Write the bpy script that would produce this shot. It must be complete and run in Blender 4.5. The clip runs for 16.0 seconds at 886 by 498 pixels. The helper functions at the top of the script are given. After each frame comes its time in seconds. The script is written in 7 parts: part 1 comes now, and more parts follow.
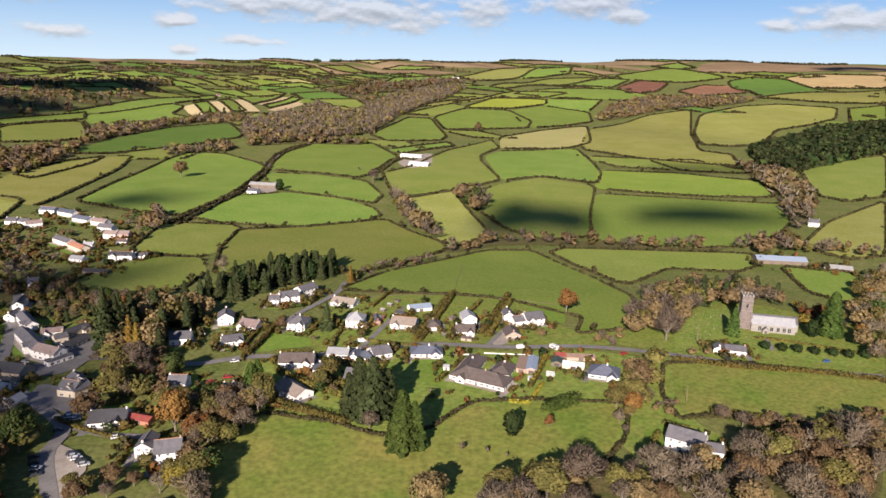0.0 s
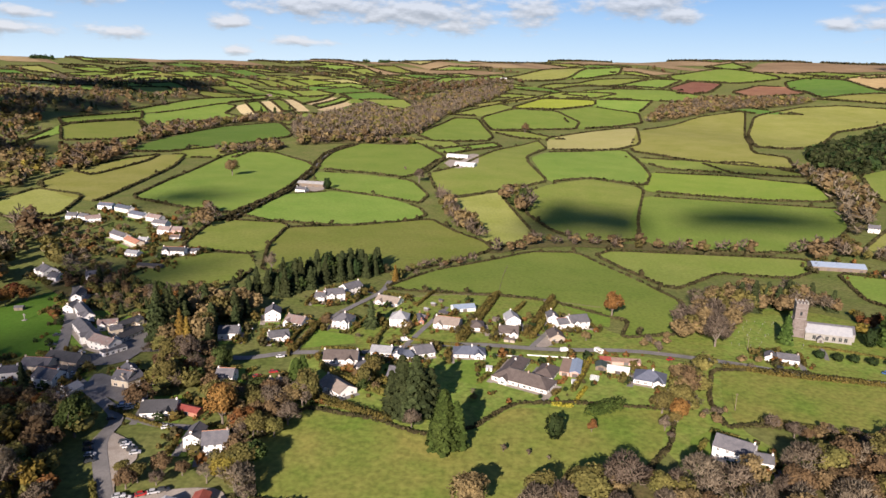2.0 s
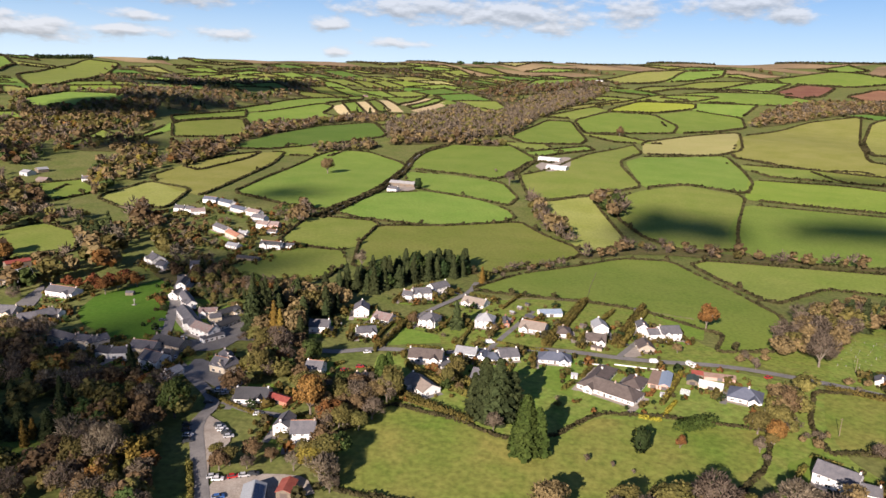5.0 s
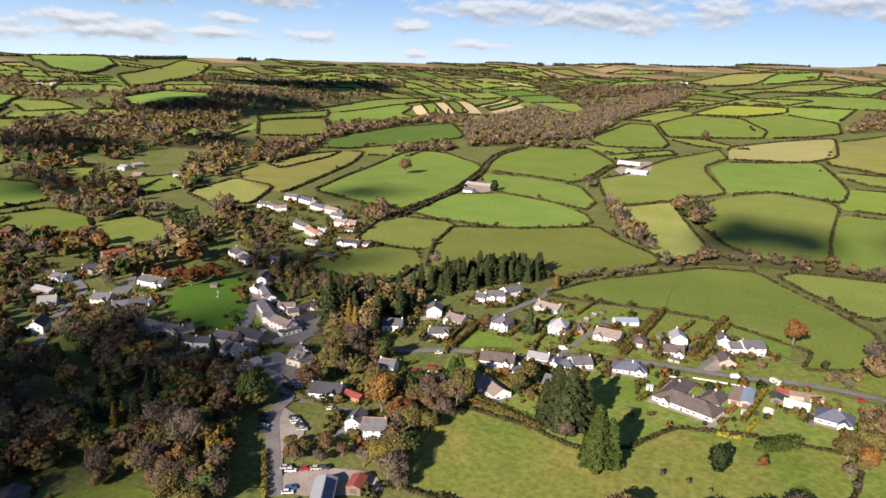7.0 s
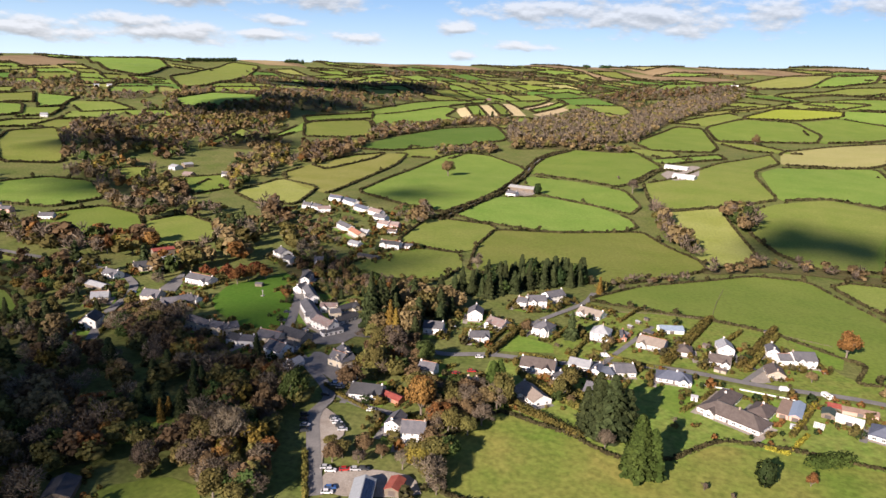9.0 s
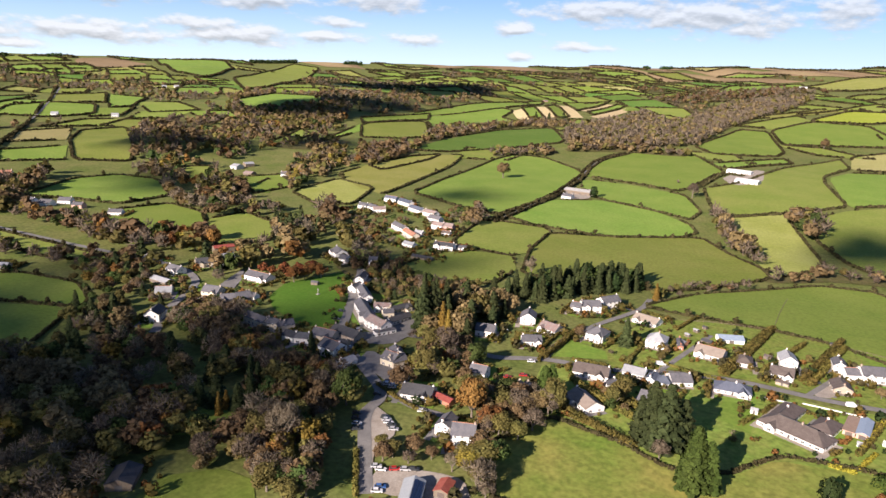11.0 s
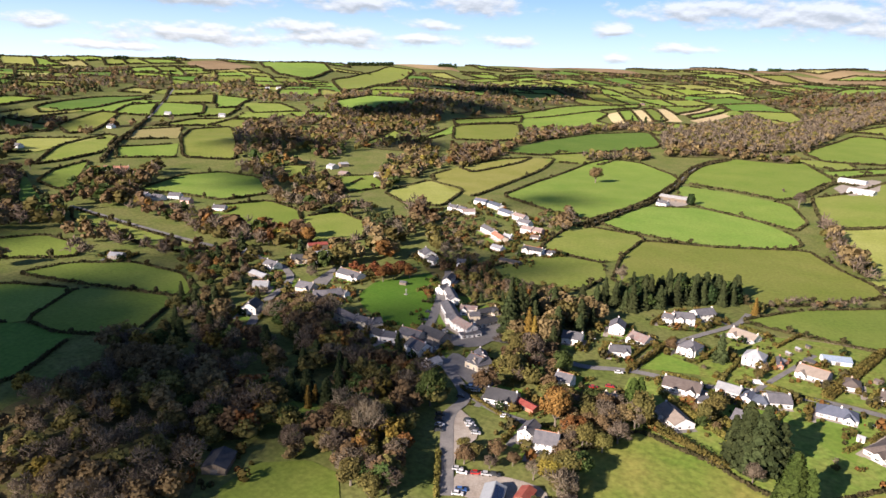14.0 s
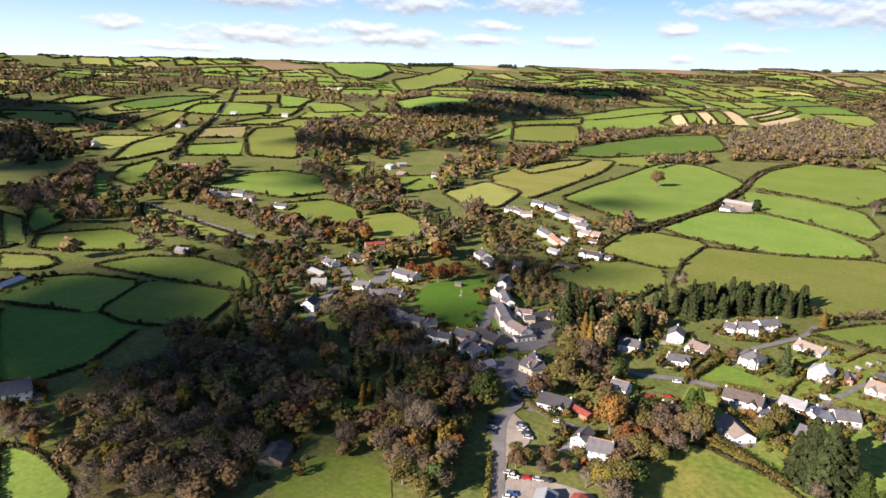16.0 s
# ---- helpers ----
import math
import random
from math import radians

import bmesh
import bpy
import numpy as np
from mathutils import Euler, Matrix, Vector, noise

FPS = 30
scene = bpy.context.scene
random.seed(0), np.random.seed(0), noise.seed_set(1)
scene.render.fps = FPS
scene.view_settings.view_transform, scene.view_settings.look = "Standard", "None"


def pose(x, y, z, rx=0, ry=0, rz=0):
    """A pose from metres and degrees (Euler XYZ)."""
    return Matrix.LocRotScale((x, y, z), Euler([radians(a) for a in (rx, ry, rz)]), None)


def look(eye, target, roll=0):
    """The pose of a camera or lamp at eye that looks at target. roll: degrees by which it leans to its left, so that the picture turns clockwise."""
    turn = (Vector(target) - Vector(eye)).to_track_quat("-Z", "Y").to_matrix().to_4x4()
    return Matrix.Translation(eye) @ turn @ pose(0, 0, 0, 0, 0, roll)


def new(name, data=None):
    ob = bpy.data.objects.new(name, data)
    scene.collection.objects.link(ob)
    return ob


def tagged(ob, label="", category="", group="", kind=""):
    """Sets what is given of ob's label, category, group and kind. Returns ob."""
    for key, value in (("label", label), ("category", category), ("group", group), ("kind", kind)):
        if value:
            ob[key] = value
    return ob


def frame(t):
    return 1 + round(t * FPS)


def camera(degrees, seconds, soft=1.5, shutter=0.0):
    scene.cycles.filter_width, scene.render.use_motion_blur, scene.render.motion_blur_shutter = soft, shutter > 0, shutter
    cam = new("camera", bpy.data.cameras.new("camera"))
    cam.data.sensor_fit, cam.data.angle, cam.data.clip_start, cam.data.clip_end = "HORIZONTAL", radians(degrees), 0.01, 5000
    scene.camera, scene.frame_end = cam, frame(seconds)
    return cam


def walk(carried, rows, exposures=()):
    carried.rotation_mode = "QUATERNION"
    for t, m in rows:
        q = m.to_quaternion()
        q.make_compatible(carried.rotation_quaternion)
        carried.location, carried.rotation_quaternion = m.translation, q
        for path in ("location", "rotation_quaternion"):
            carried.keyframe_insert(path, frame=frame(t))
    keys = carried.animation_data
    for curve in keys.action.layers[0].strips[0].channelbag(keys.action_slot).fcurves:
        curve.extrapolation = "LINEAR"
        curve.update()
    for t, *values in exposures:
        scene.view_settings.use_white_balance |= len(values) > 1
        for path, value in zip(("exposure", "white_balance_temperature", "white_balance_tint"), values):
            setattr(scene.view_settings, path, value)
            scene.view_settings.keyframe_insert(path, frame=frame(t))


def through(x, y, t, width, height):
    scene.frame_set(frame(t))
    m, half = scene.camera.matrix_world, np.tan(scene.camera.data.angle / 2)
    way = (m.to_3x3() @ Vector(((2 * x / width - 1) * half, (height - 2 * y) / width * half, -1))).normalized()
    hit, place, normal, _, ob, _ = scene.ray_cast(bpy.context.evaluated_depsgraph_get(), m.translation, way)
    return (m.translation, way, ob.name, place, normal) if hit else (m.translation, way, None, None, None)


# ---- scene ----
import collections
from mathutils import geometry

EYE = 144.0
cam = camera(65.56, 16.0)
# seconds, x, y, climb, yaw, pitch, roll: the drone hovers, turns and climbs a little
TURNS = [
    (0.0, 1.27, -0.90, -0.77, 0.10, -14.09, 1.67),
    (0.5, 1.28, -0.86, -0.82, 0.99, -14.09, 1.65),
    (1.0, 1.31, -0.83, -0.85, 1.97, -14.12, 1.66),
    (1.5, 1.36, -0.84, -0.87, 2.92, -14.12, 1.70),
    (2.0, 1.43, -0.88, -0.88, 3.95, -14.16, 1.69),
    (2.5, 1.49, -0.94, -0.88, 5.04, -14.15, 1.63),
    (3.0, 1.49, -0.99, -0.89, 6.24, -14.17, 1.70),
    (3.5, 1.42, -0.99, -0.89, 7.44, -14.19, 1.76),
    (4.0, 1.27, -0.94, -0.84, 8.80, -14.21, 1.83),
    (6.5, 0.32, -0.31, -0.33, 15.96, -14.35, 2.11),
    (7.0, 0.14, -0.16, -0.17, 17.76, -14.38, 2.16),
    (7.5, 0.00, 0.00, 0.00, 19.06, -14.37, 2.20),
    (8.0, -0.12, 0.13, 0.17, 19.82, -14.36, 2.24),
    (8.5, -0.22, 0.22, 0.34, 20.51, -14.37, 2.22),
    (9.0, -0.29, 0.29, 0.50, 21.34, -14.35, 2.24),
    (11.5, -0.45, 0.42, 1.24, 27.26, -14.46, 2.19),
    (12.0, -0.46, 0.42, 1.40, 28.55, -14.48, 2.22),
    (12.5, -0.45, 0.39, 1.58, 29.74, -14.46, 2.19),
    (13.0, -0.45, 0.33, 1.77, 31.05, -14.48, 2.17),
    (13.5, -0.46, 0.24, 1.99, 32.23, -14.52, 2.21),
    (14.0, -0.49, 0.13, 2.22, 33.50, -14.54, 2.19),
    (14.5, -0.53, -0.00, 2.45, 34.68, -14.55, 2.20),
    (15.0, -0.55, -0.14, 2.68, 35.96, -14.59, 2.22),
    (15.5, -0.54, -0.30, 2.89, 37.17, -14.63, 2.26),
    (16.0, -0.50, -0.47, 3.10, 38.28, -14.67, 2.26),
]
walk(cam, [(t, pose(x, y, EYE + up, 0, 0, yaw) @ pose(0, 0, 0, 90 + pitch) @ pose(0, 0, 0, 0, 0, roll)) for t, x, y, up, yaw, pitch, roll in TURNS],
     [(0.0, 0.58), (4.0, 0.62), (9.0, 0.75), (16.0, 0.98)])

# ---- sky, sun ----
SUN_AZ, SUN_EL = 194.0, 24.0  # compass degrees of the sun, y is north
world = bpy.data.worlds.new("world")
scene.world = world
world.use_nodes = True
wn, wl = world.node_tree.nodes, world.node_tree.links
sky = wn.new("ShaderNodeTexSky")
sky.sky_type, sky.sun_disc = "NISHITA", False
sky.sun_elevation, sky.sun_rotation = radians(SUN_EL), radians(SUN_AZ)
sky.air_density, sky.dust_density, sky.ozone_density, sky.altitude = 1.0, 0.15, 3.0, 350
wn["Background"].inputs[1].default_value = 0.04
# fair-weather cloud all round the sky: flat-based heaps, thinner towards the horizon
wc = wn.new("ShaderNodeTexCoord")
sep = wn.new("ShaderNodeSeparateXYZ")
wl.new(wc.outputs["Generated"], sep.inputs[0])


def sky_math(op, a, b=None, clamp=False):
    k = wn.new("ShaderNodeMath")
    k.operation, k.use_clamp = op, clamp
    for i, v in enumerate((a, b)):
        if v is None:
            continue
        if isinstance(v, (int, float)):
            k.inputs[i].default_value = v
        else:
            wl.new(v, k.inputs[i])
    return k.outputs[0]


# pale haze low over the hills, clearer blue above
haze = wn.new("ShaderNodeMix")
haze.data_type = "RGBA"
haze.inputs["A"].default_value, haze.inputs["B"].default_value = (13.0, 15.7, 17.9, 1), (7.0, 11.8, 19.6, 1)
wl.new(sky_math("DIVIDE", sep.outputs["Z"], 0.11, True), haze.inputs["Factor"])
airy = wn.new("ShaderNodeMix")
airy.data_type = "RGBA"
airy.inputs["Factor"].default_value = 0.5
wl.new(sky_math("SUBTRACT", 0.95, sky_math("MULTIPLY", sep.outputs["Z"], 5.0), True), airy.inputs["Factor"])
clear = wn.new("ShaderNodeMix")  # clear sky tinted bluer, which cools the light in shade
clear.data_type, clear.blend_type = "RGBA", "MULTIPLY"
clear.inputs["Factor"].default_value, clear.inputs["B"].default_value = 1.0, (0.78, 0.95, 1.3, 1)
wl.new(sky.outputs[0], clear.inputs["A"])
wl.new(clear.outputs["Result"], airy.inputs["A"])
wl.new(haze.outputs["Result"], airy.inputs["B"])
wl.new(airy.outputs["Result"], wn["Background"].inputs[0])
# low cumulus over the hills: bearing, height, half width and half depth of each heap, in radians
HEAPS = (
    (-0.251, 0.086, 0.088, 0.016), (-0.123, 0.085, 0.105, 0.021), (-0.057, 0.066, 0.049, 0.009), (0.048, 0.087, 0.034, 0.02), (0.181, 0.099, 0.071, 0.015), (0.234, 0.087, 0.03, 0.009), (0.503, 0.078, 0.075, 0.015), (0.423, 0.075, 0.022, 0.007),
    (-0.364, 0.061, 0.03, 0.009), (-0.498, 0.041, 0.04, 0.008), (-0.271, 0.039, 0.038, 0.006), (-0.354, 0.025, 0.022, 0.005), (-0.921, 0.035, 0.113, 0.011), (-0.746, 0.038, 0.08, 0.012), (-0.618, 0.041, 0.046, 0.007), (-0.792, 0.05, 0.046, 0.008),
    (-1.105, 0.041, 0.037, 0.007), (-0.613, 0.06, 0.038, 0.006), (-0.913, 0.081, 0.084, 0.011), (-0.719, 0.085, 0.063, 0.012), (-0.546, 0.09, 0.063, 0.015), (-1.023, 0.016, 0.06, 0.005),
)


def combine(x, y, z):
    k = wn.new("ShaderNodeCombineXYZ")
    for i, v in enumerate((x, y, z)):
        if isinstance(v, (int, float)):
            k.inputs[i].default_value = v
        else:
            wl.new(v, k.inputs[i])
    return k.outputs[0]


def sky_vec(op, *socks):
    k = wn.new("ShaderNodeVectorMath")
    k.operation = op
    for i, v in enumerate(socks):
        if isinstance(v, tuple):
            k.inputs[i].default_value = v
        else:
            wl.new(v, k.inputs[i])
    return k.outputs["Value"] if op == "LENGTH" else k.outputs[0]


def billow(vec, scale, detail, rough=0.6):
    k = wn.new("ShaderNodeTexNoise")
    k.inputs["Scale"].default_value, k.inputs["Detail"].default_value, k.inputs["Roughness"].default_value = scale, detail, rough
    wl.new(vec, k.inputs["Vector"])
    return k.outputs["Fac"]


bearing = sky_math("ARCTAN2", sep.outputs["X"], sep.outputs["Y"])


def heaped(lift):
    """How thick the cloud is at a bearing and height; lift looks a little above."""
    high = sky_math("ADD", sep.outputs["Z"], lift)
    at = combine(bearing, high, 0.0)
    near = None
    for a, e, w, h in HEAPS:
        d = sky_vec("LENGTH", sky_vec("MULTIPLY_ADD", at, (0.85 / w, 0.8 / h, 0.0), (-0.85 * a / w, -0.8 * e / h, 0.0)))
        near = d if near is None else sky_math("MINIMUM", near, d)
    puff = billow(combine(bearing, sky_math("MULTIPLY", high, 2.6), 0.3), 26.0, 6)
    # heaps elsewhere in the sky, overhead and behind
    round_ = billow(combine(sep.outputs["X"], sep.outputs["Y"], sky_math("MULTIPLY", high, 3.9)), 5.2, 5)
    over = sky_math("MULTIPLY", sky_math("SUBTRACT", sky_math("MULTIPLY", sep.outputs["Z"], 14.0), 1.7, True), sky_math("MULTIPLY", sky_math("SUBTRACT", round_, 0.5), 5.0))
    return sky_math("MAXIMUM", sky_math("ADD", sky_math("SUBTRACT", 1.15, near), sky_math("MULTIPLY", sky_math("SUBTRACT", puff, 0.5), 2.6)), over)


here, above = heaped(0.0), heaped(0.006)
cover = wn.new("ShaderNodeMapRange")
cover.interpolation_type = "SMOOTHSTEP"
cover.inputs["From Min"].default_value, cover.inputs["From Max"].default_value = -0.1, 0.75
wl.new(here, cover.inputs["Value"])
cloud = wn.new("ShaderNodeBackground")
shade = wn.new("ShaderNodeMapRange")
shade.inputs["From Min"].default_value, shade.inputs["From Max"].default_value = -0.45, 0.5
shade.inputs["To Min"].default_value, shade.inputs["To Max"].default_value = 1.0, 0.55
wl.new(sky_math("SUBTRACT", above, here), shade.inputs["Value"])
tint = wn.new("ShaderNodeCombineColor")
wl.new(sky_math("MULTIPLY", shade.outputs[0], 0.95), tint.inputs[0])
wl.new(sky_math("MULTIPLY", shade.outputs[0], 0.95), tint.inputs[1])
wl.new(shade.outputs[0], tint.inputs[2])
wl.new(tint.outputs[0], cloud.inputs[0])
cloud.inputs[1].default_value = 0.57
both = wn.new("ShaderNodeMixShader")
wl.new(sky_math("MULTIPLY", cover.outputs[0], sky_math("MAXIMUM", sky_math("SUBTRACT", 0.92, sky_math("MULTIPLY", sep.outputs["Z"], 1.6)), 0.15)), both.inputs[0])
wl.new(wn["Background"].outputs[0], both.inputs[1])
wl.new(cloud.outputs[0], both.inputs[2])
wl.new(both.outputs[0], wn["World Output"].inputs[0])
sun = new("sun", bpy.data.lights.new("sun", "SUN"))
sun.data.energy, sun.data.angle, sun.data.color = 6.1, radians(0.55), (1.0, 0.84, 0.745)
sa, se = radians(SUN_AZ), radians(SUN_EL)
TO_SUN = Vector((math.sin(sa) * math.cos(se), math.cos(sa) * math.cos(se), math.sin(se)))
sun.matrix_world = look(TO_SUN * 500, (0, 0, 0))

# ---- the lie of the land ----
# ground level along a ray outwards from the camera, and the skyline's elevation by bearing, both shaped to fit its view
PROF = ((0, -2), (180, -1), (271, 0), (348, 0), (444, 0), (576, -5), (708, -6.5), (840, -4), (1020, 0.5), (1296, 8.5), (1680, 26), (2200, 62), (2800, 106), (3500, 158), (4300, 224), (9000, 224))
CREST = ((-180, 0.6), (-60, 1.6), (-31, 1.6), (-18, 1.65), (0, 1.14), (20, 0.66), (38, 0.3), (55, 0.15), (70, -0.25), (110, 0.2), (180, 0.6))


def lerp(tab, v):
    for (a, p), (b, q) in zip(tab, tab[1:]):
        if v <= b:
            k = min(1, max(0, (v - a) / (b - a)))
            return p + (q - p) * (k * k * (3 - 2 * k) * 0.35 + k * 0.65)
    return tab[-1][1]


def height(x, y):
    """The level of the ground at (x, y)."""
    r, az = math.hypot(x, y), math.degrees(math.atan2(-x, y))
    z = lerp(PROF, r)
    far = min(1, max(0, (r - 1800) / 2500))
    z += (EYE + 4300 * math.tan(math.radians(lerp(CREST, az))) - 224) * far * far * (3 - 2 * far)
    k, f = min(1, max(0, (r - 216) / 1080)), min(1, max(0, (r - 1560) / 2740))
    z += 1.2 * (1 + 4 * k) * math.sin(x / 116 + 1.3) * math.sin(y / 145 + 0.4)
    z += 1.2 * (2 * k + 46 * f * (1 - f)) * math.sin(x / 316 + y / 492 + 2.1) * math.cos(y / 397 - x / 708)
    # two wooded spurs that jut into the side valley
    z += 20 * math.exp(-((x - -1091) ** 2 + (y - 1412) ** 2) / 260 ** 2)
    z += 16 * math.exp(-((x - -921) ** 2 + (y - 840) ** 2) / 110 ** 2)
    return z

# ---- materials ----
MATS = {}


def mat(name, col, col2=None, scale=1.0, rough=0.9, metal=0.0, fine=0.0, fine_scale=None, island=0.0, each=0.0, bump=0.0, spec=0.3, stretch=None, mid=0.5, wide=0.35, through=0.0):
    """A surface of two colours blended by coarse noise, with fine grain, a shift from piece to piece and from thing to thing."""
    if name in MATS:
        return MATS[name]
    m = bpy.data.materials.new(name)
    m.use_nodes = True
    n, l = m.node_tree.nodes, m.node_tree.links
    b = n["Principled BSDF"]
    b.inputs["Roughness"].default_value, b.inputs["Metallic"].default_value = rough, metal
    b.inputs["Specular IOR Level"].default_value = spec
    co = n.new("ShaderNodeNewGeometry")
    vec = co.outputs["Position"]
    if stretch:
        mp = n.new("ShaderNodeMapping")
        mp.inputs["Scale"].default_value = stretch
        mp.inputs["Rotation"].default_value = (0, 0, 0.6)
        l.new(vec, mp.inputs[0])
        vec = mp.outputs[0]
    no = n.new("ShaderNodeTexNoise")
    no.inputs["Scale"].default_value, no.inputs["Detail"].default_value, no.inputs["Roughness"].default_value = scale, 6, 0.62
    l.new(vec, no.inputs["Vector"])
    ramp = n.new("ShaderNodeMapRange")
    ramp.inputs["From Min"].default_value, ramp.inputs["From Max"].default_value = mid - wide / 2, mid + wide / 2
    l.new(no.outputs["Fac"], ramp.inputs["Value"])
    mix = n.new("ShaderNodeMix")
    mix.data_type = "RGBA"
    mix.inputs["A"].default_value, mix.inputs["B"].default_value = (*col, 1), (*(col2 or col), 1)
    l.new(ramp.outputs[0], mix.inputs["Factor"])
    out = mix.outputs["Result"]
    val = None

    def times(a, sock, low, high):
        r = n.new("ShaderNodeMapRange")
        r.inputs["To Min"].default_value, r.inputs["To Max"].default_value = low, high
        l.new(sock, r.inputs["Value"])
        if a is None:
            return r.outputs[0]
        t = n.new("ShaderNodeMath")
        t.operation = "MULTIPLY"
        l.new(a, t.inputs[0])
        l.new(r.outputs[0], t.inputs[1])
        return t.outputs[0]
    if fine:
        fn = n.new("ShaderNodeTexNoise")
        fn.inputs["Scale"].default_value, fn.inputs["Detail"].default_value = fine_scale or scale * 9, 4
        l.new(co.outputs["Position"], fn.inputs["Vector"])
        r = n.new("ShaderNodeMapRange")
        r.inputs["From Min"].default_value, r.inputs["From Max"].default_value = 0.3, 0.7
        l.new(fn.outputs["Fac"], r.inputs["Value"])
        val = times(val, r.outputs[0], 1 - fine, 1 + fine)
    if island:
        val = times(val, co.outputs["Random Per Island"], 1 - island, 1 + island)
    if each:
        oi = n.new("ShaderNodeObjectInfo")
        val = times(val, oi.outputs["Random"], 1 - each, 1 + each)
    if val is not None:
        hsv = n.new("ShaderNodeHueSaturation")
        l.new(out, hsv.inputs["Color"])
        l.new(val, hsv.inputs["Value"])
        if each:
            hm = n.new("ShaderNodeMapRange")
            hm.inputs["To Min"].default_value, hm.inputs["To Max"].default_value = 0.5 - each * 0.06, 0.5 + each * 0.06
            l.new(oi.outputs["Random"], hm.inputs["Value"])
            l.new(hm.outputs[0], hsv.inputs["Hue"])
        out = hsv.outputs["Color"]
    l.new(out, b.inputs["Base Color"])
    if through:
        tl, mx = n.new("ShaderNodeBsdfTranslucent"), n.new("ShaderNodeMixShader")
        mx.inputs[0].default_value = through
        l.new(out, tl.inputs["Color"])
        l.new(b.outputs[0], mx.inputs[1])
        l.new(tl.outputs[0], mx.inputs[2])
        l.new(mx.outputs[0], n["Material Output"].inputs["Surface"])
    if bump:
        bp = n.new("ShaderNodeBump")
        bp.inputs["Strength"].default_value, bp.inputs["Distance"].default_value = 0.6, bump
        l.new((fn if fine else no).outputs["Fac"], bp.inputs["Height"])
        l.new(bp.outputs[0], b.inputs["Normal"])
    MATS[name] = m
    return m


def sward(name, a, b, scale=0.02, fine=0.16, stretch=None, wide=0.4):
    a, b = [(c[0] * 1.06, c[1] * 1.09, c[2] * 1.0) for c in (a, b)]
    return mat(name, a, b, scale, 0.95, fine=fine, fine_scale=0.45, each=0.16, bump=0.25, spec=0.1, stretch=stretch, wide=wide)


SWARDS = {
    "lush": ("green sheep pasture", sward("grass_lush", (0.146, 0.223, 0.040), (0.201, 0.259, 0.058))),
    "bright": ("bright green grazing field", sward("grass_bright", (0.181, 0.265, 0.040), (0.236, 0.294, 0.058))),
    "lime": ("vivid yellow-green reseeded field", sward("grass_lime", (0.29, 0.37, 0.045), (0.34, 0.395, 0.07))),
    "meadow": ("pale green upland meadow", sward("grass_meadow", (0.165, 0.215, 0.042), (0.225, 0.245, 0.066))),
    "olive": ("yellowish olive rough pasture", sward("grass_olive", (0.22, 0.235, 0.055), (0.29, 0.285, 0.095))),
    "dark": ("dark green grass field", sward("grass_dark", (0.086, 0.164, 0.029), (0.125, 0.194, 0.043))),
    "beige": ("bleached straw-coloured pasture", sward("grass_beige", (0.3, 0.285, 0.11), (0.35, 0.31, 0.14))),
    "stubble": ("pale tan moorland grass field", sward("grass_tan", (0.38, 0.27, 0.14), (0.5, 0.38, 0.2))),
    "stubble_strip": ("pale strip of cut straw stubble", sward("stubble", (0.5, 0.4, 0.24), (0.58, 0.46, 0.28))),
    "plough": ("reddish bracken-covered field", sward("bracken", (0.2, 0.085, 0.06), (0.26, 0.14, 0.09))),
    "moor": ("russet heather moorland", sward("moor", (0.2, 0.14, 0.085), (0.33, 0.24, 0.145), 0.004)),
    "pasture": ("tussocky green paddock with worn brown patches", sward("grass_paddock", (0.13, 0.178, 0.032), (0.222, 0.195, 0.058), 0.028, 0.26, wide=0.36)),
    "glade": ("grassy clearing between the trees", sward("grass_glade", (0.13, 0.19, 0.035), (0.18, 0.22, 0.05), 0.06, 0.2)),
    "garden": ("gardens of grass and beds", sward("garden_grass", (0.135, 0.195, 0.036), (0.195, 0.2, 0.055), 0.12, 0.3)),
    "lawn": ("mown garden lawn", sward("lawn", (0.125, 0.205, 0.032), (0.17, 0.228, 0.046), 0.08)),
    # turf colour lowered to stand in for part of the cloud shade
    "village_green": ("smooth village green of short grass", sward("green_turf", (0.07, 0.15, 0.018), (0.09, 0.165, 0.024), 0.05, 0.12)),
}
GROUND = mat("rough_grass", (0.115, 0.15, 0.036), (0.175, 0.178, 0.062), 0.03, 0.95, fine=0.3, fine_scale=0.4, bump=0.4, spec=0.1)
LITTER = mat("leaf_litter", (0.085, 0.095, 0.03), (0.135, 0.11, 0.05), 0.12, 0.95, fine=0.3, fine_scale=0.7, spec=0.1)
ASPHALT = mat("asphalt", (0.165, 0.16, 0.155), (0.235, 0.225, 0.215), 0.15, 0.9, fine=0.12, fine_scale=1.5, spec=0.2)
GRAVEL = mat("gravel", (0.3, 0.26, 0.22), (0.4, 0.36, 0.31), 0.2, 0.95, fine=0.2, fine_scale=2.0, spec=0.1)


def leaf(name, a, b, island=0.38, each=0.22):
    return mat(name, a, b, 0.11, 0.85, island=island, each=each, spec=0.15, through=0.3)


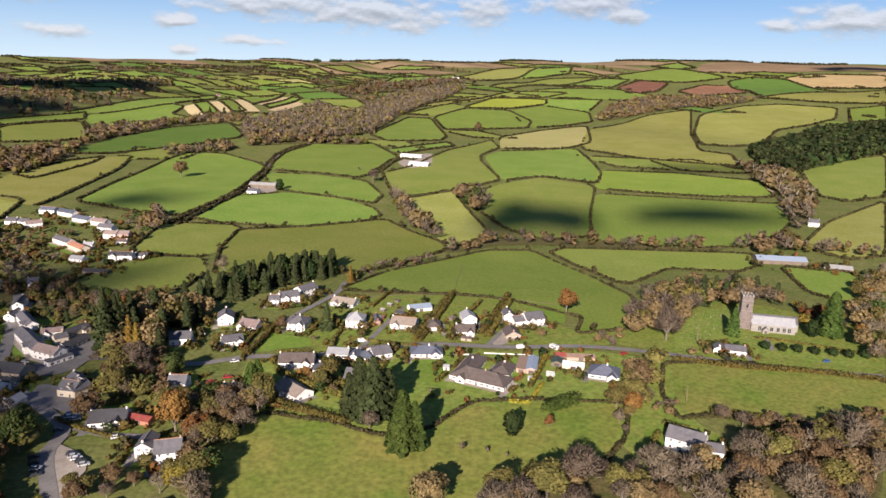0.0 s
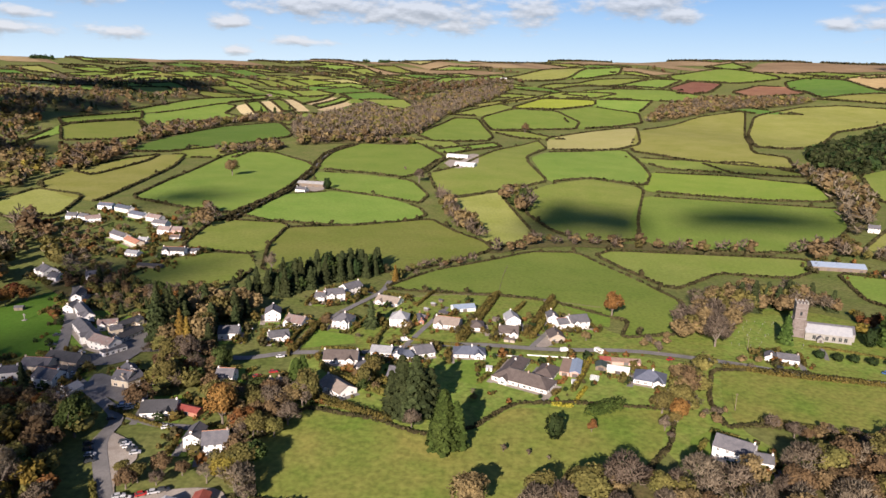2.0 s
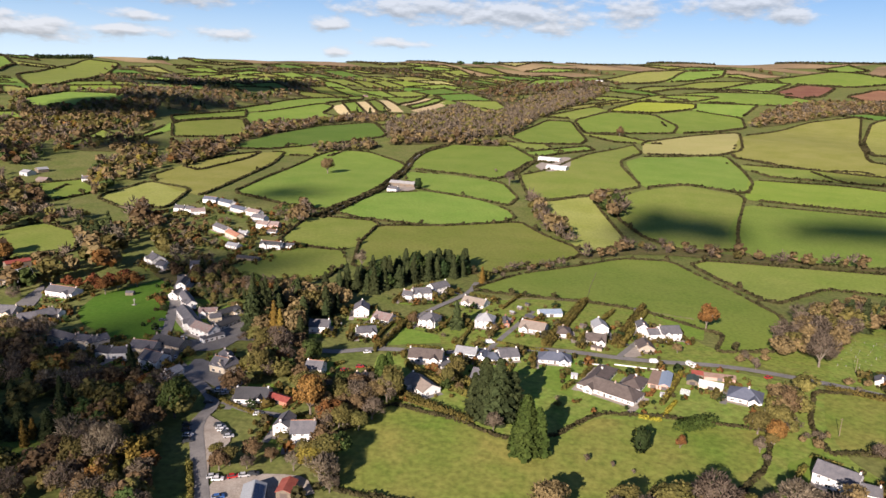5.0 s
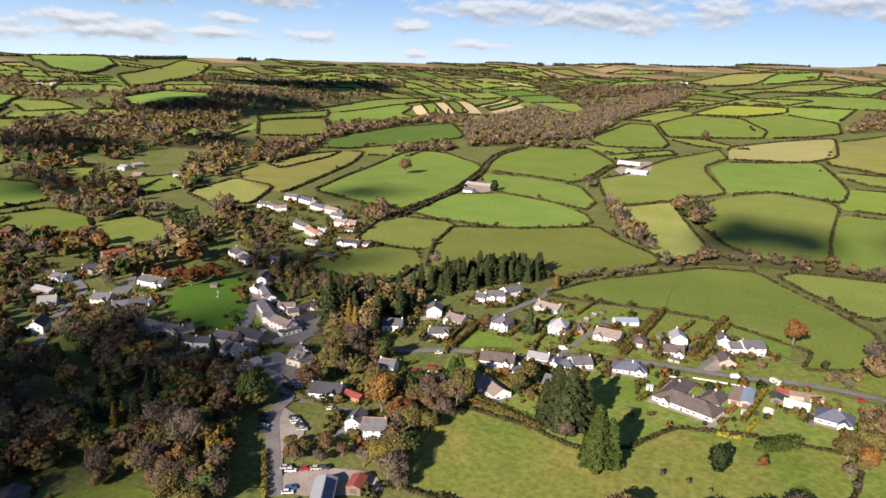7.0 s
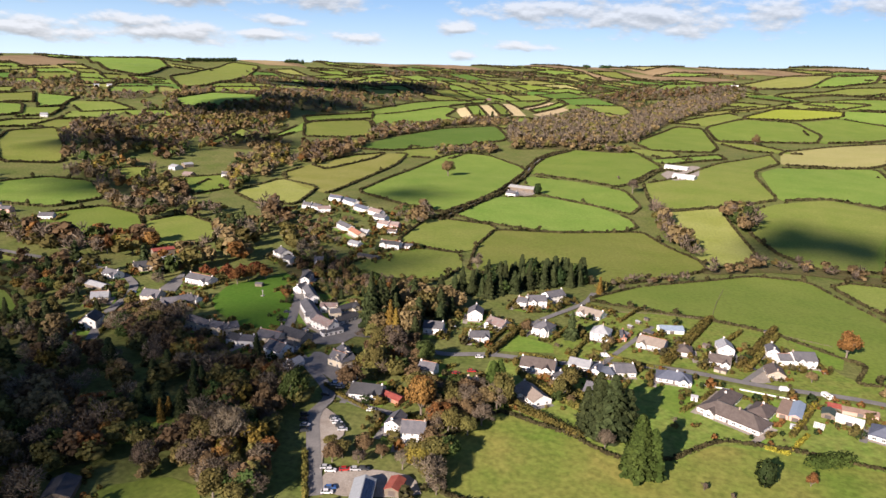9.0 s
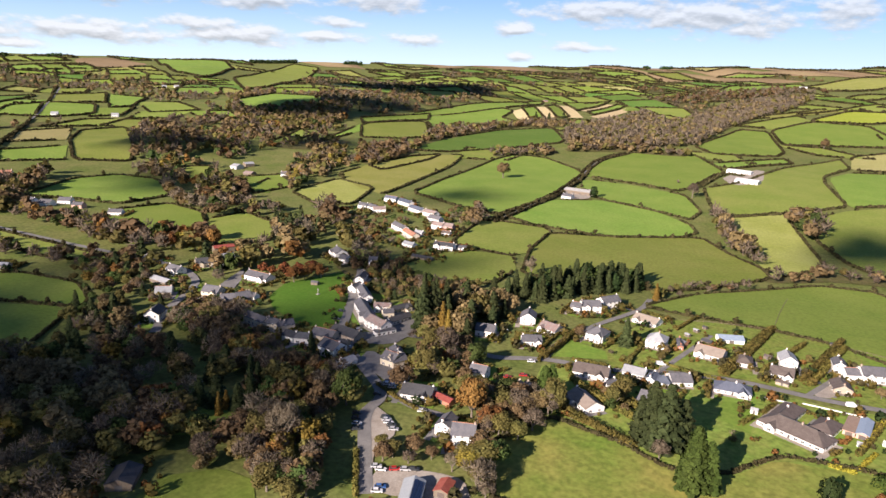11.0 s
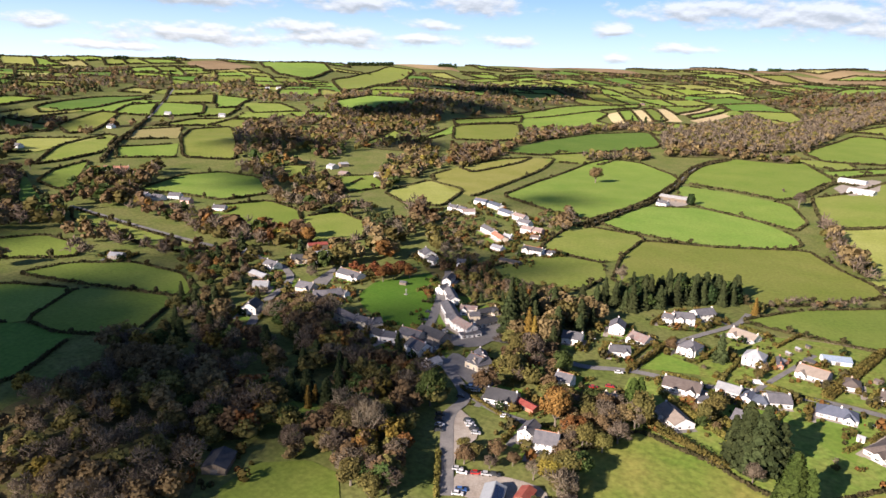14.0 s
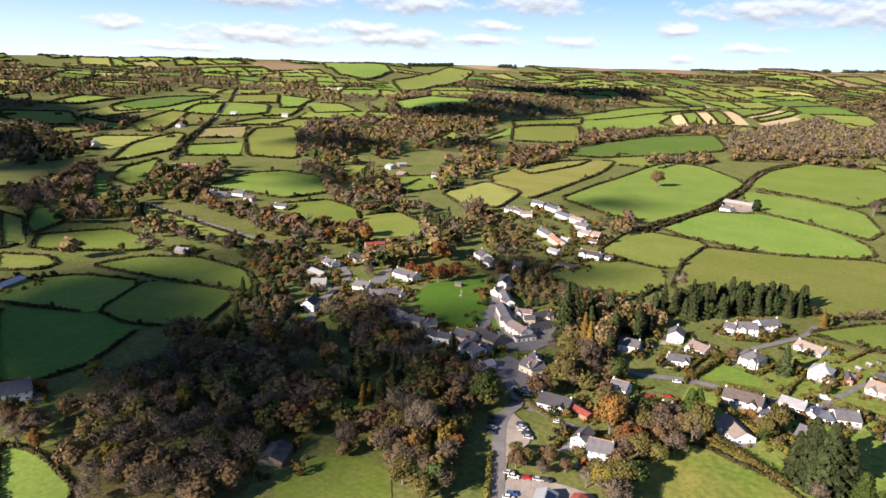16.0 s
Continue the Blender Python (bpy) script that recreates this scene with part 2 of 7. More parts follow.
LEAVES = {
    "autumn": leaf("leaves_brown", (0.155, 0.112, 0.058), (0.225, 0.158, 0.078)),
    "orange": leaf("leaves_orange", (0.19, 0.092, 0.03), (0.24, 0.13, 0.042)),
    "red": leaf("leaves_russet", (0.18, 0.055, 0.03), (0.22, 0.085, 0.035)),
    "olive": leaf("leaves_olive", (0.118, 0.112, 0.036), (0.185, 0.155, 0.05)),
    "green": leaf("leaves_green", (0.05, 0.08, 0.022), (0.08, 0.105, 0.03)),
    "yellow": leaf("leaves_yellow", (0.17, 0.14, 0.03), (0.22, 0.16, 0.036)),
    "conifer": leaf("needles_dark", (0.038, 0.052, 0.02), (0.062, 0.076, 0.028)),
    "cypress": leaf("needles_green", (0.05, 0.085, 0.018), (0.085, 0.125, 0.028)),
    "yew": leaf("needles_yew", (0.025, 0.045, 0.015), (0.04, 0.065, 0.02)),
    "larch": leaf("needles_gold", (0.2, 0.125, 0.028), (0.25, 0.17, 0.04)),
    "bare": leaf("twigs_grey", (0.165, 0.132, 0.096), (0.225, 0.182, 0.132), 0.35),
    "hedge": leaf("hedge_leaves", (0.055, 0.055, 0.023), (0.095, 0.08, 0.036)),
    "hedge_gold": leaf("hedge_leaves_gold", (0.26, 0.23, 0.03), (0.36, 0.3, 0.045)),
    "hedge_green": leaf("hedge_leaves_green", (0.1, 0.1, 0.026), (0.2, 0.155, 0.042)),
}
BARK = mat("bark", (0.14, 0.115, 0.09), (0.22, 0.19, 0.15), 1.5, 0.9, fine=0.2)
WALLS = {
    "white": ("white-rendered", mat("render_white", (0.84, 0.83, 0.8), (0.76, 0.74, 0.71), 0.25, 0.9, fine=0.05, each=0.06)),
    "cream": ("cream-rendered", mat("render_cream", (0.68, 0.6, 0.47), (0.6, 0.52, 0.4), 0.25, 0.9, fine=0.06, each=0.1)),
    "pink": ("pink-washed", mat("render_pink", (0.58, 0.36, 0.3), (0.5, 0.32, 0.27), 0.25, 0.9, fine=0.06)),
    "brick": ("red-brick", mat("brickwork", (0.33, 0.15, 0.1), (0.4, 0.2, 0.14), 1.0, 0.9, fine=0.15)),
    "stone": ("grey-stone", mat("rubble_stone", (0.34, 0.28, 0.22), (0.44, 0.38, 0.31), 0.9, 0.9, fine=0.2)),
    "timber": ("timber-boarded", mat("weathered_boards", (0.15, 0.12, 0.09), (0.22, 0.18, 0.14), 0.8, 0.85, fine=0.15, stretch=(6, 6, 0.3))),
    "grey_metal": ("grey-sheeted", mat("sheet_grey_wall", (0.45, 0.46, 0.46), (0.52, 0.52, 0.52), 0.4, 0.6, fine=0.05)),
}


def slates(name, a, b, rough=0.75):
    return mat(name, a, b, 0.5, rough, fine=0.18, fine_scale=4.0, each=0.12, spec=0.35, bump=0.03)


ROOFS = {
    "slate": ("grey slate roof", slates("slates_grey", (0.095, 0.095, 0.107), (0.145, 0.142, 0.152))),
    "blueslate": ("blue-grey slate roof", slates("slates_blue", (0.085, 0.1, 0.135), (0.12, 0.135, 0.175))),
    "redslate": ("slate roof with reddish patches", slates("slates_red", (0.24, 0.15, 0.13), (0.24, 0.22, 0.21))),
    "dark": ("near-black roof", slates("felt_dark", (0.045, 0.047, 0.052), (0.07, 0.07, 0.075))),
    "brown": ("brown tiled roof", slates("tiles_brown", (0.088, 0.07, 0.063), (0.128, 0.105, 0.095))),
    "tan": ("tan tiled roof", slates("tiles_tan", (0.24, 0.2, 0.165), (0.3, 0.255, 0.215))),
    "grey": ("pale grey roof", slates("slates_pale", (0.28, 0.29, 0.31), (0.35, 0.36, 0.37))),
    "red_tile": ("orange-red tiled roof", slates("tiles_red", (0.29, 0.125, 0.085), (0.34, 0.17, 0.12))),
    "red_metal": ("dark red sheet roof", slates("sheet_red", (0.25, 0.06, 0.045), (0.32, 0.1, 0.07), 0.55)),
    "green_metal": ("dark green roof", slates("sheet_green", (0.04, 0.06, 0.05), (0.06, 0.08, 0.06), 0.6)),
    "brown_metal": ("rust-brown sheet roof", slates("sheet_brown", (0.24, 0.16, 0.12), (0.3, 0.22, 0.17), 0.6)),
    "blue_metal": ("pale blue sheet roof", slates("sheet_blue", (0.24, 0.31, 0.41), (0.3, 0.36, 0.44), 0.45)),
    "white_metal": ("white sheet roof", slates("sheet_white", (0.55, 0.57, 0.59), (0.64, 0.65, 0.66), 0.45)),
    "grey_metal": ("grey corrugated roof", slates("sheet_grey", (0.27, 0.27, 0.265), (0.35, 0.35, 0.34), 0.5)),
    "solar": ("roof with blue solar panels", slates("slates_solar", (0.3, 0.33, 0.35), (0.36, 0.38, 0.4), 0.5)),
}
PAINT = mat("white_paint", (0.78, 0.78, 0.76), (0.7, 0.7, 0.68), 2.0, 0.6)
GLASS = mat("window_glass", (0.025, 0.03, 0.035), (0.05, 0.055, 0.06), 0.6, 0.12, spec=0.6)
DOOR = mat("door_paint", (0.09, 0.1, 0.11), (0.14, 0.1, 0.08), 0.1, 0.5, each=0.3)
CLAY = mat("chimney_clay", (0.4, 0.18, 0.1), (0.45, 0.25, 0.16), 2.0, 0.85)
CONSERVATORY = mat("greenhouse_glass", (0.3, 0.34, 0.33), (0.4, 0.43, 0.42), 0.8, 0.15, spec=0.6)
PANEL = mat("solar_panel", (0.015, 0.025, 0.06), (0.02, 0.035, 0.08), 1.0, 0.15, spec=0.6)
ASHLAR = mat("church_stone", (0.235, 0.225, 0.205), (0.315, 0.3, 0.275), 0.7, 0.9, fine=0.18, fine_scale=3.0)
# tower stone set darker than the nave: shade on its face is in the colour
RED_STONE = mat("tower_stone", (0.145, 0.12, 0.11), (0.21, 0.18, 0.165), 0.6, 0.9, fine=0.2, fine_scale=3.0)
WOOD = mat("pole_wood", (0.16, 0.12, 0.09), (0.22, 0.17, 0.13), 1.0, 0.85)
RUBBER = mat("rubber", (0.03, 0.03, 0.03), (0.05, 0.05, 0.05), 2.0, 0.8)
CARS = {k: mat("car_" + k, c, c, 1.0, 0.3, spec=0.5) for k, c in (("white", (0.75, 0.75, 0.75)), ("silver", (0.45, 0.46, 0.48)), ("dark", (0.04, 0.045, 0.05)), ("red", (0.4, 0.02, 0.02)), ("blue", (0.05, 0.13, 0.35)))}

# ---- builders ----
rng = np.random.default_rng(7)


def mesh_of(name, verts, faces, *mats, slots=None, smooth=False):
    me = bpy.data.meshes.new(name)
    me.from_pydata([tuple(v) for v in verts], [], [tuple(f) for f in faces])
    for m in mats:
        me.materials.append(m)
    if slots is not None:
        me.polygons.foreach_set("material_index", np.asarray(slots, dtype=np.int32))
    if smooth:
        me.polygons.foreach_set("use_smooth", np.ones(len(me.polygons), dtype=bool))
    return me


def quads_mesh(name, pts, material):
    """A mesh of loose four-cornered leaves; pts has the shape (n, 4, 3), or (n, 8, 3) with the corners' soft normals."""
    n = len(pts)
    soft = None
    if pts.shape[1] == 8:
        own = np.cross(pts[:, 2] - pts[:, 0], pts[:, 3] - pts[:, 1])
        turned = (own * pts[:, 4:].mean(1)).sum(1) < 0  # every leaf faces outwards
        pts = np.where(turned[:, None, None], pts[:, [3, 2, 1, 0, 7, 6, 5, 4]], pts)
        soft = pts[:, 4:].reshape(-1, 3)
        soft = soft / (np.linalg.norm(soft, axis=1)[:, None] + 1e-9)
        pts = pts[:, :4]
    me = bpy.data.meshes.new(name)
    me.vertices.add(4 * n)
    me.vertices.foreach_set("co", np.asarray(pts, dtype=np.float32).ravel())
    me.loops.add(4 * n)
    me.loops.foreach_set("vertex_index", np.arange(4 * n, dtype=np.int32))
    me.polygons.add(n)
    me.polygons.foreach_set("loop_start", np.arange(0, 4 * n, 4, dtype=np.int32))
    me.update(calc_edges=True)
    if soft is None:
        me.validate()
    else:
        me.polygons.foreach_set("use_smooth", np.ones(n, dtype=bool))
        me.normals_split_custom_set_from_vertices(soft)
    for m in material if isinstance(material, (list, tuple)) else [material]:
        me.materials.append(m)
    return me


def set_at(q, m, at):
    """Leaves with normals, turned and scaled by the 3 x 3 matrix m and moved to the place at."""
    return np.concatenate([q[:, :4] @ m.T + np.asarray(at), q[:, 4:] @ np.linalg.inv(m)], 1)


def with_normals(q, out, keep=0.35):
    """Corner normals that follow the crown's outward direction more than each leaf's own."""
    own = np.cross(q[:, 1] - q[:, 0], q[:, 3] - q[:, 0])
    own /= np.linalg.norm(own, axis=1)[:, None] + 1e-9
    own *= np.sign((own * out).sum(1))[:, None]
    n = out * (1 - keep) + own * keep
    return np.concatenate([q, np.repeat(n[:, None], 4, 1)], 1)


def child(name, me, parent, label=""):
    ob = new(name, me)
    ob.parent = parent
    return tagged(ob, label)


def inside(poly, x, y):
    hit = False
    for (ax, ay), (bx, by) in zip(poly, poly[1:] + poly[:1]):
        if (ay > y) != (by > y) and x < (bx - ax) * (y - ay) / (by - ay) + ax:
            hit = not hit
    return hit


def middle(poly):
    return sum(p[0] for p in poly) / len(poly), sum(p[1] for p in poly) / len(poly)


def dense(line, step, closed=False):
    out = []
    for a, b in zip(line, line[1:] + (line[:1] if closed else [])):
        k = max(1, int(math.dist(a, b) / step))
        out += [(a[0] + (b[0] - a[0]) * i / k, a[1] + (b[1] - a[1]) * i / k) for i in range(k)]
    return out if closed else out + [tuple(line[-1])]


def rounded(line, closed=False, rounds=2, cut=0.2):
    """Chaikin's corner cutting: soft corners as hedges and lanes have them."""
    for _ in range(rounds):
        out = [] if closed else [line[0]]
        for a, b in zip(line, line[1:] + (line[:1] if closed else [])):
            out += [(a[0] * (1 - cut) + b[0] * cut, a[1] * (1 - cut) + b[1] * cut), (a[0] * cut + b[0] * (1 - cut), a[1] * cut + b[1] * (1 - cut))]
        line = out if closed else out + [line[-1]]
    return line


def sheet(name, poly, material, lift, label, category, kind="structure"):
    """A patch of ground laid over the land."""
    r = math.hypot(*middle(poly))
    step = max(4.0, r * 0.02)
    edge = dense(poly, step, True)
    pts = [Vector(p) for p in edge]
    xs, ys = [p[0] for p in poly], [p[1] for p in poly]
    gx = np.arange(min(xs), max(xs), step)
    for i, x in enumerate(gx):
        for y in np.arange(min(ys) + (i % 2) * step / 2, max(ys), step):
            if inside(poly, x, y):
                pts.append(Vector((x, y)))
    edges = [(i, (i + 1) % len(edge)) for i in range(len(edge))]
    vs, _, fs, *_ = geometry.delaunay_2d_cdt(pts, edges, [], 1, 0.05)
    me = mesh_of(name, [(v.x, v.y, height(v.x, v.y) + lift + math.hypot(v.x, v.y) * 0.0005) for v in vs], fs, material, smooth=True)
    return tagged(new(name, me), label, category, kind=kind)


TAKEN = {}  # where hedges already stand


def leaf_cards(c, out, size, rnd, flat=0.0, wild=0.45):
    """Four-cornered leaf tufts at the points c that face about the way out."""
    n = len(c)
    nrm = out + rnd.normal(0, wild, (n, 3))
    nrm[:, 2] += flat
    nrm /= np.linalg.norm(nrm, axis=1)[:, None] + 1e-9
    a = np.cross(nrm, rnd.normal(0, 1, (n, 3)))
    a /= np.linalg.norm(a, axis=1)[:, None] + 1e-9
    b = np.cross(nrm, a)
    s = (size * rnd.uniform(0.6, 1.4, n))[:, None]
    k = rnd.uniform(0.5, 1.0, (n, 1))
    return np.stack([c - a * s - b * s * k, c + a * s * 0.8 - b * s, c + a * s * 1.1 + b * s * k * 0.9, c - a * s * 0.7 + b * s], 1)


FAR_HEDGES = []


def hedge(line, width=2.0, tall=1.8, kind="hedge", label="", soft=True, into=None, whole=False):
    """A hedgerow: a bank of leafy tufts along a line, uneven in height, with gaps."""
    line = [tuple(p) for p in line]
    if soft and len(line) > 2:
        line = rounded(line, False, 1)
    r = math.hypot(*middle(line))
    step = max(0.7, r * 0.0019)
    keep = []
    level = 0 if r < 750 else 1 if r < 1600 else 2
    cell = (5.0, 9.0, 14.0)[level]
    for x, y in dense(line, step):
        key = (round(x / cell), round(y / cell))
        near = [TAKEN.get((level, key[0] + i, key[1] + j)) for i in (-1, 0, 1) for j in (-1, 0, 1)]
        if not whole and (kind == "hedge" or into is not None) and any(o is not None and o != id(line) for o in near):
            continue
        keep.append((x, y))
    for x, y in keep:
        TAKEN[(level, round(x / cell), round(y / cell))] = id(line)
    if len(keep) < 3:
        return None
    trim = kind != "hedge"
    per = int(18 * max(1, width * tall / 8)) if trim else 10 if r < 500 else 4 if r < 1300 else 3
    p = np.repeat(np.array(keep), per, 0)
    n = len(p)
    u = rng.uniform(-1, 1, n)
    up = rng.uniform(0, 1, n)
    wob = np.array([0.75 + 0.5 * noise.noise(Vector((x / 9, y / 9, 3))) + 0.5 * max(0, noise.noise(Vector((x / 4, y / 4, 8)))) for x, y in p])
    ang = rng.uniform(0, 2 * math.pi, n)
    wob = 0.9 + 0.12 * (wob - 0.75) if trim else wob
    rad = np.sqrt(np.abs(u)) * width / 2 * (1.0 if trim else 1.15 - 0.5 * up)
    x, y = p[:, 0] + np.cos(ang) * rad, p[:, 1] + np.sin(ang) * rad
    z = np.array([height(a, b) for a, b in zip(x, y)]) + r * 0.0005 + up * tall * wob
    c = np.stack([x, y, z], 1)
    out = np.stack([np.cos(ang), np.sin(ang), 0.3 + up], 1)
    out /= np.linalg.norm(out, axis=1)[:, None]
    cards = with_normals(leaf_cards(c, out, max(0.26 if trim else 0.38, step * (0.45 if trim else 0.6 if r < 500 else 0.78)), rng), out)
    if kind == "hedge" and r > 430:  # hedgerow trees left to grow up
        extra = []
        for x0, y0 in keep:
            if rng.uniform() < step / (75 if r < 1250 else 200):
                s = rng.uniform(0.45, 0.95)
                extra.append(set_at(low_crown("autumn", int(rng.integers(0, 4)), 1 if r < 1000 else 2), np.eye(3) * s, (x0, y0, height(x0, y0) - 1.2 * s)))
        if extra:
            cards = np.concatenate([cards] + extra)
    if r > 1250 or into is not None:
        (FAR_HEDGES if into is None else into).append(cards)
        return None
    me = quads_mesh("hedge", cards, LEAVES[kind])
    return tagged(new("hedge", me), label or ("clipped green garden hedge of dense leaves" if kind == "hedge_green" else "uneven brown-green hedgerow on a field bank"), "hedge")


WOOD_POLYS = []
LOW_FOR_VIEW = [[(59.4, 256.6), (123.1, 267.1), (109.2, 230.0), (53.4, 221.1)], [(-459.4, 690.1), (-333.7, 760.2), (-229.7, 525.3), (-255.6, 445.6), (-319.2, 477.5)], [(-269.2, 282.0), (-235.3, 286.4), (-207.1, 296.0), (-176.9, 278.4), (-163.3, 264.9), (-178.2, 255.0), (-211.4, 257.1), (-244.3, 255.3)], [(-255.5, 392.4), (-222.5, 415.6), (-185.0, 354.5), (-210.3, 356.2), (-225.3, 353.1)]]  # trees kept low here so the houses behind show from the camera
FIELD_POLYS = []


def field(kind, poly, hedged=True):
    label, material = SWARDS[kind]
    poly = [tuple(p) for p in poly]
    cx, cy = middle(poly)
    grow = 4 + math.hypot(cx, cy) * 0.004 if kind not in ("lawn", "village_green", "stubble_strip", "glade", "garden") else 0.5
    poly = [(x + (x - cx) * grow / math.hypot(x - cx, y - cy), y + (y - cy) * grow / math.hypot(x - cx, y - cy)) for x, y in poly]
    soft = rounded(poly, True, 1, 0.1) if len(poly) > 4 else poly
    FIELD_POLYS.append(poly)
    r = math.hypot(*middle(poly))
    sheet("lawn" if kind in ("lawn", "village_green") else "field", soft, material, 0.06 + 0.03 * (len(FIELD_POLYS) % 6), label + (" among hedges" if kind not in ("glade", "garden") and kind not in ("lawn", "village_green") else " beside houses"), "lawn" if kind in ("lawn", "village_green") else "field")
    if kind not in ("lawn", "village_green", "stubble_strip", "moor", "glade", "garden") and hedged:
        big = r > 1200
        hedge(soft + soft[:1], 2.6 if not big else 3.0, 2.0 if not big else 2.2, soft=False)


def road(line, width, name="road", material=None):
    pts = dense(rounded([tuple(p) for p in line], False, 2), 4)
    vs, fs = [], []
    for i, p in enumerate(pts):
        a, b = pts[max(0, i - 1)], pts[min(len(pts) - 1, i + 1)]
        d = math.dist(a, b) or 1
        nx, ny = -(b[1] - a[1]) / d, (b[0] - a[0]) / d
        for k in (-1, -0.33, 0.33, 1):
            x, y = p[0] + nx * k * width / 2, p[1] + ny * k * width / 2
            vs.append((x, y, height(x, y) + 0.32 + math.hypot(x, y) * 0.0006))
        if i:
            fs += [(4 * i - 4 + j, 4 * i - 3 + j, 4 * i + 1 + j, 4 * i + j) for j in range(3)]
    ROAD_PTS.extend((p[0], p[1], width / 2) for p in pts)
    return tagged(new(name, mesh_of(name, vs, fs, material or ASPHALT, smooth=True)), "narrow grey tarmac village road", "road", kind="structure")


ROAD_PTS = []
YARDS = []


def yard(poly, kind):
    poly = [tuple(p) for p in poly]
    YARDS.append(poly)
    return sheet("yard", rounded(poly, True, 1), ASPHALT if kind == "asphalt" else GRAVEL, 0.26, "worn tarmac yard" if kind == "asphalt" else "pale gravel yard and parking ground", "yard")


# ---- trees ----
def limb(verts, faces, a, b, ra, rb, sides=5):
    a, b = Vector(a), Vector(b)
    q = (b - a).to_track_quat("Z", "Y")
    base = len(verts)
    for c, r in ((a, ra), (b, rb)):
        for i in range(sides):
            verts.append(c + q @ Vector((r * math.cos(2 * math.pi * i / sides), r * math.sin(2 * math.pi * i / sides), 0)))
    faces += [(base + i, base + (i + 1) % sides, base + sides + (i + 1) % sides, base + sides + i) for i in range(sides)]


def cube_ball(m):
    """Four-cornered facets of a ball of radius 1, m by m on each of six sides."""
    g = np.linspace(-1, 1, m + 1)
    qs = []
    for i in range(m):
        for j in range(m):
            f = np.array([(g[i], g[j]), (g[i + 1], g[j]), (g[i + 1], g[j + 1]), (g[i], g[j + 1])])
            for ax in range(3):
                for sg in (-1, 1):
                    qs.append(np.insert(f if sg > 0 else f[::-1], ax, sg, axis=1))
    q = np.array(qs)
    return q / np.linalg.norm(q, axis=2)[:, :, None]


def lobes_of(cen, rad, m, r, rough=0.16):
    """Overlapping leafy lumps, each an uneven ball of small facets."""
    ball = cube_ball(m)
    out = []
    for c, s in zip(cen, rad):
        k = 1 + rough * np.sin(ball[:, :, 0] * 5 + r.uniform(0, 6)) * np.sin(ball[:, :, 1] * 6 + r.uniform(0, 6)) + rough * np.sin(ball[:, :, 2] * 7 + r.uniform(0, 6))
        out.append(np.concatenate([c + ball * (k * s)[:, :, None] * np.array([1, 1, 0.85]), ball + r.normal(0, 0.12, (len(ball), 1, 3))], 1))
    return np.concatenate(out)


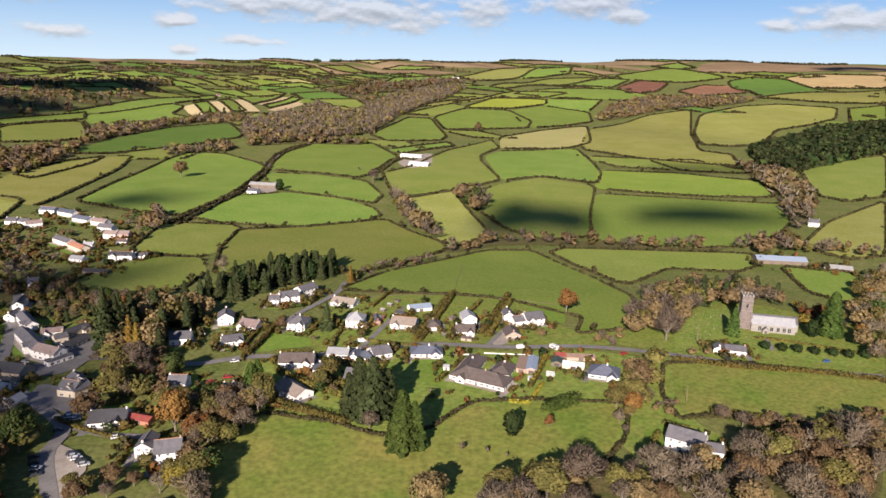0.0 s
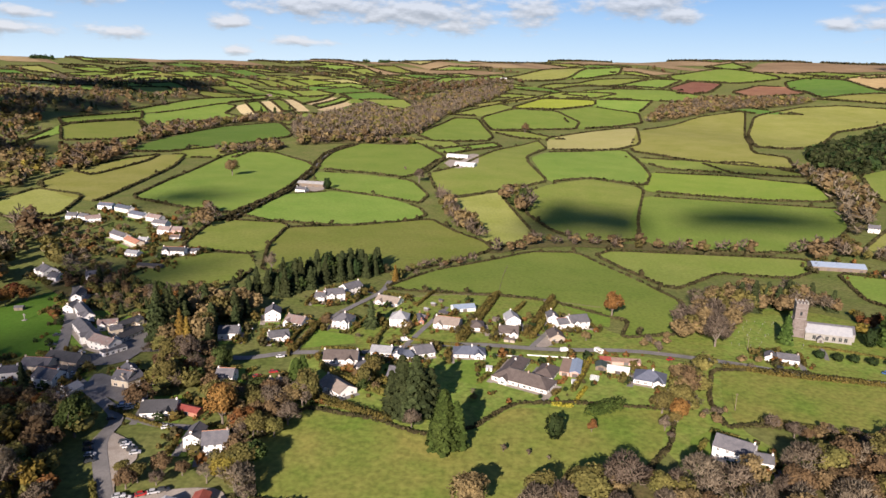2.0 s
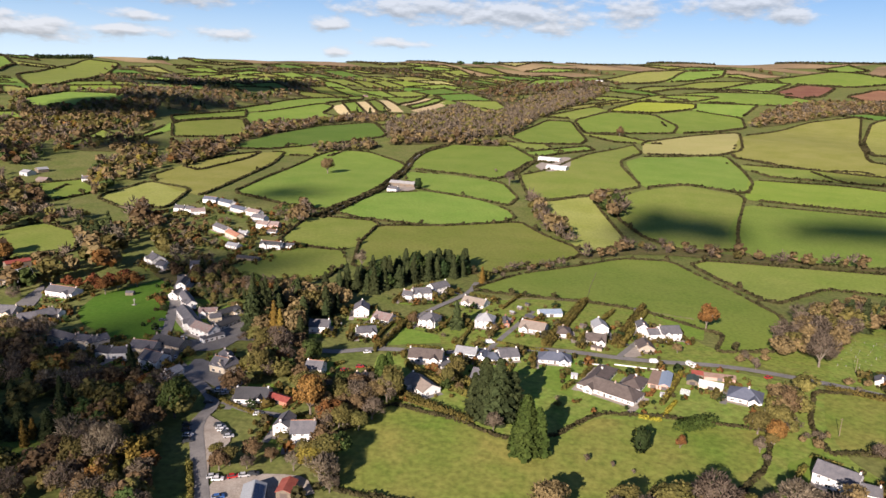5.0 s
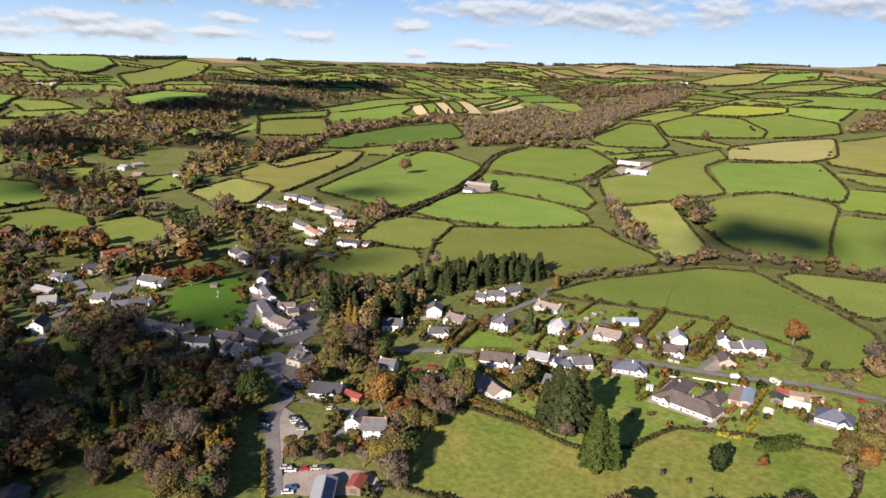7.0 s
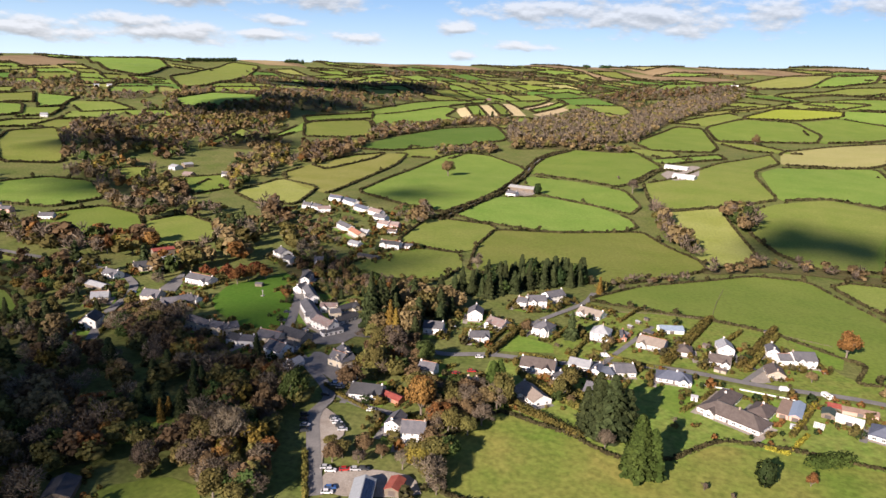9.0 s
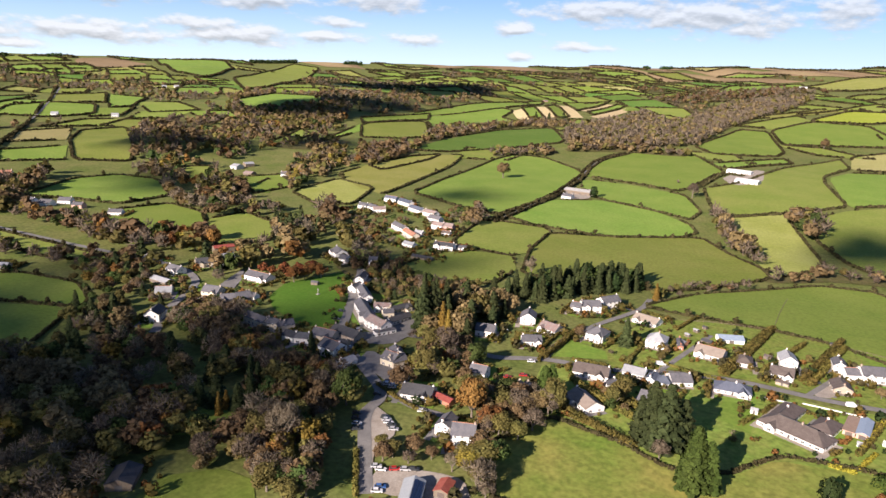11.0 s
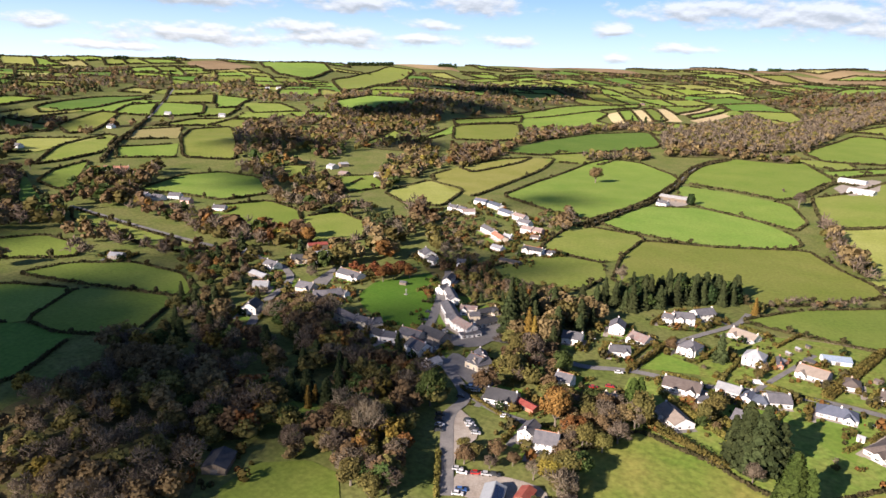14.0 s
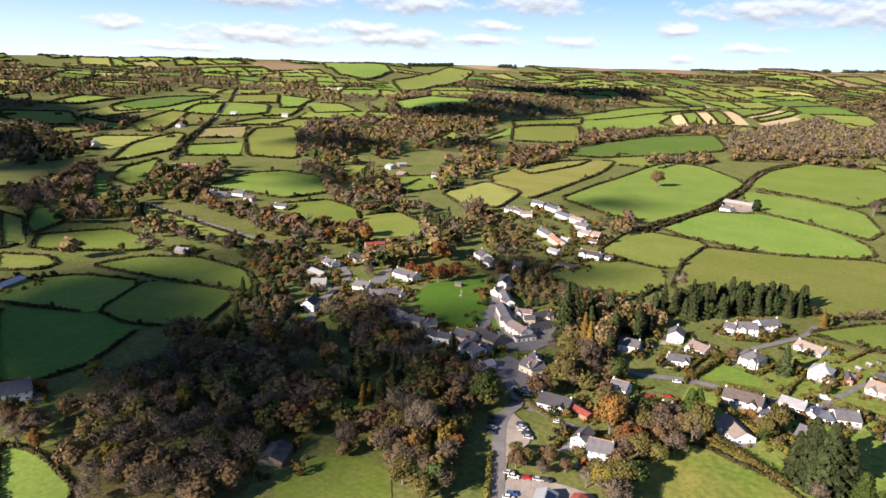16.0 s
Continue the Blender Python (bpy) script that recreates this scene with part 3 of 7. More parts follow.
def crown_cards(kind, seed, count, size, lumps=0, lobes=15):
    """Leaf tufts of a crown ten metres high, foot at the origin."""
    r = np.random.default_rng(seed)
    if kind in ("conifer", "larch", "cypress"):
        h = r.uniform(0, 1, count) ** 1.25
        lay = np.floor(h * 11) / 11 + r.uniform(0, 0.05, count) if kind != "cypress" else h
        wide = {"conifer": 2.3, "larch": 1.9, "cypress": 1.75}[kind]
        tiers = r.uniform(0.72, 1.25, 14)
        prof = (1 - lay) ** (0.7 if kind != "cypress" else 0.55) * wide * (tiers[np.floor(h * 11).astype(int)] if kind != "cypress" else 1.0) + 0.12
        a = r.uniform(0, 2 * math.pi, count)
        spoke = 0.72 + 0.28 * np.cos(a * 5 + lay * 40) * (kind != "cypress") + 0.12 * np.sin(a * 3 + seed) + (0.3 * np.cos(a * 7 + 3 * np.sin(h * 14 + seed)) * (1 - 0.5 * h) if kind == "cypress" else 0)
        rad = prof * spoke * np.sqrt(r.uniform(0.35, 1, count))
        z = 0.5 + lay * 9.4 - rad * (0.32 if kind != "cypress" else -0.15)
        c = np.stack([np.cos(a) * rad, np.sin(a) * rad, z], 1)
        out = np.stack([np.cos(a), np.sin(a), np.full(count, 0.75)], 1)
        return with_normals(leaf_cards(c, out, size * (0.75 + 0.5 * (1 - lay)), r, 0.0, 0.6), out / 1.25, 0.55)
    if kind == "yew":
        v = r.normal(0, 1, (count, 3))
        v /= np.linalg.norm(v, axis=1)[:, None]
        lump = 1 + 0.16 * np.sin(v[:, 0] * 6 + seed) * np.sin(v[:, 1] * 5) + 0.1 * np.sin(v[:, 2] * 9 + seed)
        c = v * (np.array([3.3, 3.3, 5.0]) * (lump * r.uniform(0.8, 1, count))[:, None]) + np.array([0, 0, 5.0])
        return with_normals(leaf_cards(c, v, size, r), v)
    # boughs set over a rounded dome, each a loose clump of tufts
    la = r.uniform(0, 2 * math.pi, lobes)
    lt = np.arccos(r.uniform(-0.35, 1, lobes))
    dome = np.stack([np.cos(la) * np.sin(lt), np.sin(la) * np.sin(lt), np.cos(lt)], 1)
    mid = np.array([0, 0, 5.4])
    cen = mid + dome * np.array([2.5, 2.5, 2.7]) * r.uniform(0.6, 1.05, (lobes, 1))
    ls = r.uniform(1.0, 1.9, lobes)
    pick = r.integers(0, lobes, count)
    v = r.normal(0, 1, (count, 3)) + dome[pick] * 0.7
    v /= np.linalg.norm(v, axis=1)[:, None]
    c = cen[pick] + v * (ls[pick] * r.uniform(0.45, 1.1, count))[:, None]
    out = (c - mid) / np.linalg.norm(c - mid, axis=1)[:, None] * 0.65 + v * 0.6
    out /= np.linalg.norm(out, axis=1)[:, None]
    if kind == "bare":
        t = v + r.normal(0, 0.45, (count, 3)) + np.array([0, 0, 0.6])
        t /= np.linalg.norm(t, axis=1)[:, None]
        side = np.cross(t, r.normal(0, 1, (count, 3)))
        side /= np.linalg.norm(side, axis=1)[:, None]
        ln, wd = (size * r.uniform(1.0, 2.4, count))[:, None], (size * 0.17 * r.uniform(0.6, 1.6, count))[:, None]
        twigs = np.stack([c - t * ln * 0.5 - side * wd, c - t * ln * 0.5 + side * wd, c + t * ln * 0.6 + side * wd * 0.5, c + t * ln * 0.6 - side * wd * 0.5], 1)
        return with_normals(twigs, out, 0.45)
    cards = with_normals(leaf_cards(c, out, size, r, 0.15, 0.75), out, 0.62)
    if not lumps:
        return cards
    return np.concatenate([lobes_of([mid - np.array([0, 0, 0.6])], [1.9], lumps, r, 0.2), cards])


def trunk_mesh(kind, seed):
    r = random.Random(seed)
    vs, fs = [], []
    if kind in ("conifer", "larch", "cypress", "yew"):
        limb(vs, fs, (0, 0, -0.6), (0, 0, 9.0 if kind != "yew" else 5), 0.22, 0.04, 6)
        return mesh_of("trunk", vs, fs, BARK)
    fork = r.uniform(2.0, 3.0)
    limb(vs, fs, (0, 0, -0.6), (0, 0, fork), 0.34, 0.25, 7)
    for i in range(7 if kind == "bare" else 5):
        a = i * 2.4 + r.uniform(-0.5, 0.5)
        reach = r.uniform(0.7, 2.0)
        mid = (math.cos(a) * reach, math.sin(a) * reach, fork + r.uniform(1.6, 2.8))
        tip = (math.cos(a + 0.3) * reach * 1.6, math.sin(a + 0.3) * reach * 1.6, mid[2] + r.uniform(1.3, 2.6))
        limb(vs, fs, (0, 0, fork - 0.3), mid, 0.17, 0.1, 5)
        limb(vs, fs, mid, tip, 0.1, 0.03, 4)
        if kind == "bare":
            for k in (-0.7, 0.7):
                limb(vs, fs, mid, (mid[0] + math.cos(a + k) * 1.3, mid[1] + math.sin(a + k) * 1.3, mid[2] + r.uniform(0.8, 1.8)), 0.07, 0.02, 3)
    return mesh_of("trunk", vs, fs, BARK)


LABELS = {"autumn": "broad tree with thinning brown autumn leaves", "orange": "broad tree with bright orange autumn leaves", "red": "beech with russet-red autumn leaves", "olive": "rounded tree with yellowing olive leaves", "green": "leafy green broad tree", "yellow": "small tree with yellow autumn leaves", "conifer": "tall dark green spruce tree", "cypress": "dense green cypress tree", "yew": "dark rounded evergreen yew", "larch": "slim larch with golden autumn needles", "bare": "bare grey-brown tree with fine twigs"}
PROTO = {}


def proto(kind, v, big=False):
    """Trunk and crown, shared by all trees of a sort; big trees have finer tufts for their size."""
    if (kind, v, big) not in PROTO:
        s = 17 * v + len(kind) * 101
        count, size = {"conifer": (1600, 0.28), "larch": (1400, 0.24), "cypress": (1700, 0.25), "yew": (900, 0.32), "bare": (1700, 0.46)}.get(kind, (1900, 0.21))
        if big:
            count, size = int(count * 2.4), size * 0.66
        PROTO[kind, v, big] = trunk_mesh(kind, s), quads_mesh("crown", crown_cards(kind, s, count, size, 0 if kind == "bare" else 2), LEAVES[kind])
    return PROTO[kind, v, big]


CLEAR = []  # x, y, radius round houses


def free(x, y, gap=2.0):
    return all((x - a) ** 2 + (y - b) ** 2 > (c + gap) ** 2 for a, b, c in CLEAR) and all((x - a) ** 2 + (y - b) ** 2 > (c + gap) ** 2 for a, b, c in ROAD_PTS) and not any(inside(p, x, y) for p in YARDS)


def tree(kind, x, y, tall, group="", slim=1.0):
    v = rng.integers(0, 3)
    trunk, crown = proto(kind, int(v), tall > 20)
    ob = new("tree")
    s = tall / 9.6
    w = s * slim * rng.uniform(0.9, 1.15)
    ob.matrix_world = Matrix.Translation((x, y, height(x, y))) @ Matrix.Rotation(rng.uniform(0, 6.28), 4, "Z") @ Matrix.Diagonal((w, w, s, 1))
    tagged(ob, LABELS[kind], "tree", group)
    child("trunk", trunk, ob)
    child("crown", crown, ob)
    return ob


MIX = {
    "forest": ("autumn", "olive", "bare", "bare", "autumn", "autumn", "green", "autumn", "bare", "olive", "olive", "bare", "autumn", "olive", "bare", "green", "orange", "autumn", "olive", "autumn", "olive", "yellow"),
    "brown": ("autumn", "bare", "autumn", "bare", "autumn", "olive", "bare"),
    "bare": ("bare", "bare", "bare", "autumn", "bare", "bare", "olive"),
    "conifer": ("conifer", "conifer", "conifer", "conifer", "green", "conifer", "conifer", "yew"),
    "dark": ("conifer", "autumn", "olive", "bare", "conifer", "conifer", "autumn"),
    "red": ("red", "red", "orange"),
    "orange": ("orange", "autumn", "yellow", "autumn", "olive"),
    "clump": ("yew",),
}
LOW = {}
SINGLE = [0]


def low_crown(kind, v, level):
    """A coarser crown: 0 for the woods of the village, 1 for those a field away, 2 for the hills."""
    if (kind, v, level) not in LOW:
        n, size = ((460, 0.35), (76, 0.8), (17, 1.42))[level]
        if kind == "bare":
            n, size = int(n * 1.25), size * 1.4
        if kind in ("conifer", "larch", "cypress", "yew"):
            n, size = ((480, 0.43), (110, 0.75), (40, 1.15))[level]
        LOW[kind, v, level] = crown_cards(kind, 31 * v + 5, n, size, (2, 1, 1)[level], (12, 8, 5)[level])
    return LOW[kind, v, level]


def spots(poly, gap):
    xs, ys = [p[0] for p in poly], [p[1] for p in poly]
    for i, x in enumerate(np.arange(min(xs), max(xs), gap)):
        for y in np.arange(min(ys) + (i % 2) * gap / 2, max(ys), gap):
            x2, y2 = x + rng.uniform(-0.45, 0.45) * gap, y + rng.uniform(-0.45, 0.45) * gap
            if inside(poly, x2, y2):
                yield x2, y2


def wood(mix, poly, gap, tall, label="", clear=False):
    """Near woods are single trees; far ones, past counting, one mass of crowns a wood."""
    poly = [tuple(p) for p in poly]
    r = math.hypot(*middle(poly))
    near = r < 520
    parts = collections.defaultdict(list)
    WOOD_POLYS.append(poly)
    for x, y in spots(poly, gap * (1.15 if near else 1.42 if r < 1000 else 1.08 if mix in ("bare", "conifer", "clump") else 1.32)):
        if not free(x, y, 2.0 if near else 7.0) or clear and any(inside(p, x, y) for p in FIELD_POLYS[:EXPLICIT]):
            continue
        kind = MIX[mix][rng.integers(0, len(MIX[mix]))]
        lower = 0.55 if any(inside(p, x, y) for p in LOW_FOR_VIEW) else 1.0
        if near and (kind == "conifer" or SINGLE[0] < 212 and math.hypot(x, y) < 300):
            SINGLE[0] += 1
            tree(kind, x, y, rng.uniform(*tall) * 1.17 * lower, "trees of the %s wood" % mix, rng.uniform(0.95, 1.5) if kind == "conifer" else 1.2)
            continue
        a, s = rng.uniform(0, 6.28), rng.uniform(*tall) / 8.2 * lower
        s *= 1.0 if near else 1.75 if r < 1000 else 1.5
        w = s * rng.uniform(1.0, 1.35)
        q = low_crown(kind, int(rng.integers(0, 4)), 0 if near else 1 if r < 1000 else 2)
        m = np.array([[math.cos(a) * w, -math.sin(a) * w, 0], [math.sin(a) * w, math.cos(a) * w, 0], [0, 0, s]])
        parts[kind].append(set_at(q, m, (x, y, height(x, y) - 0.15 * s * 9)))
    area = abs(sum(a[0] * b[1] - b[0] * a[1] for a, b in zip(poly, poly[1:] + poly[:1]))) / 2
    # litter sheet darker than the grass, so gaps between trees look shaded
    if area > 5000 and (not clear or near):
        sheet("woodland_floor", rounded(poly, True, 2), LITTER, 0.2, "brown leaf litter, also darkened for the shade under the trees", "woodland floor")
    if not parts:
        return
    top = new("woodland")
    tagged(top, label or {"conifer": "dense dark conifer plantation on a slope", "bare": "grey leafless woodland filling a combe", "red": "row of russet beech trees"}.get(mix, "mixed autumn woodland of brown and bare trees"), "woodland", kind="stuff")
    for kind, qs in parts.items():
        child("canopy", quads_mesh("canopy", np.concatenate(qs), LEAVES[kind]), top)


# ---- houses ----
def box_part(name, parent, m, lo, hi, material, label=""):
    """A box from lo to hi in the frame m."""
    key = (name, tuple(round(b - a, 2) for a, b in zip(lo, hi)), material.name)
    if key not in BOXES:
        sx, sy, sz = [(b - a) / 2 for a, b in zip(lo, hi)]
        bm = bmesh.new()
        bmesh.ops.create_cube(bm, size=2)
        bmesh.ops.scale(bm, vec=(sx, sy, sz), verts=bm.verts)
        bmesh.ops.bevel(bm, geom=bm.edges[:], offset=min(0.04, sx * 0.3, sy * 0.3, sz * 0.3), segments=1, affect="EDGES")
        me = bpy.data.meshes.new(name)
        bm.to_mesh(me)
        bm.free()
        me.materials.append(material)
        BOXES[key] = me
    ob = child(name, BOXES[key], parent, label)
    ob.matrix_local = m @ Matrix.Translation([(a + b) / 2 for a, b in zip(lo, hi)])
    return ob


BOXES = {}


def prism(pts, x0, x1):
    """A solid that runs along x, with the outline pts in y and z."""
    n = len(pts)
    vs = [(x0, y, z) for y, z in pts] + [(x1, y, z) for y, z in pts]
    fs = [tuple(range(n)), tuple(range(2 * n - 1, n - 1, -1))] + [(i, i + n, (i + 1) % n + n, (i + 1) % n) for i in range(n)]
    return vs, fs


def window(parent, m, w, h):
    """A casement set in the wall: frame, pane, bars, sill. m: centre, facing -y."""
    ob = box_part("window", parent, m, (-w / 2, -0.05, -h / 2), (w / 2, 0.06, h / 2), PAINT, "white-framed window")
    for k in ((-1, 1) if w > 0.9 else (0,)):
        half = w / 4 - 0.07 if k else w / 2 - 0.09
        box_part("pane", ob, Matrix.Translation((k * w / 4, 0, 0)), (-half, -0.075, -h / 2 + 0.1), (half, -0.04, h / 2 - 0.1), GLASS)
    box_part("sill", ob, Matrix.Identity(4), (-w / 2 - 0.08, -0.16, -h / 2 - 0.1), (w / 2 + 0.08, -0.04, -h / 2), PAINT)
    return ob


HOUSES = 0
HOMES = []


def house(ax, ay, bx, by, depth, wall_h, walls, roof, shape="gable", chimney=True):
    """A house or barn: (ax, ay) and (bx, by) are the ends of its front wall, as seen from the south."""
    global HOUSES
    HOUSES += 1
    n = HOUSES
    length = math.hypot(bx - ax, by - ay)
    if length < 0.5:
        return None
    turn = math.atan2(by - ay, bx - ax)
    # local frame: x along the front, y to the back
    cx, cy = (ax + bx) / 2 - math.sin(turn) * depth / 2, (ay + by) / 2 + math.cos(turn) * depth / 2
    base = min(height(ax, ay), height(bx, by), height(cx, cy), height(2 * cx - (ax + bx) / 2, 2 * cy - (ay + by) / 2)) - 0.1
    CLEAR.append((cx, cy, max(length, depth) * 0.55))
    HOMES.append((cx, cy, turn, length, depth, walls, roof))
    wname, wmat = WALLS[walls]
    rname, rmat = ROOFS[roof]
    barn = roof.endswith("metal") or walls in ("timber", "grey_metal")
    top = new("barn" if barn else "house")
    top.matrix_world = Matrix.Translation((cx, cy, base)) @ Matrix.Rotation(turn, 4, "Z")
    kind = "single-storey" if wall_h < 3.9 else "two-storey"
    tagged(top, "%s %s %s with a %s" % (wname, kind, "farm building" if barn else "house", rname), "barn" if barn else "house", "farm buildings" if barn else "village houses")
    along = length >= depth * 0.85  # the ridge runs along the longer side
    L, D = (length, depth) if along else (depth, length)
    spin = Matrix.Identity(4) if along else Matrix.Rotation(math.pi / 2, 4, "Z")
    rise = 0.4 if shape == "flat" else D / 2 * (0.4 if barn else 0.62 if wall_h > 3.9 else 0.54)
    far = math.hypot(cx, cy) > 580
    hip = shape == "hip"
    # walls with gables
    if shape == "gable":
        vs, fs = prism([(-D / 2, -1.5), (D / 2, -1.5), (D / 2, wall_h), (0, wall_h + rise), (-D / 2, wall_h)], -L / 2, L / 2)
    else:
        vs, fs = prism([(-D / 2, -1.5), (D / 2, -1.5), (D / 2, wall_h), (-D / 2, wall_h)], -L / 2, L / 2)
    child("wall", mesh_of("wall", vs, fs, wmat), top).matrix_local = spin
    # roof slab with eaves
    o, g, t = 0.35, 0.25, 0.16
    drop = rise / (D / 2) * o
    if shape == "flat":
        vs, fs = prism([(-D / 2 - o, wall_h), (D / 2 + o, wall_h + rise * 0.4), (D / 2 + o, wall_h + rise * 0.4 + t), (-D / 2 - o, wall_h + t)], -L / 2 - g, L / 2 + g)
    elif hip:
        e, r = wall_h - drop + 0.04, wall_h + rise + 0.04
        k = min(D / 2, L / 2 - 0.3)
        X, Y = L / 2 + o, D / 2 + o
        vs = [(-X, -Y, e), (X, -Y, e), (X, Y, e), (-X, Y, e), (-L / 2 + k, 0, r), (L / 2 - k, 0, r), (-X, -Y, e - t), (X, -Y, e - t), (X, Y, e - t), (-X, Y, e - t)]
        fs = [(0, 1, 5, 4), (2, 3, 4, 5), (1, 2, 5), (3, 0, 4), (0, 6, 7, 1), (1, 7, 8, 2), (2, 8, 9, 3), (3, 9, 6, 0), (9, 8, 7, 6)]
    else:
        e, r = wall_h - drop + 0.03, wall_h + rise + 0.03
        vs, fs = prism([(-D / 2 - o, e), (0, r), (D / 2 + o, e), (D / 2 + o, e + t), (0, r + t * 1.2), (-D / 2 - o, e + t)], -L / 2 - g, L / 2 + g)
    rf = child("roof", mesh_of("roof", vs, fs, rmat), top)
    rf.matrix_local = spin
    if shape != "flat" and not barn:
        lr = L / 2 + g if not hip else max(0.3, L / 2 - min(D / 2, L / 2 - 0.3))
        box_part("ridge", rf, Matrix.Identity(4), (-lr, -0.14, wall_h + rise + 0.1), (lr, 0.14, wall_h + rise + 0.32), ROOFS["dark"][1] if n % 7 else CLAY)
    if roof == "solar":
        a = math.atan2(rise, D / 2)
        for i in range(int(L * 0.92 / 1.1)):
            for j in range(2):
                m = Matrix.Translation((-L * 0.45 + i * 1.1, -D / 4, wall_h + rise / 2 + 0.3)) @ Matrix.Rotation(a, 4, "X")
                box_part("solar_panel", rf, m, (-0.5, -1.7 + j * 1.75, 0), (0.5, -0.05 + j * 1.75, 0.07), PANEL, "dark blue glass solar panel")
    # a gabled wing on the front of the longer houses
    if not barn and not far and along and shape != "flat" and L > 9 and n % 3 != 1:
        at = Matrix.Translation((L * (0.27 if n % 2 else -0.27), -D / 2, 0)) @ Matrix.Rotation(-math.pi / 2, 4, "Z")
        ww, out, wr = min(4.4, L * 0.34), 1.9, min(rise * 0.8, 1.6)
        vs, fs = prism([(-ww / 2, -1.5), (ww / 2, -1.5), (ww / 2, wall_h - 0.1), (0, wall_h - 0.1 + wr), (-ww / 2, wall_h - 0.1)], -D / 3, out)
        child("wing", mesh_of("wing", vs, fs, wmat), top).matrix_local = at
        e, r, k = wall_h - 0.1 - wr / (ww / 2) * 0.25, wall_h - 0.06 + wr, ww / 2 + 0.25
        vs, fs = prism([(-k, e), (0, r), (k, e), (k, e + t), (0, r + t * 1.2), (-k, e + t)], -D / 3, out + 0.25)
        child("wing_roof", mesh_of("wing_roof", vs, fs, rmat), top).matrix_local = at
        window(top, at @ Matrix.Translation((out, 0, 1.45)) @ Matrix.Rotation(math.pi / 2, 4, "Z"), 1.7, 1.2)
        if wall_h > 3.9:
            window(top, at @ Matrix.Translation((out, 0, 4.0)) @ Matrix.Rotation(math.pi / 2, 4, "Z"), 1.05, 1.1)
    # chimneys
    if not barn and shape != "flat" and chimney:
        ends = [(-1,), (1,), (-1, 1)][n % 3] if not hip else (0.3,)
        for k in ends:
            x = k * (L / 2 - 0.45) if not hip else k * L / 4
            st = box_part("chimney", top, spin, (x - 0.32, -0.4, wall_h + rise * 0.55), (x + 0.32, 0.4, wall_h + rise + 0.95), wmat if n % 4 else WALLS["stone"][1], "stubby chimney stack")
            for j in (-0.2, 0.2) if not far else ():
                box_part("chimney_pot", st, Matrix.Translation((0, j, 0.45 + rise * 0.225)), (-0.1, -0.1, 0), (0.1, 0.1, 0.3), CLAY)
    # windows and doors
    floors = 1 if wall_h < 3.9 else 2
    sides = [(length, Matrix.Translation((0, -depth / 2, 0)))]
    if not far:
        sides += [(depth, Matrix.Translation((-length / 2, 0, 0)) @ Matrix.Rotation(-math.pi / 2, 4, "Z")), (depth, Matrix.Translation((length / 2, 0, 0)) @ Matrix.Rotation(math.pi / 2, 4, "Z"))]
    if barn:
        for k in range(max(1, int(length / 8))):
            x = (k + 0.5) / max(1, int(length / 8)) * length - length / 2
            box_part("door", top, sides[0][1] @ Matrix.Translation((x, 0, 0)), (-1.3, -0.06, 0), (1.3, 0.04, min(2.4, wall_h - 0.2)), DOOR, "wide boarded door")
        return top
    for si, (span, m) in enumerate(sides):
        count = max(1, int(span / 3.1)) if si == 0 else max(1, int(span / 4.5))
        for f in range(floors):
            zc = 1.45 if f == 0 else 4.0
            for k in range(count):
                x = ((k + 0.5) / count - 0.5) * span * 0.94
                if f == 0 and si == 0 and k == count // 2:
                    d = box_part("door", top, m @ Matrix.Translation((x, 0, 0)), (-0.5, -0.06, 0), (0.5, 0.05, 2.05), DOOR, "painted front door")
                    box_part("door_frame", d, Matrix.Identity(4), (-0.62, -0.04, -1.02), (0.62, 0.03, 1.14), PAINT)
                    continue
                wide = (1.5, 1.1, 1.8)[(k + n) % 3] if f == 0 else 1.05
                if si and f == 0 and span < 5:
                    continue
                window(top, m @ Matrix.Translation((x, 0, zc)), wide, 1.15)
    return top

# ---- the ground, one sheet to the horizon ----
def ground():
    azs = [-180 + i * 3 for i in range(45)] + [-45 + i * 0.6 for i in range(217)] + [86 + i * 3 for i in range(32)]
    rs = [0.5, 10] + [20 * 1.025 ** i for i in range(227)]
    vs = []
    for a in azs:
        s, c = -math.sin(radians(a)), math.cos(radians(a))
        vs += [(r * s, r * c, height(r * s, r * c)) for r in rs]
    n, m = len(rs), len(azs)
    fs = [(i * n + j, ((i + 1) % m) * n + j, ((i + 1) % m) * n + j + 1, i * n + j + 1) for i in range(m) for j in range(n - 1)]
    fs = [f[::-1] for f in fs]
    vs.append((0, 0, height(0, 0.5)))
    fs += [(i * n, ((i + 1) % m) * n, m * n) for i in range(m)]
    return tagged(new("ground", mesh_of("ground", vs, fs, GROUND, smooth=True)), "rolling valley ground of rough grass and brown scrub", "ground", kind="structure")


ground()


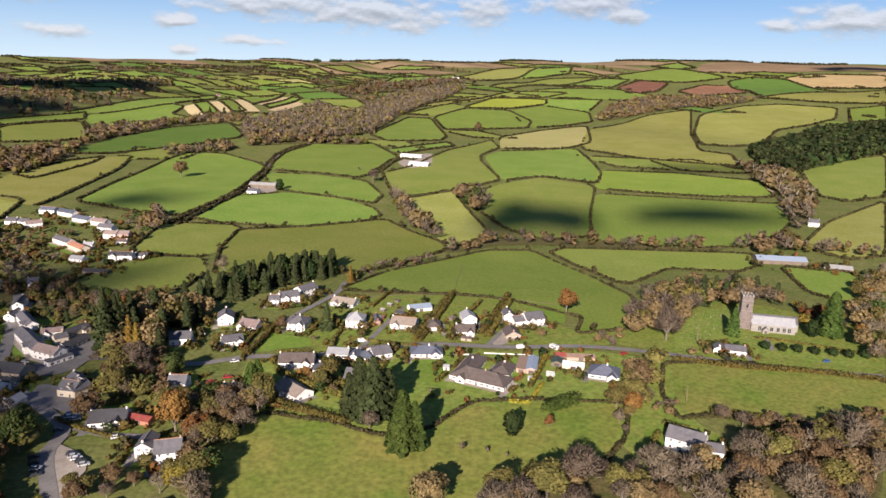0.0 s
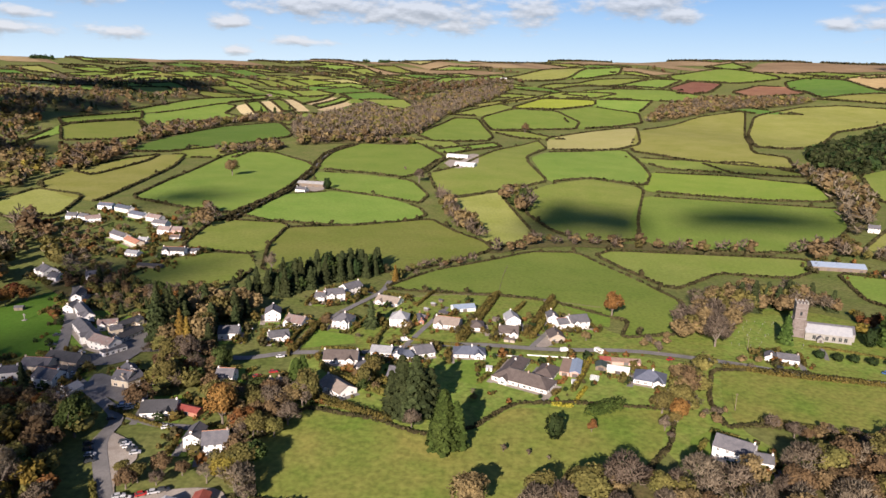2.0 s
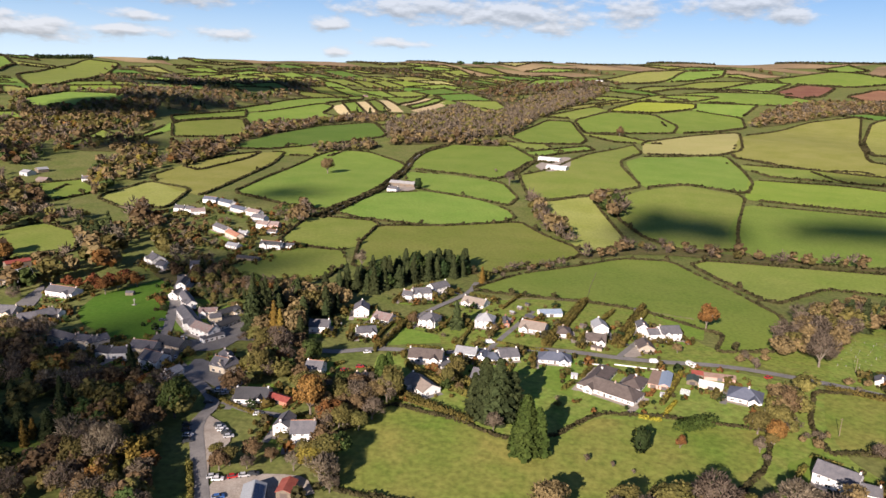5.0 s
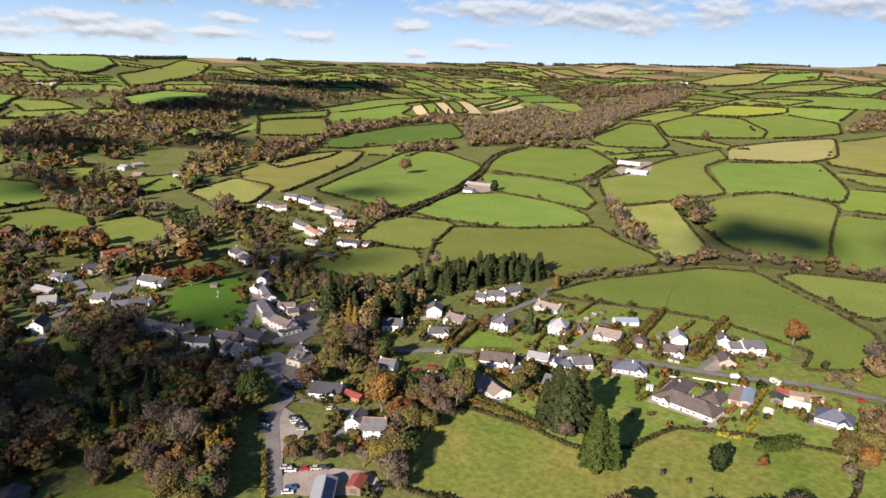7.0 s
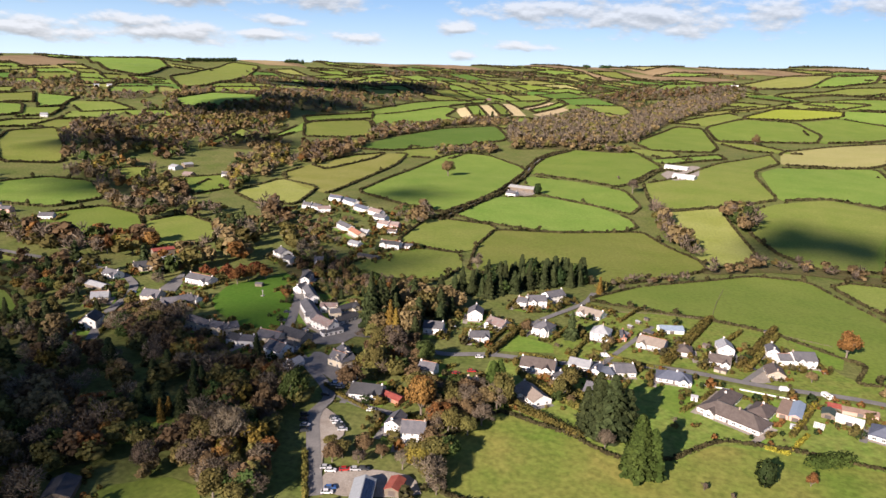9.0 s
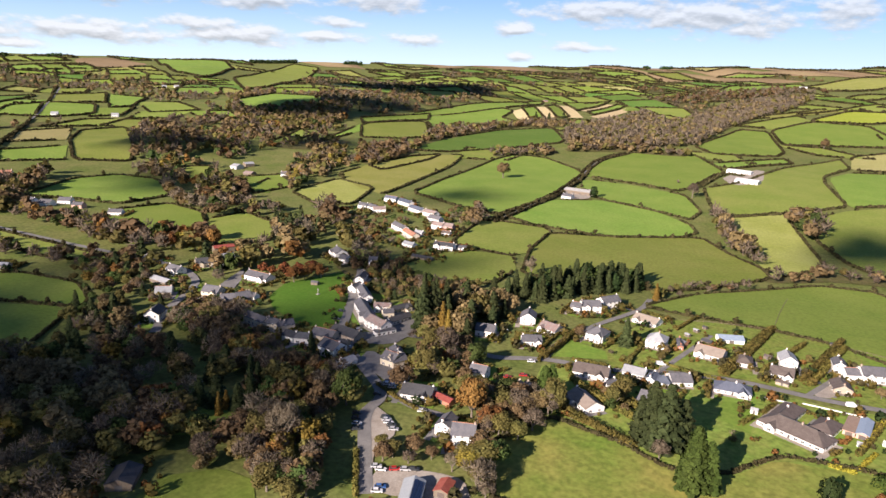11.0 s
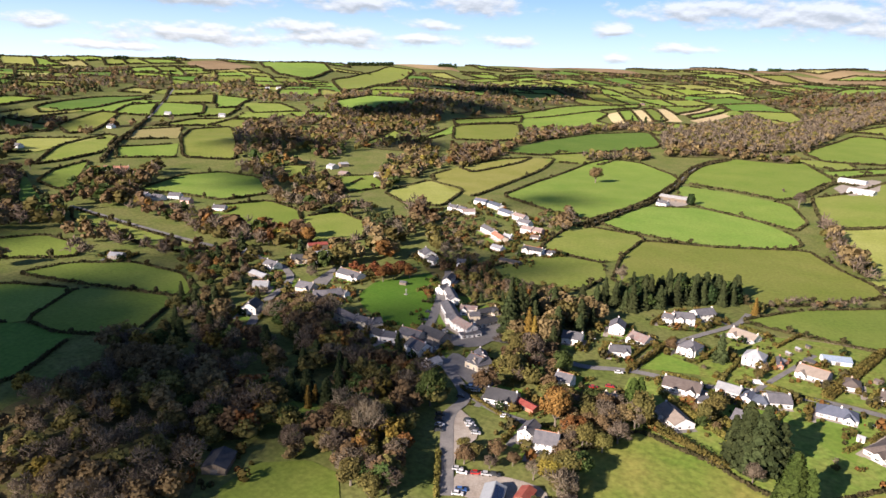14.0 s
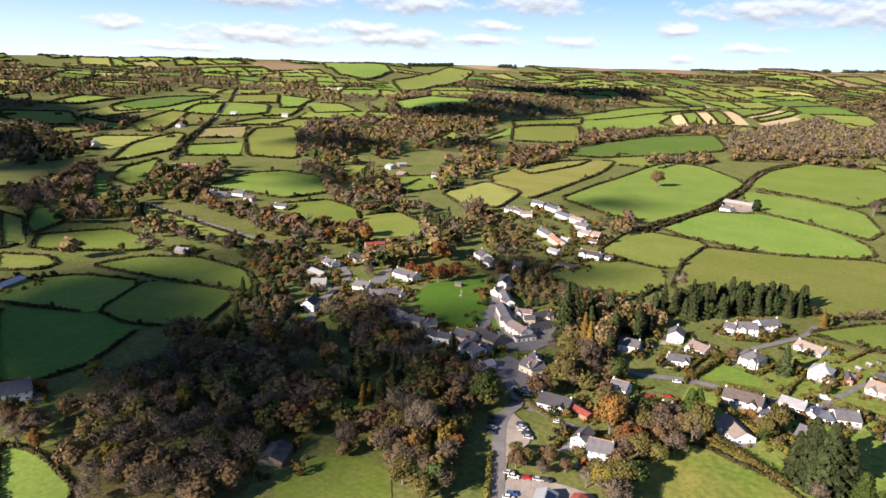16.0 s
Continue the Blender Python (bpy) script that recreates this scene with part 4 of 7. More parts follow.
def far_country():
    """Beyond the near farms: small hedged fields, copses and moor up to the skyline."""
    rr = random.Random(11)
    rows = []
    r = 1200.0
    while r < 4400:
        rows.append(r)
        r *= 1.075 if r < 2200 else 1.06
    cols = list(range(-40, 80, 1))

    def corner(i, j):
        rnd = random.Random(i * 977 + j * 31)
        a = j * 5.0 / (1 + 0.12 * i) + rnd.uniform(-1.2, 1.2) / (1 + 0.1 * i) + i * 1.7
        r = rows[i] * (1 + rnd.uniform(-0.018, 0.018) + 0.02 * math.sin(j * 0.9 + i))
        return -r * math.sin(radians(a)), r * math.cos(radians(a)), a

    for i in range(len(rows) - 1):
        for j in range(-40, 60):
            cs = [corner(i, j), corner(i, j + 1), corner(i + 1, j + 1), corner(i + 1, j)]
            if not -38 < sum(c[2] for c in cs) / 4 < 76:
                continue
            poly = [(c[0], c[1]) for c in cs]
            cx, cy = middle(poly)
            tests = [(cx, cy)] + [((x + cx) / 2, (y + cy) / 2) for x, y in poly]
            if any(inside(p, x, y) for p in FIELD_POLYS[:EXPLICIT] for x, y in tests) or any(inside(p, cx, cy) for p in WOOD_POLYS):
                continue
            poly = [(x + (cx - x) * 0.035, y + (cy - y) * 0.035) for x, y in poly]
            az = math.degrees(math.atan2(-cx, cy))
            k = rr.random()
            moor = rows[i] > (3300 if az < 10 else 3800) and az < 40
            if rows[i] < 3500 and k < (0.42 if az > 24 and rows[i] < 3000 else 0.3 if az > 14 else 0.18):
                wood(rr.choice(("brown", "bare", "dark", "brown")), poly, 15 + rows[i] * 0.0045, (8, 12))
            elif k < (0.46 if az > 24 else 0.38 if az > 14 else 0.24):
                continue
            elif moor and k < 0.85:
                field("moor", poly, False)
            else:
                field(rr.choices(("lush", "meadow", "dark", "olive", "beige", "bright"), (5, 5, 2.5, 2.5, 0.6, 1))[0], poly)


# ---- roads and yards ----
road([(-274.2, 421.6), (-223.6, 343.8), (-176.6, 317.1), (-156.5, 329.2), (-124.5, 313.5), (-97.9, 328), (-63.6, 330.5), (-41.7, 343), (-5.7, 352.5), (37.4, 349.6), (81.7, 356.1), (128.8, 346.8), (161, 336.3), (197, 331.2), (228.7, 327.4)], 5)
road([(-270, 1029), (-284, 1113), (-287, 1210), (-259, 1296)], 3.5)
road([(-260, 680), (-253, 841), (-270, 1029)], 3.5)
road([(-102, 1002), (-83, 1137), (-50, 1125)], 3.5)
road([(-97.9, 328), (-98.8, 353.2), (-88.5, 391.3), (-68.7, 439.1), (-68.5, 469.3)], 4)
road([(-41.7, 343), (-27.6, 397.3), (-23.5, 414.2)], 3)
road([(25.1, 348.5), (40.3, 383.8)], 3)
road([(-115.3, 181.5), (-131.6, 206.2), (-147.8, 231.2), (-148.7, 250.6), (-181.3, 277.3), (-209.2, 298.1), (-224, 331.1), (-258, 392.5), (-271.5, 420.8)], 5.5)
road([(-206.8, 294.7), (-223.2, 286.8), (-236.7, 284.9)], 5.5)
road([(-708, 368), (-618, 367), (-509, 362), (-434, 363.8), (-385.5, 357), (-352.1, 336.1), (-335.4, 310.6), (-324.9, 285.9), (-299.5, 252.5)], 5.5)
road([(-965, 560), (-1217, 757), (-1448, 978), (-2061, 1452)], 5)
road([(-114.9, 245.2), (-131.9, 245.9), (-146.4, 251.4)], 4)
yard([(-151.5, 234.1), (-147.5, 239.5), (-134.7, 232.7), (-126.7, 222.8), (-126.8, 214.6), (-128.0, 207.3), (-113.5, 182.5), (-117.3, 181.3), (-135.0, 206.8), (-146.5, 223.9)], "gravel")
yard([(-120.4, 193.9), (-115.9, 200.8), (-99.6, 205.6), (-88.6, 206.5), (-80.4, 195.7), (-113.5, 182.5)], "gravel")
yard([(-191.5, 316.1), (-187.7, 349.2), (-174.4, 324.5), (-176.5, 303), (-200, 295.2), (-214.1, 305.1)], "asphalt")
yard([(32.6, 369), (41.1, 374.3), (37.8, 354.6), (28.3, 352.1)], "gravel")
yard([(-247, 855), (-230, 934), (-209, 862), (-229, 818)], "gravel")
yard([(-81, 1107), (-25, 1228), (-21, 1070), (-59, 1037)], "gravel")
yard([(-181.3, 277.3), (-147, 257.5), (-145.8, 271.7), (-165.8, 284.7), (-184, 292.4)], "asphalt")
yard([(-350.7, 382.2), (-339.6, 353.2), (-317.7, 301.4), (-300.8, 293.3), (-322.7, 345.5)], "asphalt")
# ---- houses and barns: two corners of the front wall, depth, wall height ----
house(92.3, 249.2, 104.7, 241.7, 9.8, 5, "white", "slate", "gable")
house(105.1, 242.9, 113, 241, 7.3, 2.8, "white", "slate", "gable")
house(150.6, 352.9, 156.1, 351, 7.3, 2.6, "white", "slate", "gable")
house(156.4, 351.1, 166.9, 348.9, 7.3, 2.8, "white", "slate", "gable")
house(74.1, 313.2, 88.2, 309.2, 12.2, 2.8, "white", "blueslate", "hip")
house(63, 323.8, 73.4, 321.2, 6, 2.4, "cream", "white_metal", "gable")
house(67.1, 334.3, 81.8, 334.1, 5, 2.4, "pink", "brown_metal", "gable")
house(57.7, 326.2, 63, 325.2, 7, 2.4, "timber", "green_metal", "gable")
house(61.5, 336.1, 66.8, 335.8, 5, 2.2, "timber", "red_metal", "gable")
house(38.9, 317, 43.5, 316, 17, 2.6, "pink", "brown_metal", "flat")
house(43.8, 316, 48.5, 315.1, 17, 2.8, "pink", "blue_metal", "gable")
house(5.6, 307.2, 30.9, 294.2, 12.2, 2.8, "white", "brown", "hip")
house(8.1, 310.6, 16.9, 307.4, 24, 2.8, "white", "brown", "hip")
house(25.9, 312, 34.5, 308.7, 14, 2.8, "white", "brown", "hip")
house(-14.3, 332, 2.2, 333.3, 9.8, 2.6, "white", "blueslate", "hip")
house(-44.4, 299.2, -34.9, 298, 11, 3, "cream", "slate", "gable")
house(-79.2, 314.8, -61.9, 316.4, 11, 3, "white", "brown", "gable")
house(-74.5, 289.2, -62.6, 277.9, 9.8, 2.8, "white", "tan", "gable")
house(-100.9, 276.6, -93.5, 276.3, 11, 2.8, "cream", "tan", "gable")
house(-93.4, 276.9, -87.1, 278.6, 11, 3, "cream", "tan", "gable")
house(-122.7, 285.5, -114.5, 285.9, 8.5, 4.3, "white", "slate", "gable")
house(-57.6, 328.5, -46.6, 327.8, 8.5, 2.6, "white", "grey", "gable")
house(-45.8, 325.2, -40.9, 324.6, 8.5, 2.8, "white", "blueslate", "gable")
house(-40.7, 324.7, -33.3, 325.4, 8.5, 2.6, "white", "blueslate", "hip")
house(-33.1, 327.7, -24, 332.3, 9.8, 2.8, "white", "slate", "gable")
house(-63.2, 309.9, -60.4, 308.4, 7.3, 2.8, "white", "slate", "gable")
house(-112.7, 229.9, -106.5, 230.3, 9.8, 4.7, "white", "slate", "gable")
house(-103.6, 225.9, -94.4, 228.7, 9.8, 4.7, "white", "slate", "gable")
house(-141.1, 250.7, -126.9, 253.7, 11, 2.8, "white", "dark", "gable")
house(-128.6, 257.2, -117.9, 254.2, 5, 2.3, "brick", "red_metal", "gable")
house(-127.5, 371, -118.9, 373.3, 11, 4.7, "white", "slate", "gable")
house(-114.6, 365.7, -103.4, 362.1, 9.8, 3.3, "white", "redslate", "gable")
house(-114.5, 339.8, -104.9, 344.7, 8.5, 2.8, "white", "slate", "gable")
house(-143.3, 339.9, -132.5, 342.3, 9.8, 3.7, "white", "slate", "gable")
house(-108.2, 409.8, -101.7, 409.5, 7.3, 4.2, "white", "slate", "gable")
house(-101, 412.4, -90.2, 418.4, 8.5, 4.7, "white", "slate", "gable")
house(-90.5, 427.4, -82.4, 438.9, 8.5, 4.7, "white", "slate", "gable")
house(-70, 414.5, -55, 409.6, 9.8, 2.4, "white", "tan", "gable")
house(-87, 367.5, -76.6, 365.9, 11, 4.7, "white", "slate", "hip")
house(-54.6, 374.3, -44.3, 373.8, 11, 5, "white", "grey", "hip")
house(-37.8, 379.2, -34.8, 379.8, 12, 2.8, "brick", "slate", "gable")
house(-29, 376.1, -14.5, 373.4, 11, 2.8, "white", "tan", "gable")
house(-18.3, 403.9, -5.2, 408.8, 8, 2.8, "white", "blue_metal", "gable")
house(-7.7, 372.5, 1, 373.4, 11, 2.8, "white", "brown", "hip")
house(9, 366.4, 20.1, 366.3, 9.8, 2.8, "white", "brown", "gable")
house(13.8, 381.9, 21.9, 383.4, 11, 5, "white", "grey", "gable")
house(38.6, 391.3, 44.8, 391.9, 9.8, 4.7, "white", "slate", "gable")
house(51.6, 384.3, 62.8, 388.5, 9.8, 4.7, "white", "slate", "gable")
house(44.5, 383.1, 51.5, 385.9, 8.5, 3.7, "white", "slate", "gable")
house(37.7, 362.7, 46.1, 364, 11, 2.6, "stone", "brown", "gable")
house(-227.9, 343.8, -205.4, 321.2, 7.5, 4.6, "white", "slate", "gable")
house(-204.2, 319.8, -190.1, 313.9, 8, 4.8, "white", "redslate", "gable")
house(-190.1, 309.2, -183.5, 320, 4, 2.8, "white", "slate", "flat")
house(-201.9, 336.6, -197.2, 341.1, 6, 3.7, "cream", "slate", "gable")
house(-191.2, 328.2, -186.6, 344.2, 6, 2.8, "white", "dark", "gable")
house(-168.8, 278.6, -160.5, 277.2, 9, 4, "cream", "slate", "gable")
house(-159.9, 276.7, -156, 284.6, 8, 3.7, "cream", "slate", "gable")
house(-270, 290.8, -252.1, 286.8, 7, 4.2, "cream", "slate", "gable")
house(-251.6, 288, -239.6, 288.1, 7, 4.2, "cream", "slate", "gable")
house(-239.4, 288.2, -235.4, 294.8, 7, 4.2, "cream", "slate", "gable")
house(-232, 279, -224.1, 278.4, 7.3, 3.7, "white", "dark", "gable")
house(-223.6, 278.7, -216.2, 281.4, 7.3, 3.7, "white", "slate", "gable")
house(-219.5, 287.7, -205.9, 288, 9.8, 3.7, "cream", "slate", "gable")
house(-202.7, 278.5, -192.2, 281, 9.8, 3.7, "stone", "dark", "gable")
house(-322.4, 309.8, -310.8, 311.8, 9.8, 4.7, "cream", "slate", "gable")
house(-301.3, 305.1, -294.8, 311.7, 9, 3.7, "stone", "slate", "gable")
house(-293.6, 312.3, -289, 320.4, 10, 3.7, "stone", "slate", "gable")
house(-288.3, 320.7, -287.8, 325.7, 9.8, 3.7, "white", "slate", "gable")
house(-317.4, 260.6, -309.3, 264.7, 12, 5, "white", "dark", "gable")
house(-347.8, 295.3, -339.8, 301.6, 9.8, 3.7, "cream", "grey", "gable")
house(-388.1, 340.6, -375.7, 339.7, 8.5, 4.2, "white", "slate", "gable")
house(-432.7, 359.1, -419.3, 357.9, 7.3, 2.8, "cream", "grey", "gable")
house(-380.9, 320.2, -363.3, 317.9, 7.3, 2.8, "timber", "grey", "gable")
house(-380.9, 363, -372.5, 373.6, 11, 3.7, "cream", "dark", "gable")
house(-368.3, 372.6, -361.3, 384.2, 14, 4.7, "white", "grey", "gable")
house(-402.5, 403.7, -394.2, 418, 7, 4.7, "timber", "red_metal", "gable")
house(-328.8, 356.6, -308.4, 355.3, 9.8, 3.7, "white", "slate", "gable")
house(-319.8, 448.1, -308.9, 440.1, 9.8, 4.7, "white", "slate", "gable")
house(-302.1, 432.7, -294.1, 430.7, 8.5, 3.7, "white", "slate", "gable")
house(-273.9, 433.1, -265.7, 437.5, 8.5, 4.7, "white", "slate", "gable")
house(-242.1, 368.8, -226.1, 351.9, 6, 4.7, "white", "slate", "gable")
house(-99.0, 173.9, -92.0, 176.4, 20, 3.4, "timber", "solar", "gable")
house(-93.7, 192, -88.5, 192.6, 8, 2.8, "timber", "red_metal", "gable")
house(-408.6, 677.9, -392.0, 675.9, 8, 4.4, "white", "blueslate", "gable")
house(-387.8, 673.6, -367.5, 662.8, 8, 4.4, "white", "blueslate", "gable")
house(-359.1, 647.6, -338.8, 636.5, 8, 4.4, "white", "blueslate", "gable")
house(-334.8, 635.2, -318.3, 628.7, 8, 4.7, "white", "redslate", "gable")
house(-316.5, 610.2, -301.3, 606.4, 8, 4.7, "white", "slate", "gable")
house(-297.1, 582.2, -285.2, 580.1, 8, 5, "white", "redslate", "gable")
house(-285.6, 582.2, -275.1, 582.7, 8, 5, "pink", "redslate", "gable")
house(-277.9, 565.4, -269.1, 565.1, 6, 2.6, "white", "brown", "gable")
house(-330.4, 562.8, -311.0, 549.1, 7.5, 4.7, "white", "slate", "gable")
house(-308.6, 545.7, -289.7, 530.4, 7.5, 4.2, "cream", "red_tile", "gable")
house(-287.9, 508.9, -276.3, 505.9, 7, 2.6, "white", "grey", "gable")
house(-411.3, 626.7, -400.5, 626.4, 8, 4.2, "white", "slate", "gable")
house(-399.0, 626.2, -387.7, 622.4, 8, 4.2, "white", "slate", "gable")
house(-383.9, 615.2, -373.5, 623.9, 8, 4.2, "white", "redslate", "gable")
house(-260.3, 515.4, -242.4, 516.1, 7.5, 4.2, "white", "dark", "gable")
house(-242.9, 522.7, -234.0, 525.6, 6, 2.4, "white", "slate", "gable")
house(-260.0, 474.9, -241.4, 474.2, 6, 2.3, "timber", "dark", "gable")
house(-300.1, 552.7, -291.3, 551.7, 6, 2.4, "white", "grey", "gable")
house(-721.9, 762.6, -708.5, 760.9, 14, 4.7, "grey_metal", "grey", "gable")
house(-671.1, 732.9, -657.6, 733.9, 12.2, 3.7, "timber", "redslate", "gable")
house(-711.4, 783.6, -705.8, 795.9, 11, 4.7, "timber", "grey", "gable")
house(-620.1, 751.3, -608.2, 757.8, 9.8, 4.7, "white", "slate", "gable")
house(-868.9, 497.3, -847.3, 519.6, 14, 5.6, "white", "red_tile", "gable")
house(-710.8, 446.1, -697.4, 444.6, 9.8, 4.7, "white", "slate", "gable")
house(-692.1, 448.2, -679.2, 452.4, 11, 3.7, "white", "slate", "gable")
house(-689, 468.1, -677.1, 474.4, 11, 3.7, "white", "slate", "gable")
house(-658.4, 462.3, -647.4, 465.8, 8.5, 3.7, "pink", "slate", "gable")
house(-601.1, 460.3, -589.5, 467.2, 9.8, 3.3, "white", "slate", "gable")
house(-315.4, 94.5, -311.6, 105.5, 11, 4.7, "white", "slate", "gable")
house(-1272.1, 743.6, -1258.7, 744.5, 11, 4.7, "white", "slate", "gable")
house(-1107.6, 497.5, -1094.4, 500.1, 9.8, 4.7, "white", "slate", "gable")
house(-195.1, 139, -187.3, 143.9, 12, 2.8, "timber", "dark", "gable")
house(-485.5, 154.7, -495.7, 173, 8, 2.8, "timber", "blue_metal", "gable")
house(-501.2, 284.9, -491.5, 290.1, 7.3, 2.8, "stone", "grey", "gable")
house(-1739.8, 1559.7, -1730.9, 1569.8, 14, 4.7, "white", "grey", "gable")
house(-1717, 1587.2, -1708.9, 1598.1, 14, 4.7, "white", "grey", "gable")
house(-1285.7, 1014.3, -1275.7, 1023.3, 12, 4.7, "white", "grey", "gable")
house(-1361.1, 929.7, -1350.9, 938.5, 12.2, 4.7, "white", "grey", "gable")
house(-77.1, 1156.3, -41.5, 1144.1, 10, 4.7, "white", "white_metal", "gable")
house(-58.4, 1062.9, -27.5, 1053.8, 14, 4.7, "grey_metal", "white_metal", "gable")
house(-252.5, 875.4, -216.8, 869.3, 12, 4.7, "timber", "grey_metal", "gable")
house(-243.4, 833.7, -230.3, 830.7, 9.8, 3.7, "white", "slate", "gable")
house(269.3, 570, 310.7, 566, 13, 3.7, "timber", "blue_metal", "gable")
house(316.2, 550.8, 336.9, 544.5, 10, 2.8, "timber", "grey_metal", "gable")
house(390.2, 723.7, 400, 719.3, 9.8, 4.7, "white", "slate", "gable")
house(-749.4, 2282.4, -740.7, 2292.7, 12.2, 4.7, "pink", "redslate", "gable")
house(10, 3071.4, 44.2, 3073.8, 14, 5.6, "white", "white_metal", "gable")
house(-201, 345.5, -194.8, 359.2, 6, 2.8, "cream", "dark", "gable")
house(-213.8, 344.1, -204.3, 348.5, 6, 3.7, "white", "redslate", "gable")
house(-205.6, 276, -194.1, 273.6, 9.8, 4.2, "white", "slate", "gable")
house(-213.5, 297.2, -195.2, 294.4, 9.8, 3.7, "stone", "dark", "gable")
house(-242.6, 367.3, -242.5, 377.2, 6, 4, "white", "slate", "gable")
house(-250.7, 389.6, -255.3, 403.2, 6, 4, "white", "dark", "gable")
house(-165.7, 285.3, -161.2, 289.3, 8, 4.2, "white", "slate", "gable")
house(-187.5, 266.6, -181, 265, 8.5, 2.8, "white", "grey", "gable")

# ---- the church ----
def church():
    top = new("church")
    a, b = Vector((186.7, 389.5)), Vector((210.7, 384.4))
    turn = math.atan2(b.y - a.y, b.x - a.x)
    L, D, H = 24.5, 9.0, 5.2
    c = (a + b) / 2 + Vector((-math.sin(turn), math.cos(turn))) * D / 2
    CLEAR.append((c.x, c.y, 15))
    top.matrix_world = Matrix.Translation((c.x, c.y, height(c.x, c.y) - 0.1)) @ Matrix.Rotation(turn, 4, "Z")
    tagged(top, "grey stone parish church with a battlemented west tower", "church")
    rise = 3.6
    vs, fs = prism([(-D / 2, -1), (D / 2, -1), (D / 2, H), (0, H + rise), (-D / 2, H)], -L / 2, L / 2)
    child("nave", mesh_of("nave", vs, fs, ASHLAR), top)
    vs, fs = prism([(-D / 2 - 0.3, H - 0.25), (0, H + rise + 0.03), (D / 2 + 0.3, H - 0.25), (D / 2 + 0.3, H - 0.07), (0, H + rise + 0.25), (-D / 2 - 0.3, H - 0.07)], -L / 2 - 0.1, L / 2 + 0.1)
    child("roof", mesh_of("roof", vs, fs, ROOFS["grey"][1]), top, "pale slate roof")
    # north aisle with its own darker roof
    vs, fs = prism([(0.3, -1), (D / 2 + 4.5, -1), (D / 2 + 4.5, H), (D / 2 + 0.6, H + rise * 0.9), (0.3, H)], -L / 2 + 1, L / 2 + 2.5)
    child("aisle", mesh_of("aisle", vs, fs, ASHLAR), top)
    vs, fs = prism([(0.2, H - 0.2), (D / 2 + 0.6, H + rise * 0.92), (D / 2 + 4.8, H - 0.2), (D / 2 + 4.8, H), (D / 2 + 0.6, H + rise * 0.92 + 0.2), (0.2, H)], -L / 2 + 0.9, L / 2 + 2.7)
    child("roof", mesh_of("roof", vs, fs, ROOFS["slate"][1]), top, "darker slate aisle roof")
    # tower
    S, T = 6.4, 21.0
    m = Matrix.Translation((-L / 2 - S / 2, 1.2, 0))
    tw = box_part("tower", top, m, (-S / 2, -S / 2, -1), (S / 2, S / 2, T), RED_STONE, "tall reddish stone tower")
    z0 = (T + 1) / 2
    for lev in (6.5, 13.0, 19.2):
        box_part("string_course", tw, Matrix.Translation((0, 0, lev - z0)), (-S / 2 - 0.12, -S / 2 - 0.12, -0.12), (S / 2 + 0.12, S / 2 + 0.12, 0.12), ASHLAR)
    for k in range(4):
        r = Matrix.Rotation(k * math.pi / 2, 4, "Z")
        for i in range(4):
            x = -S / 2 + 0.5 + i * (S - 1.0) / 3
            box_part("merlon", tw, r @ Matrix.Translation((x, -S / 2 + 0.2, z0)), (-0.45, -0.25, 0), (0.45, 0.25, 1.0), ASHLAR)
        box_part("belfry_window", tw, r @ Matrix.Translation((0, -S / 2, 16.0 - z0)), (-0.6, -0.05, -1.1), (0.6, 0.1, 1.1), GLASS, "dark louvred belfry opening")
        for sx in (-1, 1):
            box_part("buttress", tw, r @ Matrix.Translation((sx * (S / 2 - 0.4), -S / 2, -z0)), (-0.4, -0.6, 0), (0.4, 0, 12), RED_STONE)
    for i, x in enumerate((-7.5, -0.8, 2.8, 6.2, 9.0)):
        w = box_part("window", top, Matrix.Translation((x, -D / 2, 2.6)), (-0.8, -0.08, -1.2), (0.8, 0.1, 1.2), GLASS, "tall leaded church window")
        box_part("mullion", w, Matrix.Identity(4), (-0.08, -0.14, -1.2), (0.08, -0.06, 1.2), ASHLAR)
        box_part("surround", w, Matrix.Identity(4), (-1.0, -0.06, -1.4), (1.0, 0.02, 1.45), ASHLAR)
    # porch
    m = Matrix.Translation((-4.5, -D / 2 - 1.4, 0)) @ Matrix.Rotation(math.pi / 2, 4, "Z")
    vs, fs = prism([(-1.7, -0.5), (1.7, -0.5), (1.7, 2.4), (0, 4.0), (-1.7, 2.4)], -1.4, 1.4)
    p = child("porch", mesh_of("porch", vs, fs, ASHLAR), top, "gabled stone porch")
    p.matrix_local = m
    vs, fs = prism([(-2.0, 2.2), (0, 4.05), (2.0, 2.2), (2.0, 2.4), (0, 4.25), (-2.0, 2.4)], -1.6, 1.5)
    child("roof", mesh_of("porch_roof", vs, fs, ROOFS["slate"][1]), p)
    box_part("door", top, Matrix.Translation((-4.5, -D / 2 - 2.8, 0)), (-0.7, -0.06, 0), (0.7, 0.05, 2.1), DOOR, "dark church door")
    box_part("chimney", top, Matrix.Translation((-L / 2 + 0.6, 0, H + rise)), (-0.3, -0.3, -0.5), (0.3, 0.3, 0.8), ASHLAR)
    # churchyard
    rr = random.Random(5)
    vs, fs = prism([(-0.07, -0.2), (0.07, -0.2), (0.07, 0.85), (-0.07, 0.85)], -0.32, 0.32)
    vs += [(-0.32, -0.07, 0.85), (0.32, -0.07, 0.85), (0.32, 0.07, 0.85), (-0.32, 0.07, 0.85), (-0.18, -0.07, 1.05), (0.18, -0.07, 1.05), (0.18, 0.07, 1.05), (-0.18, 0.07, 1.05)]
